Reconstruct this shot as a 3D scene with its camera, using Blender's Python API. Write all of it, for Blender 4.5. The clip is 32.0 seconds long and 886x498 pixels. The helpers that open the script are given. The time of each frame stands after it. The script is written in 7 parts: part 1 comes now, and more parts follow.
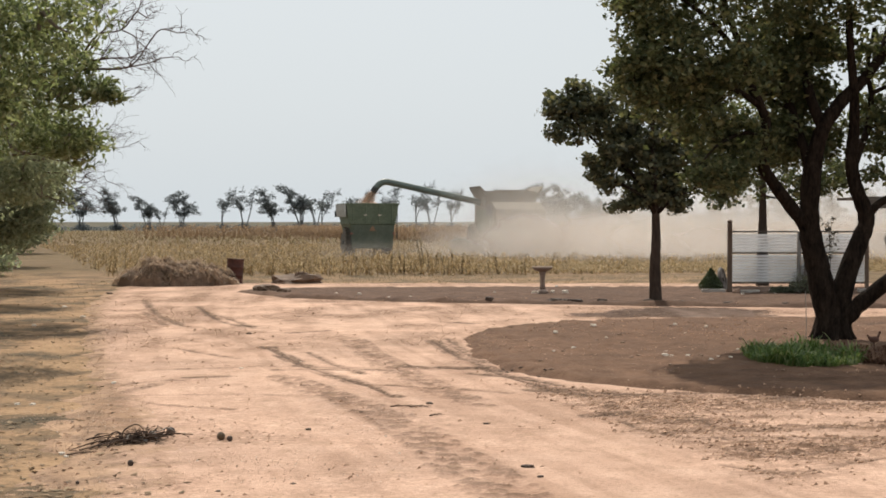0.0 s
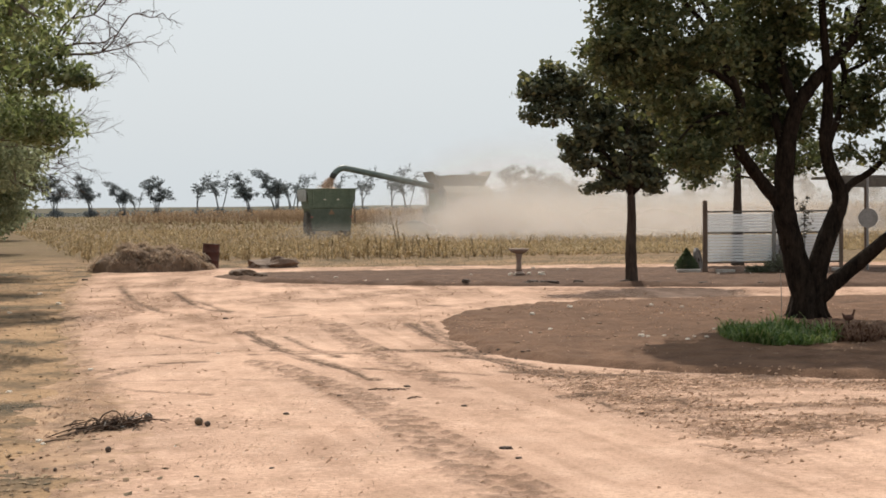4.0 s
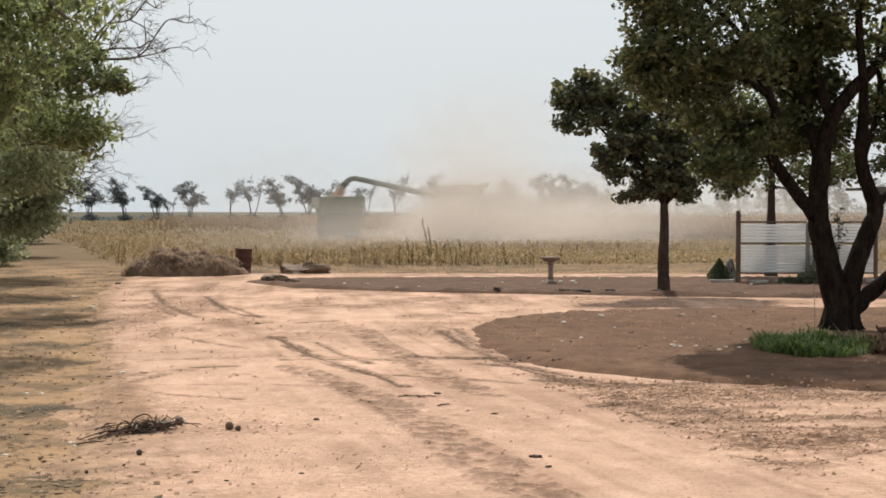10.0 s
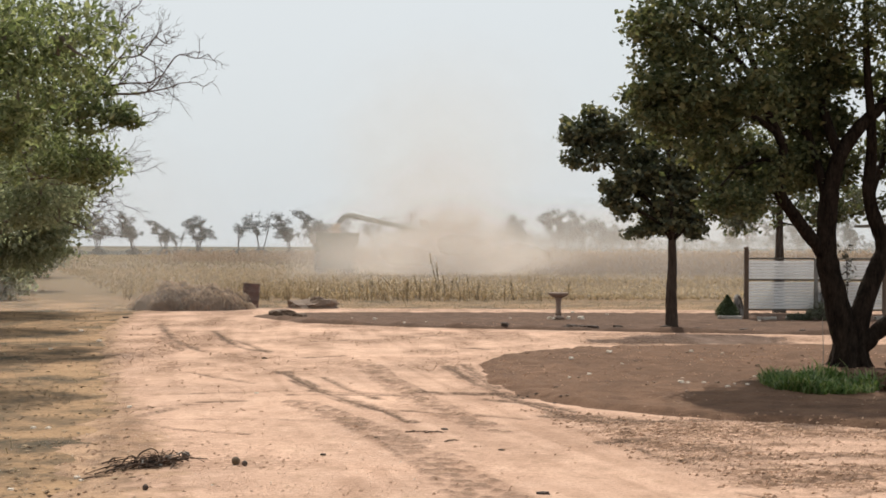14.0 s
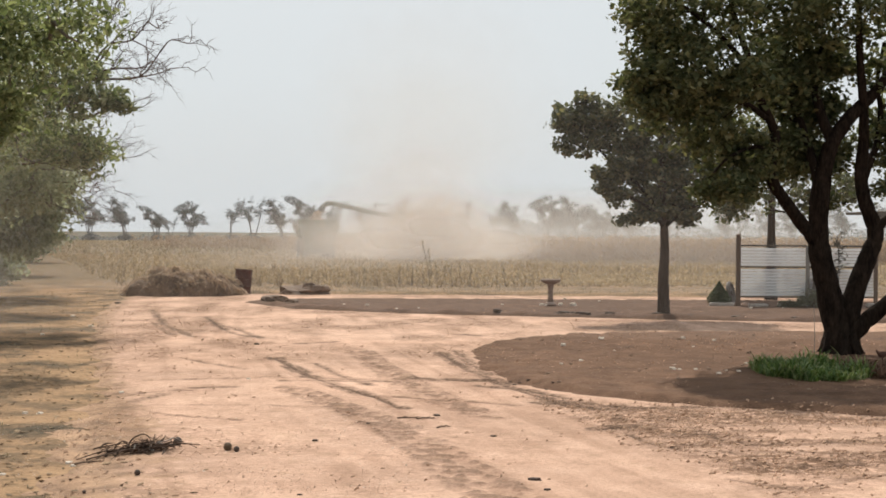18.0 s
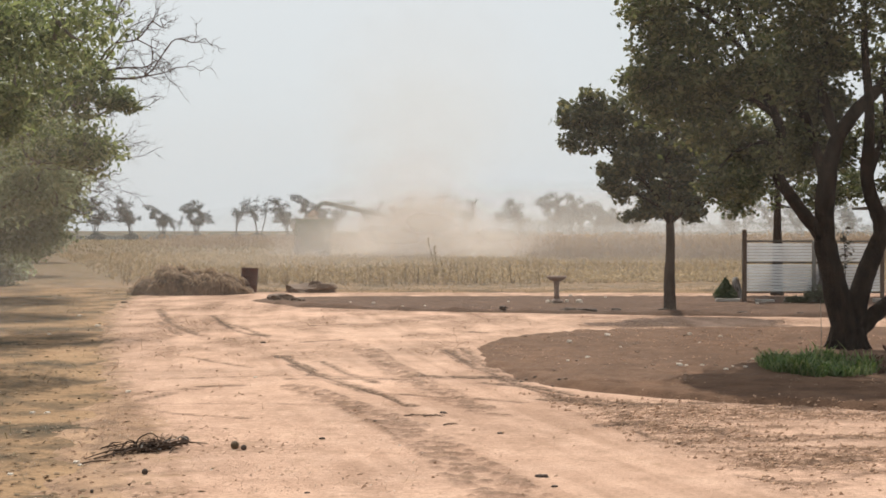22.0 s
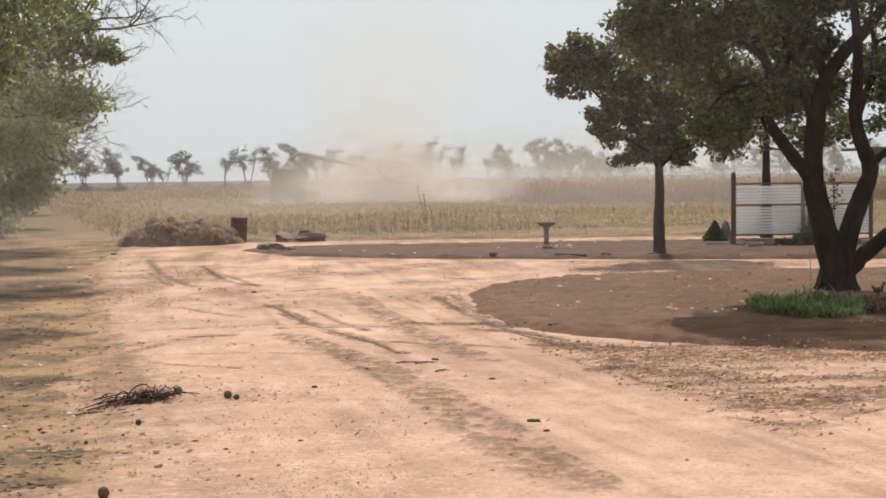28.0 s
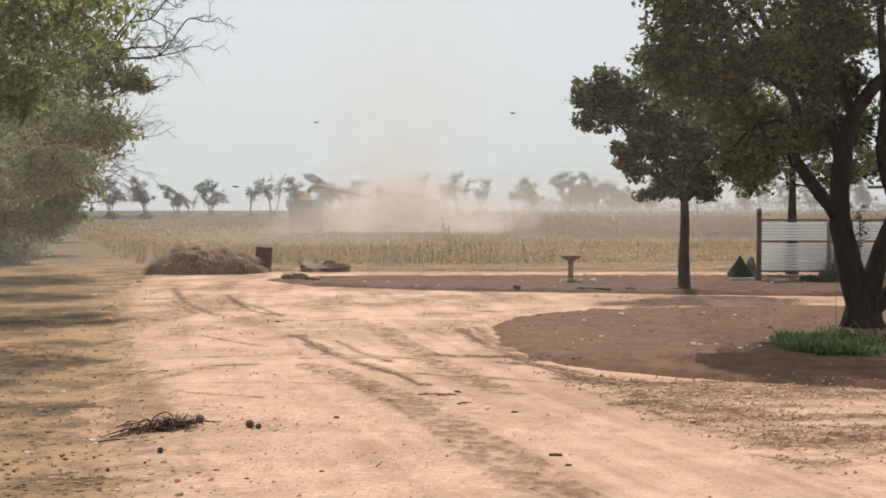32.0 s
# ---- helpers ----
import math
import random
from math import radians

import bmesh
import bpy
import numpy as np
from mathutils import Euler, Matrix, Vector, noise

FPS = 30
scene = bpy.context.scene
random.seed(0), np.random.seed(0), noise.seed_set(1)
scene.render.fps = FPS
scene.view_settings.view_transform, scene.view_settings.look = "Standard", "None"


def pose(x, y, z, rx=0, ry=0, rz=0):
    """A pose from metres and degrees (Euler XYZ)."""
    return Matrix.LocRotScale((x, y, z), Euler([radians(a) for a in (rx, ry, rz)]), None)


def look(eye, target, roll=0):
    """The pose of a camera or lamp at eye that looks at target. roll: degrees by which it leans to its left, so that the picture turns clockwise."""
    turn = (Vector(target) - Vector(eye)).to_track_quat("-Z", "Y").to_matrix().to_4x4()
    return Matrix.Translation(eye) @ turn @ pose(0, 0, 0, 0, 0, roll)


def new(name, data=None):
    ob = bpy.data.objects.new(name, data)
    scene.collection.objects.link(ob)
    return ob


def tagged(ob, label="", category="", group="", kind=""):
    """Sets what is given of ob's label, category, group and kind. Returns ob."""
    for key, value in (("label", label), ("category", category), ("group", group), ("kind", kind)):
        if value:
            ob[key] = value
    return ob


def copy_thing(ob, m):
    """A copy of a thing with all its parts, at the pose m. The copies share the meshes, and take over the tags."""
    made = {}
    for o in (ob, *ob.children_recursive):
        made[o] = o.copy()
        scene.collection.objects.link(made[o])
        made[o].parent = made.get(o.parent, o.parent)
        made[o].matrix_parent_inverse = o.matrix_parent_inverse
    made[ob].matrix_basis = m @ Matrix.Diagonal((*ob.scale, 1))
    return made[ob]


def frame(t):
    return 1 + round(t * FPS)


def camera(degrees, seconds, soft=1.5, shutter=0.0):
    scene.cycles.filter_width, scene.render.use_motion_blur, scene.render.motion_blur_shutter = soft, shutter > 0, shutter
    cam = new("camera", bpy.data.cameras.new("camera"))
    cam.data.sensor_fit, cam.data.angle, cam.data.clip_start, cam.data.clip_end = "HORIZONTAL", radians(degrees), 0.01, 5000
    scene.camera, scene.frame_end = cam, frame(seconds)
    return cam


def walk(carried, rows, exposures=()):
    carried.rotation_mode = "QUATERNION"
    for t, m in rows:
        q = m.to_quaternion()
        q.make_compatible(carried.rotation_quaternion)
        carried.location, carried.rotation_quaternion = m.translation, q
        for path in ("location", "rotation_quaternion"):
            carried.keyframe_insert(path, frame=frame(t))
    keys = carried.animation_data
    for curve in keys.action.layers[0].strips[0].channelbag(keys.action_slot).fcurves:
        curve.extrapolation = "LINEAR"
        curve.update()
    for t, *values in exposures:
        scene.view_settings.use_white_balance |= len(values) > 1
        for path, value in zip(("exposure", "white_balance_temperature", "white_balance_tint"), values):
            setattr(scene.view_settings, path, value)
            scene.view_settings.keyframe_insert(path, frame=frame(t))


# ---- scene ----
EYE = 2.15
cam = camera(35.0, 32.0, soft=1.72)


def aim(turn, tilt, lean):
    """The camera's pose: degrees to the right, degrees up, degrees of lean."""
    return pose(0, 0, EYE, 90 + tilt, 0, -turn) @ pose(0, 0, 0, 0, 0, lean)


# seconds, turn to the right, tilt up, lean
PATH = [
    (0, -0, -1.175, 0), (0.5, -0.03, -1.132, -0.107), (1, -0.119, -1.381, -0.156), (1.5, 0.216, -1.6, -0.409),
    (2, 0.591, -1.798, -0.654), (2.5, 0.831, -2.256, -0.94), (4.5, 0.83, -1.808, -0.311), (5, 0.331, -1.95, -0.261),
    (5.5, 0.502, -2.354, -0.24), (6, 0.653, -2.76, -0.006), (6.5, 0.582, -2.915, -0.109), (7, 0.556, -2.983, -0.134),
    (7.5, 0.556, -2.741, -0.011), (8, 0.454, -2.443, -0.059), (8.5, -0.092, -2.028, -0.136), (9, -0.48, -1.729, -0.078),
    (9.5, -0.411, -1.657, -0.067), (10, -0.331, -1.576, 0.024), (10.5, -0.289, -1.737, 0.241), (11, -0.073, -1.887, 0.193),
    (11.5, 0.316, -2.053, -0.039), (12, 0.665, -1.941, -0.2), (12.5, 0.51, -1.406, -0.01), (13, -0.08, -0.885, 0.212),
    (13.5, -0.529, -0.344, 0.231), (14, -0.65, -0.136, 0.232), (14.5, -0.615, -0.107, 0.234), (16.5, -1.215, 0.333, 0.439),
    (17, -0.824, -0.225, 0.62), (17.5, -0.474, -0.587, 0.59), (18, -0.337, -0.693, 0.386), (18.5, -0.233, -0.752, 0.171),
    (19, -0.061, -0.575, 0.145), (19.5, 0.072, -0.404, 0.254), (20, -0.032, -0.434, 0.474), (20.5, -0.56, -0.581, 0.423),
    (21, -0.882, -0.836, 0.174), (21.5, -0.945, -0.935, 0.035), (22, -0.572, -0.798, 0.037), (22.5, -0.299, -0.71, -0.119),
    (23, -0.363, -0.44, -0.246), (23.5, -0.713, -0.127, -0.382), (24, -1.143, -0.217, -0.331), (24.5, -1.351, -0.938, -0.318),
    (25, -1.38, -1.611, -0.269), (25.5, -1.576, -1.541, 0.02), (27.5, -0.64, -2.634, -0.787), (28, -0.165, -2.959, -0.771),
    (28.5, 0.575, -3.271, -0.841), (29, 0.904, -3.064, -0.822), (29.5, 0.829, -2.705, -0.598), (30, 0.537, -2.491, -0.614),
    (30.5, 0.088, -2.296, -0.573), (31, -0.625, -1.857, -0.742), (31.5, -1.049, -1.752, -0.603), (32, -1.142, -1.646, -0.027)]
walk(cam, [(t, aim(a, b, c)) for t, a, b, c in PATH], [(0, 0.16), (32, 0.16)])

# ---- world and sun ----
SUN_ELEVATION, SUN_AZIMUTH = 51.0, -6.0     # azimuth: degrees to the right of straight ahead
world = bpy.data.worlds.new("sky")
scene.world = world
world.use_nodes = True
wn, wl = world.node_tree.nodes, world.node_tree.links
sky = wn.new("ShaderNodeTexSky")
sky.sky_type = 'NISHITA'
sky.sun_disc = False
sky.sun_elevation = radians(SUN_ELEVATION)
sky.sun_rotation = radians(SUN_AZIMUTH)
sky.air_density, sky.dust_density, sky.ozone_density = 1.0, 6.0, 1.0
haze = wn.new("ShaderNodeMix")
haze.data_type = 'RGBA'
haze.inputs[0].default_value = 0.9
haze.inputs[7].default_value = (6.45, 6.94, 7.24, 1)
wl.new(sky.outputs[0], haze.inputs[6])
wl.new(haze.outputs[2], wn["Background"].inputs[0])
wn["Background"].inputs[1].default_value = 0.1
sun = new("sun", bpy.data.lights.new("sun", 'SUN'))
sun.data.energy, sun.data.angle, sun.data.color = 3.95, radians(0.9), (1.0, 0.93, 0.82)
sd = Vector((math.sin(radians(SUN_AZIMUTH)) * math.cos(radians(SUN_ELEVATION)),
             math.cos(radians(SUN_AZIMUTH)) * math.cos(radians(SUN_ELEVATION)), math.sin(radians(SUN_ELEVATION))))
sun.matrix_world = look(sd * 50, (0, 0, 0))
scene.cycles.transparent_max_bounces = 40


# ---- materials ----
def nodes_of(name):
    m = bpy.data.materials.new(name)
    m.use_nodes = True
    nt = m.node_tree
    return m, nt, nt.nodes["Principled BSDF"]


def node(nt, kind, **values):
    n = nt.nodes.new(kind)
    for k, v in values.items():
        n.inputs[k.replace("_", " ")].default_value = v
    return n


def ramp(nt, source, stops):
    r = nt.nodes.new("ShaderNodeValToRGB")
    e = r.color_ramp.elements
    while len(e) < len(stops):
        e.new(0.5)
    for el, (p, c) in zip(e, stops):
        el.position, el.color = p, (*c, 1)
    nt.links.new(source, r.inputs[0])
    return r


def mixed(nt, factor, a, b, blend='MIX'):
    m = nt.nodes.new("ShaderNodeMix")
    m.data_type, m.blend_type = 'RGBA', blend
    for sock, v in ((m.inputs[0], factor), (m.inputs[6], a), (m.inputs[7], b)):
        if isinstance(v, bpy.types.NodeSocket):
            nt.links.new(v, sock)
        else:
            sock.default_value = v if not isinstance(v, tuple) else (*v, 1)
    return m.outputs[2]


def texture(nt, scale, detail=4.0, rough=0.6, stretch=(1, 1, 1), where="Object"):
    co = nt.nodes.new("ShaderNodeTexCoord")
    mp = nt.nodes.new("ShaderNodeMapping")
    mp.inputs["Scale"].default_value = stretch
    nt.links.new(co.outputs[where], mp.inputs[0])
    n = node(nt, "ShaderNodeTexNoise", Scale=scale, Detail=detail, Roughness=rough)
    nt.links.new(mp.outputs[0], n.inputs["Vector"])
    return n.outputs[0]


def bump(nt, bsdf, height, strength, distance):
    b = node(nt, "ShaderNodeBump", Strength=strength, Distance=distance)
    nt.links.new(height, b.inputs["Height"])
    nt.links.new(b.outputs[0], bsdf.inputs["Normal"])


def mottled(name, dark, light, scale, rough=0.85, fine=8.0, metal=0.0, depth=0.01, stretch=(1, 1, 1), sheen=0.5):
    """A surface with stains at one scale and grain at a finer one."""
    m, nt, b = nodes_of(name)
    big = texture(nt, scale, 5, 0.65, stretch)
    small = texture(nt, scale * fine, 3, 0.6, stretch)
    c = ramp(nt, big, [(0.3, dark), (0.7, light)]).outputs[0]
    g = ramp(nt, small, [(0.3, (0.72, 0.72, 0.72)), (0.7, (1.18, 1.18, 1.18))]).outputs[0]
    nt.links.new(mixed(nt, 1.0, c, g, 'MULTIPLY'), b.inputs["Base Color"])
    b.inputs["Roughness"].default_value, b.inputs["Metallic"].default_value = rough, metal
    b.inputs["Specular IOR Level"].default_value = sheen
    bump(nt, b, small, 0.5, depth)
    return m


def leafy(name, tones, through_light=0.45, rough=0.5, tint=(1.25, 1.2, 0.75)):
    """Leaves or blades: each its own tone, and light shines through."""
    m, nt, b = nodes_of(name)
    geo = nt.nodes.new("ShaderNodeNewGeometry")
    stops = [(i / max(1, len(tones) - 1), t) for i, t in enumerate(tones)]
    c = ramp(nt, geo.outputs["Random Per Island"], stops).outputs[0]
    nt.links.new(c, b.inputs["Base Color"])
    b.inputs["Roughness"].default_value = rough
    b.inputs["Specular IOR Level"].default_value = 0.3
    tr = nt.nodes.new("ShaderNodeBsdfTranslucent")
    nt.links.new(mixed(nt, 1.0, c, tint, 'MULTIPLY'), tr.inputs[0])
    mx = nt.nodes.new("ShaderNodeMixShader")
    mx.inputs[0].default_value = through_light
    nt.links.new(b.outputs[0], mx.inputs[1])
    nt.links.new(tr.outputs[0], mx.inputs[2])
    nt.links.new(mx.outputs[0], nt.nodes["Material Output"].inputs[0])
    return m


def earth(name, dark, mid, light, speck, grain=1.0, worked=None):
    """Loose ground: broad stains, middling patches, grit and small pale bits."""
    m, nt, b = nodes_of(name)
    broad = texture(nt, 0.35, 4, 0.6)
    patch = texture(nt, 1.9, 6, 0.7)
    grit = texture(nt, 26 * grain, 4, 0.75)
    c = ramp(nt, patch, [(0.28, dark), (0.5, mid), (0.74, light)]).outputs[0]
    c = mixed(nt, 1.0, c, ramp(nt, broad, [(0.3, (0.86, 0.86, 0.85)), (0.7, (1.1, 1.09, 1.07))]).outputs[0], 'MULTIPLY')
    c = mixed(nt, 1.0, c, ramp(nt, grit, [(0.34, (0.7, 0.68, 0.66)), (0.48, (1, 1, 1)), (0.75, (1.1, 1.09, 1.08))]).outputs[0], 'MULTIPLY')
    co = nt.nodes.new("ShaderNodeTexCoord")
    vo = node(nt, "ShaderNodeTexVoronoi", Scale=9.0 * grain)
    nt.links.new(co.outputs["Object"], vo.inputs["Vector"])
    dots = ramp(nt, vo.outputs["Distance"], [(0.05, (1, 1, 1)), (0.11, (0, 0, 0))]).outputs[0]
    gate = ramp(nt, texture(nt, 5.0, 2, 0.5), [(0.55, (0, 0, 0)), (0.66, (1, 1, 1))]).outputs[0]
    c = mixed(nt, mixed(nt, 1.0, dots, gate, 'MULTIPLY'), c, speck)
    if worked:
        at = nt.nodes.new("ShaderNodeAttribute")
        at.attribute_name = "churn"
        crumb = texture(nt, 11.0, 5, 0.7, (0.8, 1.5, 1))
        edge = nt.nodes.new("ShaderNodeMath")
        edge.operation = 'MULTIPLY'
        nt.links.new(at.outputs["Fac"], edge.inputs[0])
        nt.links.new(ramp(nt, crumb, [(0.43, (0, 0, 0)), (0.5, (1, 1, 1))]).outputs[0], edge.inputs[1])
        c = mixed(nt, edge.outputs[0], c, worked)
        # groove lines: dark turned earth, with the ruts' own shade painted in
        gr = nt.nodes.new("ShaderNodeAttribute")
        gr.attribute_name = "groove"
        rut_shade = nt.nodes.new("ShaderNodeMath")
        rut_shade.operation = 'MULTIPLY'
        nt.links.new(gr.outputs["Fac"], rut_shade.inputs[0])
        nt.links.new(ramp(nt, texture(nt, 20.0, 3, 0.65, (0.8, 1.3, 1)), [(0.3, (0.5, 0.5, 0.5)), (0.48, (1, 1, 1))]).outputs[0], rut_shade.inputs[1])
        c = mixed(nt, rut_shade.outputs[0], c, tuple(v * 0.42 for v in worked))
        vg = nt.nodes.new("ShaderNodeAttribute")
        vg.attribute_name = "litter"
        fray = nt.nodes.new("ShaderNodeMath")
        fray.operation = 'MULTIPLY_ADD'
        nt.links.new(texture(nt, 3.2, 6, 0.75), fray.inputs[0])
        fray.inputs[1].default_value = 1.6
        nt.links.new(vg.outputs["Fac"], fray.inputs[2])
        halved = nt.nodes.new("ShaderNodeMath")
        halved.operation = 'MULTIPLY'
        halved.inputs[1].default_value = 0.5
        nt.links.new(fray.outputs[0], halved.inputs[0])
        cover = ramp(nt, halved.outputs[0], [(0.44, (0, 0, 0)), (0.6, (0.92, 0.92, 0.92))]).outputs[0]
        c = mixed(nt, cover, c, ramp(nt, patch, [(0.38, (0.2, 0.128, 0.084)), (0.62, (0.43, 0.275, 0.172))]).outputs[0])
        st = nt.nodes.new("ShaderNodeAttribute")
        st.attribute_name = "streak"
        c = mixed(nt, 1.0, c, ramp(nt, st.outputs["Fac"], [(0.3, (0.8, 0.775, 0.75)), (0.47, (1, 1, 1)), (0.68, (1.09, 1.095, 1.1))]).outputs[0], 'MULTIPLY')
    nt.links.new(c, b.inputs["Base Color"])
    b.inputs["Roughness"].default_value = 0.95
    b.inputs["Specular IOR Level"].default_value = 0.15
    bump(nt, b, grit, 0.7, 0.03)
    return m


ROAD = earth("dry_sand_road", (0.46, 0.292, 0.21), (0.55, 0.357, 0.262), (0.61, 0.41, 0.31), (0.25, 0.16, 0.11), 1.0, (0.225, 0.132, 0.084))
SOIL = earth("brown_bed_soil", (0.092, 0.052, 0.033), (0.147, 0.083, 0.052), (0.215, 0.124, 0.079), (0.36, 0.25, 0.17))
FARSOIL = earth("dark_bed_soil", (0.075, 0.043, 0.03), (0.115, 0.068, 0.046), (0.16, 0.097, 0.066), (0.3, 0.21, 0.15))
BARK = mottled("dark_bark", (0.007, 0.005, 0.004), (0.04, 0.028, 0.02), 9.0, 0.97, 4, 0, 0.16, (1, 1, 0.3), 0.08)
YARDBARK = mottled("brown_grey_bark", (0.032, 0.023, 0.018), (0.078, 0.058, 0.046), 5.0, 0.95, 5, 0, 0.05, (1, 1, 0.3), 0.1)
GREYBARK = mottled("grey_bark", (0.10, 0.085, 0.07), (0.2, 0.17, 0.145), 3.0, 0.9, 6, 0, 0.02, (1, 1, 0.3))
LEAF_DARK = leafy("dark_green_leaf", [(0.046, 0.06, 0.028), (0.076, 0.093, 0.042), (0.112, 0.128, 0.06), (0.15, 0.156, 0.078), (0.235, 0.228, 0.12)], 0.42, 0.55, (1.15, 1.15, .82))
LEAF_BLUE = leafy("blue_green_leaf", [(0.052, 0.062, 0.042), (0.08, 0.092, 0.06), (0.12, 0.13, 0.082), (0.19, 0.182, 0.11)], 0.42, 0.55)
LEAF_FRESH = leafy("fresh_green_leaf", [(0.074, 0.096, 0.05), (0.15, 0.18, 0.095), (0.225, 0.255, 0.14), (0.32, 0.34, 0.21)], 0.58, 0.5, (1.08, 1.1, .74))
LEAF_DUSTY = leafy("dusty_green_leaf", [(0.18, 0.195, 0.13), (0.265, 0.282, 0.195), (0.37, 0.38, 0.275)], 0.62, 0.5, (1.1, 1.15, .92))
# Horizon leaves and bark: distance haze is mixed into these blue-grey base colours.
LEAF_FAR = leafy("haze_greyed_far_leaf", [(0.1, 0.115, 0.12), (0.145, 0.162, 0.165), (0.2, 0.216, 0.218)], 0.4, 0.6, (1.0, 1.02, 1.0))
FARBARK = mottled("haze_greyed_far_bark", (0.1, 0.102, 0.104), (0.17, 0.17, 0.17), 1.0)
GRASS = leafy("lush_grass_blade", [(0.066, 0.108, 0.036), (0.1, 0.165, 0.052), (0.15, 0.222, 0.075), (0.25, 0.262, 0.13)], 0.5)
STRAW = leafy("dry_corn_straw", [(0.12, 0.086, 0.046), (0.27, 0.198, 0.106), (0.42, 0.305, 0.165), (0.17, 0.132, 0.064), (0.34, 0.247, 0.132), (0.5, 0.368, 0.203), (0.23, 0.178, 0.086), (0.62, 0.49, 0.31)], 0.48, 0.7, (1.08, 1.02, 0.9))
DRYGRASS = leafy("dry_verge_grass", [(0.2, 0.16, 0.1), (0.29, 0.235, 0.15), (0.37, 0.3, 0.2), (0.22, 0.19, 0.11)], 0.3, 0.8, (1.05, 1, .9))
FIELDSTRAW = leafy("far_field_straw", [(0.23, 0.17, 0.095), (0.31, 0.23, 0.13), (0.26, 0.205, 0.108), (0.35, 0.26, 0.16)], 0.3, 0.8, (1.05, 1, .9))
LITTER = leafy("dead_leaf_litter", [(0.1, 0.066, 0.042), (0.16, 0.108, 0.066), (0.24, 0.16, 0.095), (0.34, 0.24, 0.145), (0.12, 0.095, 0.06)], 0.2, 0.9, (1, 1, 1))
BEDCLOD = mottled("dry_bed_clod", (0.2, 0.125, 0.082), (0.32, 0.21, 0.14), 20.0)
MOUND = mottled("crumbly_brown_earth", (0.1, 0.06, 0.038), (0.19, 0.12, 0.078), 4.0)
CORN = leafy("ripe_corn_leaf", [(0.26, 0.182, 0.118), (0.31, 0.22, 0.142), (0.36, 0.26, 0.17), (0.28, 0.2, 0.128)], 0.6, 0.7, (1.05, 1, .9))
HAY = leafy("weathered_hay", [(0.2, 0.135, 0.09), (0.42, 0.3, 0.205), (0.6, 0.46, 0.33), (0.28, 0.195, 0.135)], 0.4, 0.85, (1, 1, 1))
HAYCORE = mottled("dark_hay_core", (0.1, 0.064, 0.042), (0.25, 0.165, 0.11), 5.0, 0.95, 6, 0, 0.04)
DARKSTRAW = leafy("dark_dry_stalk", [(0.12, 0.085, 0.055), (0.2, 0.15, 0.09), (0.3, 0.23, 0.145)], 0.25, 0.8)
DEADWEED = leafy("dead_weed_blade", [(0.09, 0.045, 0.028), (0.16, 0.085, 0.052), (0.24, 0.14, 0.088)], 0.3, 0.8, (1, 1, 1))
TWIG = mottled("dead_twig", (0.045, 0.028, 0.02), (0.12, 0.078, 0.055), 9.0, 0.9, 8, 0, .01, (1, 1, 1), .15)
BONE = mottled("pale_dead_wood", (0.2, 0.17, 0.14), (0.34, 0.3, 0.26), 6.0)
RUST = mottled("rusty_drum_steel", (0.045, 0.018, 0.014), (0.12, 0.042, 0.028), 4.0, 0.75, 7, 0.3, 0.004)
IRON = mottled("rusty_iron", (0.055, 0.025, 0.016), (0.12, 0.05, 0.028), 8.0, 0.8, 6, 0.2, 0.004)
CONCRETE = mottled("weathered_concrete", (0.3, 0.26, 0.22), (0.46, 0.41, 0.36), 5.0)
STAINED = mottled("brown_stained_concrete", (0.22, 0.15, 0.115), (0.36, 0.265, 0.21), 7.0)
STONE = mottled("pale_stone", (0.7, 0.58, 0.46), (0.86, 0.76, 0.64), 9.0)
POSTWOOD = mottled("brown_post_wood", (0.085, 0.055, 0.038), (0.165, 0.11, 0.076), 4.0, 0.85, 8, 0, 0.006, (1, 1, 0.2))
GREYPOST = mottled("weathered_grey_post_wood", (0.16, 0.145, 0.13), (0.26, 0.24, 0.215), 4.0, 0.9, 8, 0, 0.006, (1, 1, 0.2))
RAILWOOD = mottled("dark_rail_wood", (0.05, 0.042, 0.036), (0.1, 0.085, 0.07), 4.0, 0.85, 8, 0, 0.006, (0.2, 1, 1))
CLODS = mottled("dark_clod", (0.045, 0.03, 0.022), (0.1, 0.068, 0.05), 8.0)
HUSK = mottled("green_brown_husk", (0.06, 0.04, 0.024), (0.155, 0.1, 0.052), 14.0)
BUSHLEAF = leafy("dusty_bush_leaf", [(0.09, 0.1, 0.07), (0.14, 0.15, 0.105), (0.2, 0.2, 0.145)], 0.35)
SAPLEAF = leafy("dark_sapling_leaf", [(0.035, 0.03, 0.022), (0.06, 0.05, 0.036), (0.09, 0.078, 0.055)], 0.2)
SHRUB = leafy("shrub_needles", [(0.045, 0.07, 0.035), (0.07, 0.095, 0.048), (0.1, 0.12, 0.06)], 0.3)
GREENPAINT = mottled("dusty_green_paint", (0.1, 0.128, 0.082), (0.165, 0.19, 0.13), 1.5, 0.85, 9, 0.0, 0.002)
# The cart's green again, darkened to hold the shade low on its rear.
SKIRT = mottled("shaded_green_skirt_paint", (0.078, 0.092, 0.065), (0.122, 0.136, 0.098), 1.5, 0.85, 9, 0.0, 0.002)
# Left lip of the cart: dust plus painted-in sunlight make it this pale.
FLANGE = mottled("sunlit_dusty_flange", (0.3, 0.3, 0.27), (0.45, 0.44, 0.4), 2.0, 0.8)
TUBEPAINT = mottled("faded_green_tube", (0.085, 0.112, 0.095), (0.12, 0.15, 0.13), 1.2, 0.5, 9, 0.0, 0.002)
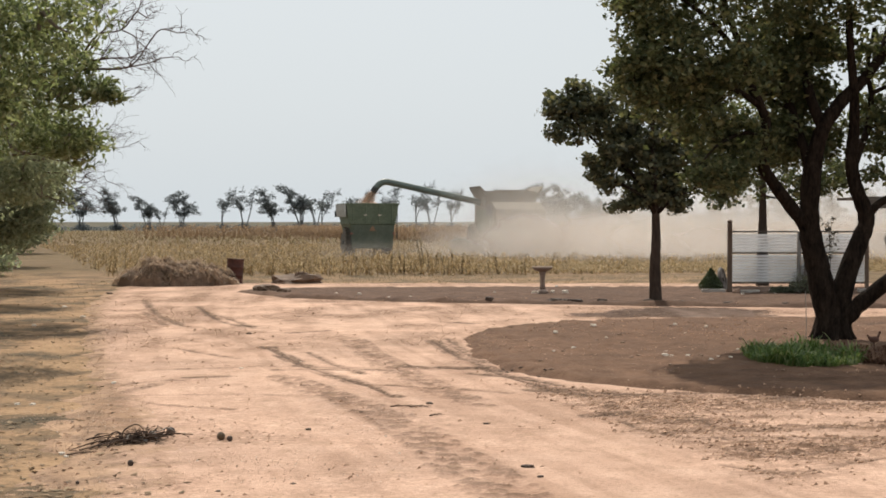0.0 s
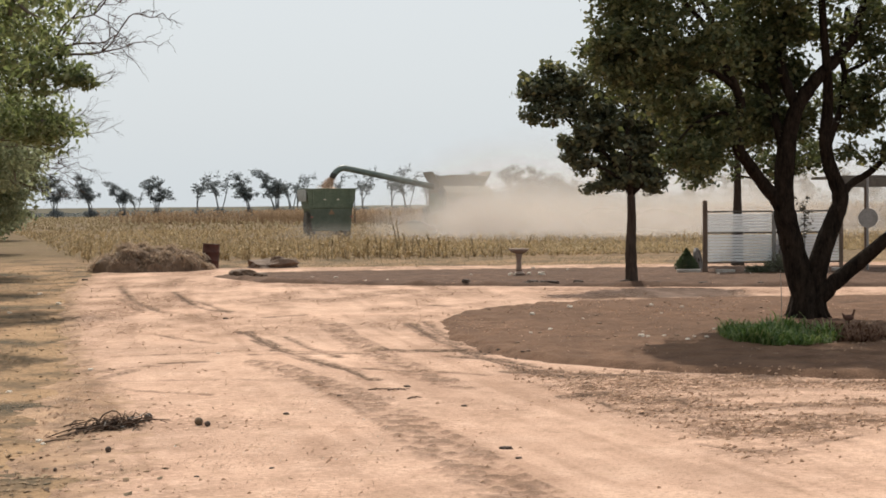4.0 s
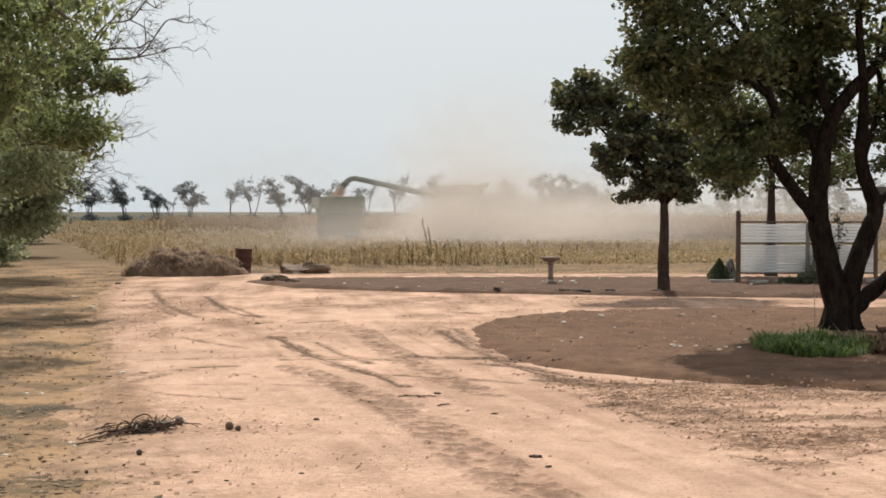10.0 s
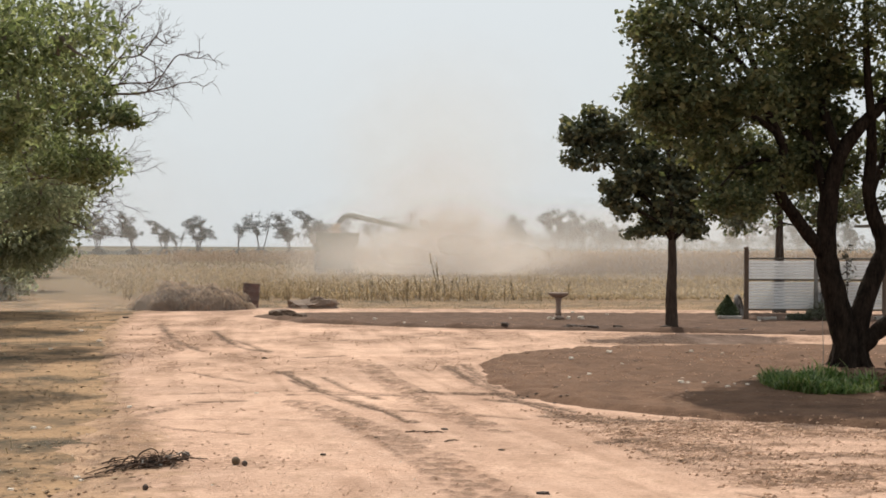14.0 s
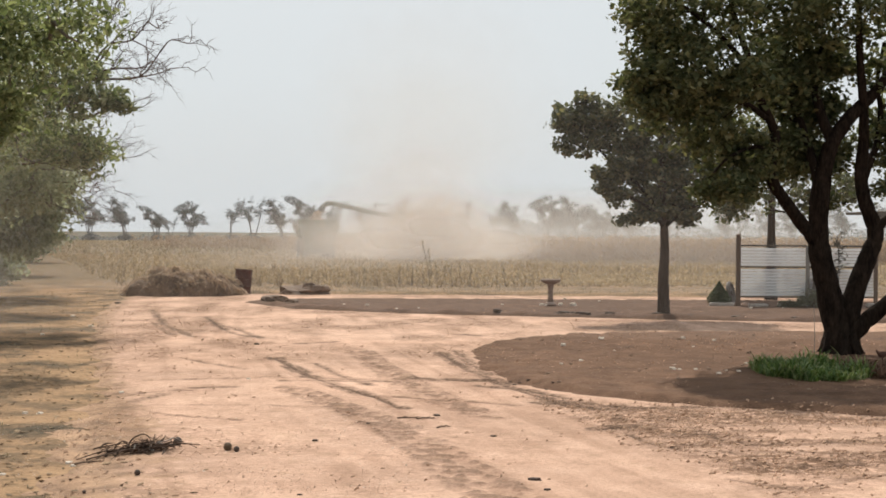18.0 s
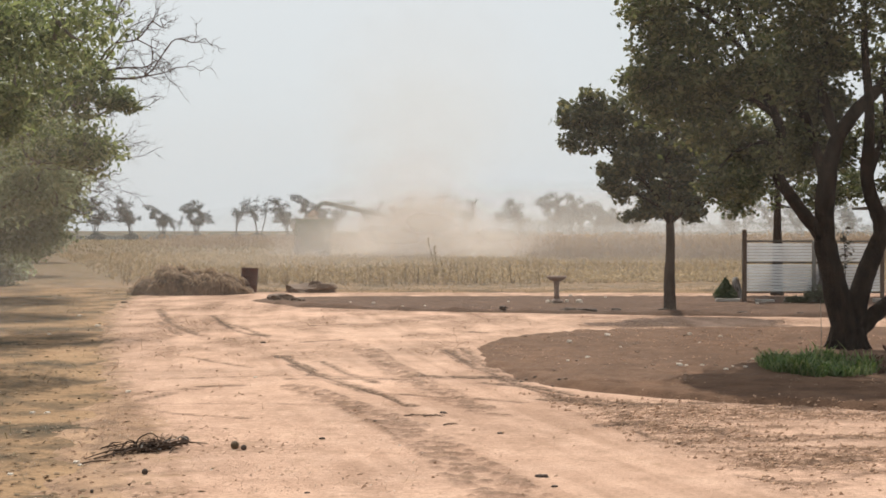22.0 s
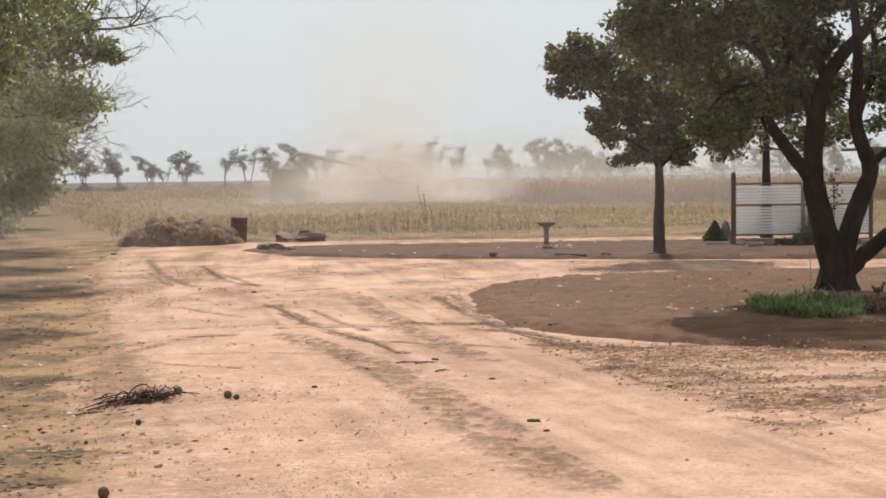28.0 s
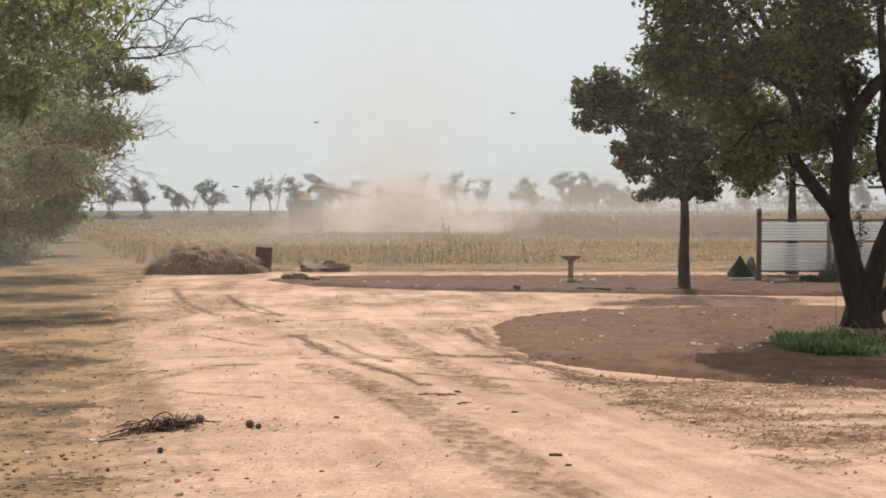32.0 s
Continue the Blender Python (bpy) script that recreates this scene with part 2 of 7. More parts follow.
TANKPAINT = mottled("dusty_tank_panels", (0.15, 0.128, 0.096), (0.21, 0.18, 0.138), 1.2, 0.95, 9, 0.0, 0.002)
YELLOW = mottled("yellow_rim_paint", (0.45, 0.3, 0.03), (0.6, 0.42, 0.06), 3.0, 0.5)
TYRE = mottled("dusty_tyre_rubber", (0.07, 0.06, 0.048), (0.15, 0.125, 0.095), 4.0, 0.9)
DARKSTEEL = mottled("dark_steel", (0.03, 0.032, 0.03), (0.07, 0.07, 0.065), 3.0, 0.6, 6, 0.4)
GRAIN = mottled("yellow_corn_grain", (0.5, 0.35, 0.24), (0.64, 0.48, 0.36), 20.0)
ORANGE = mottled("dusty_orange_reflector", (0.22, 0.12, 0.065), (0.3, 0.17, 0.09), 8.0, 0.6)
LAMPRED = mottled("dusty_red_lamp_glass", (0.22, 0.06, 0.045), (0.3, 0.09, 0.07), 8.0, 0.3)
WHEELGREY = mottled("weathered_wheel_steel", (0.1, 0.082, 0.07), (0.2, 0.17, 0.15), 5.0, 0.7, 8, 0.2)
GREYPAINT = mottled("grey_metal", (0.18, 0.17, 0.16), (0.3, 0.28, 0.27), 3.0, 0.55, 8, 0.3)
DISCGREY = mottled("dull_disc_metal", (0.2, 0.18, 0.16), (0.3, 0.275, 0.25), 3.0, 0.7, 8)
BROWNROOF = mottled("brown_fascia_board", (0.09, 0.075, 0.06), (0.15, 0.125, 0.1), 3.0)
FEATHER = mottled("dark_feather", (0.03, 0.028, 0.026), (0.06, 0.055, 0.05), 10.0)


def plastic_slat():
    """White slats that let some daylight through."""
    m, nt, b = nodes_of("white_plastic_slat")
    c = ramp(nt, texture(nt, 3.0, 4, 0.6), [(0.3, (0.76, 0.765, 0.77)), (0.7, (0.83, 0.835, 0.84))]).outputs[0]
    nt.links.new(c, b.inputs["Base Color"])
    b.inputs["Roughness"].default_value = 0.45
    tr = nt.nodes.new("ShaderNodeBsdfTranslucent")
    nt.links.new(c, tr.inputs[0])
    mx = nt.nodes.new("ShaderNodeMixShader")
    mx.inputs[0].default_value = 0.4
    nt.links.new(b.outputs[0], mx.inputs[1])
    nt.links.new(tr.outputs[0], mx.inputs[2])
    nt.links.new(mx.outputs[0], nt.nodes["Material Output"].inputs[0])
    return m


SLAT = plastic_slat()
GLASS, gnt, gb = nodes_of("cab_glass")
gb.inputs["Base Color"].default_value = (0.05, 0.06, 0.06, 1)
gb.inputs["Roughness"].default_value = 0.1


def dust_material(name, strength, colour=(0.765, 0.7, 0.645)):
    """Airborne dust: thickest in the middle of a puff and fading to nothing at its rim, torn by noise."""
    m, nt, b = nodes_of(name)
    nt.nodes.remove(b)
    co = nt.nodes.new("ShaderNodeTexCoord")
    mp = nt.nodes.new("ShaderNodeMapping")
    mp.inputs["Scale"].default_value = (1, 0, 1)
    nt.links.new(co.outputs["Object"], mp.inputs[0])
    ln = nt.nodes.new("ShaderNodeVectorMath")
    ln.operation = 'LENGTH'
    nt.links.new(mp.outputs[0], ln.inputs[0])
    nz = texture(nt, 2.3, 5, 0.6)
    add = nt.nodes.new("ShaderNodeMath")
    add.operation = 'MULTIPLY_ADD'
    nt.links.new(nz, add.inputs[0])
    add.inputs[1].default_value = 0.6
    sh = nt.nodes.new("ShaderNodeMath")
    sh.operation = 'SUBTRACT'
    nt.links.new(ln.outputs["Value"], sh.inputs[0])
    sh.inputs[1].default_value = 0.3
    nt.links.new(sh.outputs[0], add.inputs[2])
    s = strength
    a = ramp(nt, add.outputs[0], [(0.0, (s, s, s)), (0.45, (s * 0.72,) * 3), (0.75, (s * 0.28,) * 3), (1.0, (0, 0, 0))])
    a.color_ramp.interpolation = 'EASE'
    ed = nt.nodes.new("ShaderNodeMapRange")
    ed.inputs[1].default_value, ed.inputs[2].default_value, ed.inputs[3].default_value, ed.inputs[4].default_value = 0.7, 1.0, 1.0, 0.0
    nt.links.new(ln.outputs["Value"], ed.inputs[0])
    pr = nt.nodes.new("ShaderNodeMath")
    pr.operation = 'MULTIPLY'
    nt.links.new(a.outputs[0], pr.inputs[0])
    nt.links.new(ed.outputs[0], pr.inputs[1])
    df = nt.nodes.new("ShaderNodeBsdfDiffuse")
    df.inputs[0].default_value = (*colour, 1)
    tl = nt.nodes.new("ShaderNodeBsdfTranslucent")
    tl.inputs[0].default_value = (*colour, 1)
    both = nt.nodes.new("ShaderNodeMixShader")
    both.inputs[0].default_value = 0.55
    nt.links.new(df.outputs[0], both.inputs[1])
    nt.links.new(tl.outputs[0], both.inputs[2])
    tp = nt.nodes.new("ShaderNodeBsdfTransparent")
    mx = nt.nodes.new("ShaderNodeMixShader")
    nt.links.new(pr.outputs[0], mx.inputs[0])
    nt.links.new(tp.outputs[0], mx.inputs[1])
    nt.links.new(both.outputs[0], mx.inputs[2])
    nt.links.new(mx.outputs[0], nt.nodes["Material Output"].inputs[0])
    return m


# ---- mesh helpers ----
rng = np.random.default_rng(7)


def fast_mesh(name, verts, faces, mat, parent=None, smooth=False, label="", kind=""):
    """The same from arrays; all faces have the same number of corners."""
    verts, faces = np.asarray(verts, np.float32), np.asarray(faces, np.int32)
    me = bpy.data.meshes.new(name)
    me.vertices.add(len(verts))
    me.vertices.foreach_set("co", verts.ravel())
    k = faces.shape[1]
    me.loops.add(faces.size)
    me.loops.foreach_set("vertex_index", faces.ravel())
    me.polygons.add(len(faces))
    me.polygons.foreach_set("loop_start", np.arange(0, faces.size, k, dtype=np.int32))
    me.polygons.foreach_set("use_smooth", np.full(len(faces), smooth))
    me.update(calc_edges=True)
    me.materials.append(mat)
    ob = new(name, me)
    if parent:
        ob.parent = parent
    return tagged(ob, label, kind=kind)


def part(name, bm, mat, parent=None, label="", smooth=False):
    me = bpy.data.meshes.new(name)
    bm.to_mesh(me)
    bm.free()
    me.materials.append(mat)
    if smooth:
        me.shade_smooth()
    ob = new(name, me)
    if parent:
        ob.parent = parent
    return tagged(ob, label)


def box(size, at=(0, 0, 0), bevel=0.01, turn=None):
    bm = bmesh.new()
    m = Matrix.Translation(at) @ (turn or Matrix()) @ Matrix.Diagonal((*size, 1))
    bmesh.ops.create_cube(bm, size=1, matrix=m)
    if bevel:
        bmesh.ops.bevel(bm, geom=bm.edges[:], offset=bevel, segments=2, affect='EDGES', profile=0.5)
    return bm


def rod(a, b, r1, r2=None, sides=10, bevel=0.0):
    a, b = Vector(a), Vector(b)
    bm = bmesh.new()
    d = b - a
    m = Matrix.Translation((a + b) / 2) @ d.to_track_quat('Z', 'Y').to_matrix().to_4x4()
    bmesh.ops.create_cone(bm, cap_ends=True, segments=sides, radius1=r1, radius2=r1 if r2 is None else r2, depth=d.length, matrix=m)
    if bevel:
        bmesh.ops.bevel(bm, geom=[e for e in bm.edges if len(e.link_faces) == 2 and e.calc_face_angle() > 0.9], offset=bevel, segments=2, affect='EDGES')
    return bm


def lathe(profile, sides=20):
    """A solid of revolution round z from (radius, height) pairs."""
    bm = bmesh.new()
    rings = []
    for r, z in profile:
        rings.append([bm.verts.new((r * math.cos(2 * math.pi * i / sides), r * math.sin(2 * math.pi * i / sides), z)) for i in range(sides)])
    for a, b in zip(rings, rings[1:]):
        for i in range(sides):
            j = (i + 1) % sides
            bm.faces.new((a[i], a[j], b[j], b[i]))
    bm.faces.new(rings[0][::-1])
    bm.faces.new(rings[-1])
    bmesh.ops.recalc_face_normals(bm, faces=bm.faces[:])
    return bm


def prism(outline, axis, lo, hi):
    """A slab: an outline in the plane across the axis, from lo to hi along it."""
    bm = bmesh.new()
    def spot(p, h):
        return {"x": (h, p[0], p[1]), "y": (p[0], h, p[1]), "z": (p[0], p[1], h)}[axis]
    a = [bm.verts.new(spot(p, lo)) for p in outline]
    b = [bm.verts.new(spot(p, hi)) for p in outline]
    bm.faces.new(a)
    bm.faces.new(b[::-1])
    n = len(outline)
    for i in range(n):
        bm.faces.new((a[i], a[(i + 1) % n], b[(i + 1) % n], b[i]))
    bmesh.ops.recalc_face_normals(bm, faces=bm.faces[:])
    return bm


def joined(*bms):
    out = bmesh.new()
    for b in bms:
        me = bpy.data.meshes.new("piece")
        b.to_mesh(me)
        b.free()
        out.from_mesh(me)
        bpy.data.meshes.remove(me)
    return out


def empty(name, m, label, category, group="", kind=""):
    e = new(name)
    e.matrix_basis = m
    return tagged(e, label, category, group, kind)


# ---- ground: height and zones ----
LATTICE = rng.random((512, 512)).astype(np.float32)


def grain_at(x, y, scale, shift=0):
    """Smooth noise in 0..1 on the plan, with bumps about `scale` metres wide."""
    u, v = np.asarray(x) / scale + 71.3 * (shift + 1), np.asarray(y) / scale + 37.7 * (shift + 1)
    i, j = np.floor(u).astype(int), np.floor(v).astype(int)
    a, b = u - i, v - j
    a, b = a * a * (3 - 2 * a), b * b * (3 - 2 * b)
    L = lambda p, q: LATTICE[p % 512, q % 512]
    return (L(i, j) * (1 - a) + L(i + 1, j) * a) * (1 - b) + (L(i, j + 1) * (1 - a) + L(i + 1, j + 1) * a) * b


def rough_at(x, y, scale, octaves=4, shift=0):
    out, amp, total = 0, 1.0, 0
    for k in range(octaves):
        out = out + amp * grain_at(x, y, scale / 2 ** k, shift + k)
        total += amp
        amp *= 0.55
    return out / total


def to_line(x, y, pts):
    """Distance on the plan to a line through points."""
    best = np.full(np.shape(x), 1e9)
    for (x0, y0), (x1, y1) in zip(pts, pts[1:]):
        dx, dy = x1 - x0, y1 - y0
        s = np.clip(((x - x0) * dx + (y - y0) * dy) / (dx * dx + dy * dy), 0, 1)
        best = np.minimum(best, np.hypot(x - x0 - s * dx, y - y0 - s * dy))
    return best


def inside(x, y, pts):
    """Signed distance on the plan to a closed outline, positive inside."""
    odd = np.zeros(np.shape(x), bool)
    ring = pts + pts[:1]
    for (x0, y0), (x1, y1) in zip(ring, ring[1:]):
        if y0 != y1:
            odd ^= ((y0 > y) != (y1 > y)) & (x < (x1 - x0) * (y - y0) / (y1 - y0) + x0)
    d = to_line(x, y, ring)
    return np.where(odd, d, -d)


NEAR_BED = [(0.34, 24.99), (0.41, 22.24), (0.92, 19.88), (1.6, 18.5), (2.58, 17.52), (5.15, 16.33), (8.86, 15.65), (15.74, 15.25), (15.74, 30.41), (9.45, 30.11), (7.38, 29.91), (2.51, 28.93), (1.29, 27.65), (0.69, 26.57)]
FAR_BED = [(-6.1, 41.1), (-4.36, 38.2), (0.23, 36.1), (5.2, 34.5), (8.8, 33.8), (24, 33), (24, 44.4), (7, 44.4), (-4.1, 43.8), (-5.7, 42.6)]
DRIVE = [(-2.4, -60), (-2.7, 5), (-3.1, 11), (-3.75, 14.5), (-4.6, 17.8), (-6.5, 25.5), (-8.6, 34), (-10.0, 42.0), (-10.6, 46.2), (-6, 48.0), (-3.5, 47.4), (2, 47.2), (40, 47.6), (40, -60)]
# wheel ruts and thin scrapes: half width and line
RUTS = [(0.11, [(-2.93, 23.43), (-2.03, 20.34), (-1.41, 19.0), (-0.89, 17.83), (-.6, 16.9)]),
        (0.065, [(-2.19, 22.52), (-1.6, 20.57), (-1.1, 19.4)]),
        (0.2, [(-2.16, 18.87), (-1.35, 17.02), (-0.73, 15.5)]),
        (0.26, [(-0.6, 15.2), (-0.1, 13.31), (0.31, 11.54), (0.55, 10.68), (0.86, 9.59)]),
        (0.22, [(-1.56, 24.74), (-1.14, 22.22), (-0.52, 19.27), (0.04, 17.29), (0.43, 16.16)]),
        (0.08, [(-7.87, 36.99), (-6.47, 31.65), (-5.1, 27.79)]),
        (0.06, [(-6.9, 32.4), (-5.6, 28.3)]),
        (0.1, [(-6.0, 34.32), (-4.5, 28.85), (-3.8, 27.78)]),
        (0.07, [(-5.0, 31.4), (-3.7, 27.4)]),
        (0.05, [(-4.18, 17.99), (-3.75, 18.49), (-3.45, 18.55)]),
        (0.08, [(-3.89, 17.22), (-3.71, 18.11)]),
        (0.05, [(-3.76, 16.62), (-3.22, 16.05), (-2.36, 15.71)])]
SCRAPES = [(0.06, [(-2.37, 19.88), (-0.93, 19.93), (0.54, 20.07), (1.17, 20.06)]),
        (0.1, [(-0.19, 24.72), (0.26, 21.65), (0.73, 19.91), (1.54, 19.17)]),
        (0.07, [(0.1, 23.9), (0.5, 21.5), (1.0, 20.3)]),
        (0.1, [(1.16, 17.62), (1.66, 17.1), (2.6, 16.9)]),
        (0.09, [(0.54, 20.18), (1.26, 17.82), (2.17, 17.08), (3.58, 17.25)]),
        (0.08, [(-3.42, 18.82), (-2.97, 19.02)]),
        (0.06, [(-8.38, 32.85), (-7.33, 32.84)]),
        (0.05, [(-5.32, 20.45), (-4.9, 20.69)]),
        (0.12, [(1.62, 15.19), (2.05, 15.41)]),
        (0.11, [(-0.52, 20.37), (0.42, 20.14), (1.06, 19.89)]),
        (0.12, [(0.41, 19.45), (0.93, 19.11), (1.49, 18.0)]),
        (0.06, [(-0.17, 24.64), (0.05, 22.85), (0.57, 20.94)]),
        (0.06, [(0.06, 25.11), (0.34, 23.03), (0.83, 20.96)]),
        (0.1, [(0.15, 29.16), (0.64, 28.84)]),
        (0.09, [(-2.86, 26.3), (-2.26, 26.87)]),
        (0.1, [(-3.19, 31.07), (-2.35, 31.45)]),
        (0.1, [(-1.13, 32.47), (-0.44, 33.18)]),
        (0.11, [(1.12, 17.52), (1.42, 17.23), (1.91, 16.84)]),
        (0.07, [(-0.44, 19.96), (-1.05, 19.8)])]
TURN_SCRAPES = [(0.06, [(1.88, 14.77), (2.06, 14), (2.34, 13.68), (2.8, 13.5)]),
        (0.065, [(2.7, 15.06), (2.78, 14.37), (3.02, 14.03), (4.53, 14.37)]),
        (0.065, [(2.6, 12.88), (3.14, 12.67), (4.11, 13.04)]),
        (0.05, [(2.46, 12.1), (2.84, 11.67), (3.94, 12.49)]),
        (0.06, [(-1.05, 18.13), (-0.03, 17.82), (0.8, 17.25)]),
        (0.05, [(-4.52, 23.25), (-3.13, 21.39)]),
        (0.045, [(-4.3, 19.7), (-2.6, 20.3), (-1.2, 20.1), (1.2, 20.2)]),
        (0.04, [(-3.9, 16.9), (-2.4, 17.1), (-1.0, 16.8)])]
CHURNED = [(1.06, 18.13), (1.55, 17.62), (5.23, 16.61), (6.04, 16.4), (4.8, 13.04), (4.01, 12.73), (2.81, 11.33), (2.44, 12.02), (2.39, 13.04), (2.01, 13.64), (1.79, 15.06), (1.36, 16.45)]


def drive_share(x, y):
    return 0.5 + inside(x, y, DRIVE) / (.7 + 1.1 * np.clip((21 - np.asarray(y)) / 6, 0, 1)) + 0.9 * (rough_at(x, y, .8, 4, 11) - 0.5)


def bed_share(x, y, outline):
    return 0.5 + inside(x, y, outline) / 0.5 + 0.5 * (rough_at(x, y, 0.9, 3, 23) - 0.5)


def track_parts(x, y):
    """Depth of the tyre ruts, how much the ground is broken up, and the painted groove darkening, over all tracks."""
    rut, broken, groove = np.zeros(np.shape(x)), np.zeros(np.shape(x)), np.zeros(np.shape(x))
    for k, (wide, line) in enumerate(RUTS + SCRAPES + TURN_SCRAPES):
        broad_track = wide > 0.19
        d = np.abs(to_line(x, y, line) + 0.5 * wide * (rough_at(x, y, 0.9, 2, 40 + k) - 0.5))
        fade = np.clip(1.8 * grain_at(x, y, 0.7, 60 + k) + 0.35, 0, 1)
        fine = np.clip(5 * (rough_at(x, y * 1.3, 0.12, 2, 80 + k) - 0.44), 0, 1)
        if broad_track:
            band = np.exp(-(d / (0.95 * wide)) ** 4)
            edge = np.exp(-((d - wide) / 0.05) ** 2) * fade
            rut += band * (0.024 * fine - 0.018) + 0.02 * edge * fine
            broken = np.maximum(broken, 0.4 * band)
            groove = np.maximum(groove, np.maximum(0.62 * band * fine, 0.7 * edge * fine))
        else:
            thin = 0.022 + 0.3 * wide
            marks = np.maximum(np.exp(-(d / thin) ** 2), 0.75 * np.exp(-((d - wide) / (0.7 * thin)) ** 2) * np.clip(2.4 * grain_at(x, y, 0.35, 30 + k) - 0.7, 0, 1))
            rut += fade * (-0.014 * marks + 0.01 * np.exp(-((d - 1.7 * thin) / thin) ** 2) * fine)
            groove = np.maximum(groove, 2.6 * min(1.0, (wide / 0.11) ** 1.2) * fade * marks * (0.5 + 0.5 * fine))
    zone = np.clip(inside(x, y, CHURNED) / 0.7 + 0.5, 0, 1)
    bands = np.clip(3.2 * rough_at(x * 0.5 + 0.1 * y, y * 2.6, 1.1, 2, 95) - 1.0, 0, 1)
    clods = np.clip(rough_at(x * 0.62, y * 1.1, 0.115, 2, 91) - 0.46, 0, 0.3)
    churn = zone * (0.3 + 0.7 * bands)
    rut += churn * 0.09 * clods
    groove = np.maximum(groove, 0.5 * churn * np.clip(9 * clods - 0.15, 0, 1))
    return rut, np.maximum(broken, 1.1 * zone * (0.25 + 0.75 * bands)), groove


def churned_share(x, y):
    edge = np.clip(1.1 - inside(x, y, DRIVE), 0, 1) * (x < 0) * np.clip(2.4 * rough_at(x, y, 0.9, 3, 97) - 0.5, 0, 1)
    grit = np.clip((-0.6 - x) / 1.5, 0, 1) * np.clip((17 - y) / 3, 0, 1) * np.clip(2.2 * rough_at(x, y, 0.8, 3, 99) - 0.55, 0, 1)
    loose = (0.3 + 0.7 * np.clip((y - 20) / 7, 0, 1)) * np.clip(3.2 * rough_at(x, y * .6, .9, 4, 101) - 1.1, 0, 1)
    return np.clip(np.maximum.reduce([track_parts(x, y)[1], 0.85 * edge, 0.7 * grit, loose]), 0, 1)


def streak_share(x, y):
    """Long smooth wheel streaks that run with the drive."""
    bend = x + 0.25 * (y - 20) - 0.004 * (y - 20) ** 2
    return 0.65 * rough_at(bend * 7, y * 0.35, 1.6, 4, 14) + 0.35 * rough_at(x, y, 1.2, 4, 19)


def field_fall(y):
    """The field falls away gently beyond the yard."""
    return -0.0043 * np.clip(np.asarray(y, float) - 58, 0, 600)


def ground_z(x, y):
    """Bare ground without the drive's and the beds' own thickness."""
    x, y = np.asarray(x, float), np.asarray(y, float)
    near = np.clip((70 - y) / 20, 0, 1) * np.clip((y - 2) / 5, 0, 1)
    z = 0.04 * (rough_at(x, y, 5.0, 2, 3) - 0.5) * near
    z = z + 0.015 * (rough_at(x, y, 0.4, 3, 5) - 0.5) * near
    return z + track_parts(x, y)[0] * near + field_fall(y)


def sheet(name, xs, ys, height, mat, keep=None, label="", category="", painted=()):
    X, Y = np.meshgrid(xs, ys)
    Z = height(X, Y)
    nx = len(xs)
    ids = np.arange(X.size).reshape(X.shape)
    q = np.stack([ids[:-1, :-1], ids[:-1, 1:], ids[1:, 1:], ids[1:, :-1]], -1).reshape(-1, 4)
    if keep is not None:
        K = keep(X, Y).ravel()
        q = q[K[q].any(1)]
    used = np.unique(q)
    back = np.zeros(X.size, int)
    back[used] = np.arange(len(used))
    V = np.stack([X.ravel(), Y.ravel(), Z.ravel()], 1)[used]
    ob = fast_mesh(name, V, back[q], mat, smooth=True)
    for word, share in painted:
        ob.data.attributes.new(word, 'FLOAT', 'POINT').data.foreach_set("value", np.ascontiguousarray(share(V[:, 0], V[:, 1]), np.float32))
    return tagged(ob, label, category, kind="structure")


def ground_material():
    """Straw verge near by, harvested field soil with litter further out."""
    m, nt, b = nodes_of("field_ground")
    patch = texture(nt, 0.55, 7, 0.72)
    fine = texture(nt, 14, 4, 0.75)
    broad = texture(nt, 0.05, 4, 0.6)
    co = nt.nodes.new("ShaderNodeTexCoord")
    sx = nt.nodes.new("ShaderNodeSeparateXYZ")
    nt.links.new(co.outputs["Object"], sx.inputs[0])
    mr = nt.nodes.new("ShaderNodeMapRange")
    mr.inputs[1].default_value, mr.inputs[2].default_value = 45, 62
    nt.links.new(sx.outputs[1], mr.inputs[0])
    c = ramp(nt, patch, [(0.38, (0.085, 0.066, 0.046)), (0.47, (0.19, 0.125, 0.078)), (0.54, (0.325, 0.203, 0.12)), (0.7, (0.425, 0.272, 0.165))]).outputs[0]
    c = mixed(nt, mr.outputs[0], c, ramp(nt, patch, [(0.35, (0.125, 0.086, 0.05)), (0.7, (0.205, 0.142, 0.084))]).outputs[0])
    far = nt.nodes.new("ShaderNodeMapRange")
    far.inputs[1].default_value, far.inputs[2].default_value = 440, 520
    nt.links.new(sx.outputs[1], far.inputs[0])
    c = mixed(nt, far.outputs[0], c, (0.105, 0.092, 0.066))
    c = mixed(nt, 1.0, c, ramp(nt, broad, [(0.3, (0.86, 0.9, 0.85)), (0.7, (1.1, 1.06, 1.05))]).outputs[0], 'MULTIPLY')
    c = mixed(nt, 1.0, c, ramp(nt, fine, [(0.34, (0.66, 0.65, 0.64)), (0.5, (1, 1, 1)), (0.75, (1.12, 1.12, 1.1))]).outputs[0], 'MULTIPLY')
    nt.links.new(c, b.inputs["Base Color"])
    b.inputs["Roughness"].default_value = 0.95
    b.inputs["Specular IOR Level"].default_value = 0.1
    bump(nt, b, fine, 0.6, 0.03)
    return m


def spaced(parts):
    out = [np.arange(a, b, s) for a, b, s in parts]
    return np.unique(np.round(np.concatenate(out + [np.array([parts[-1][1]])]), 4))


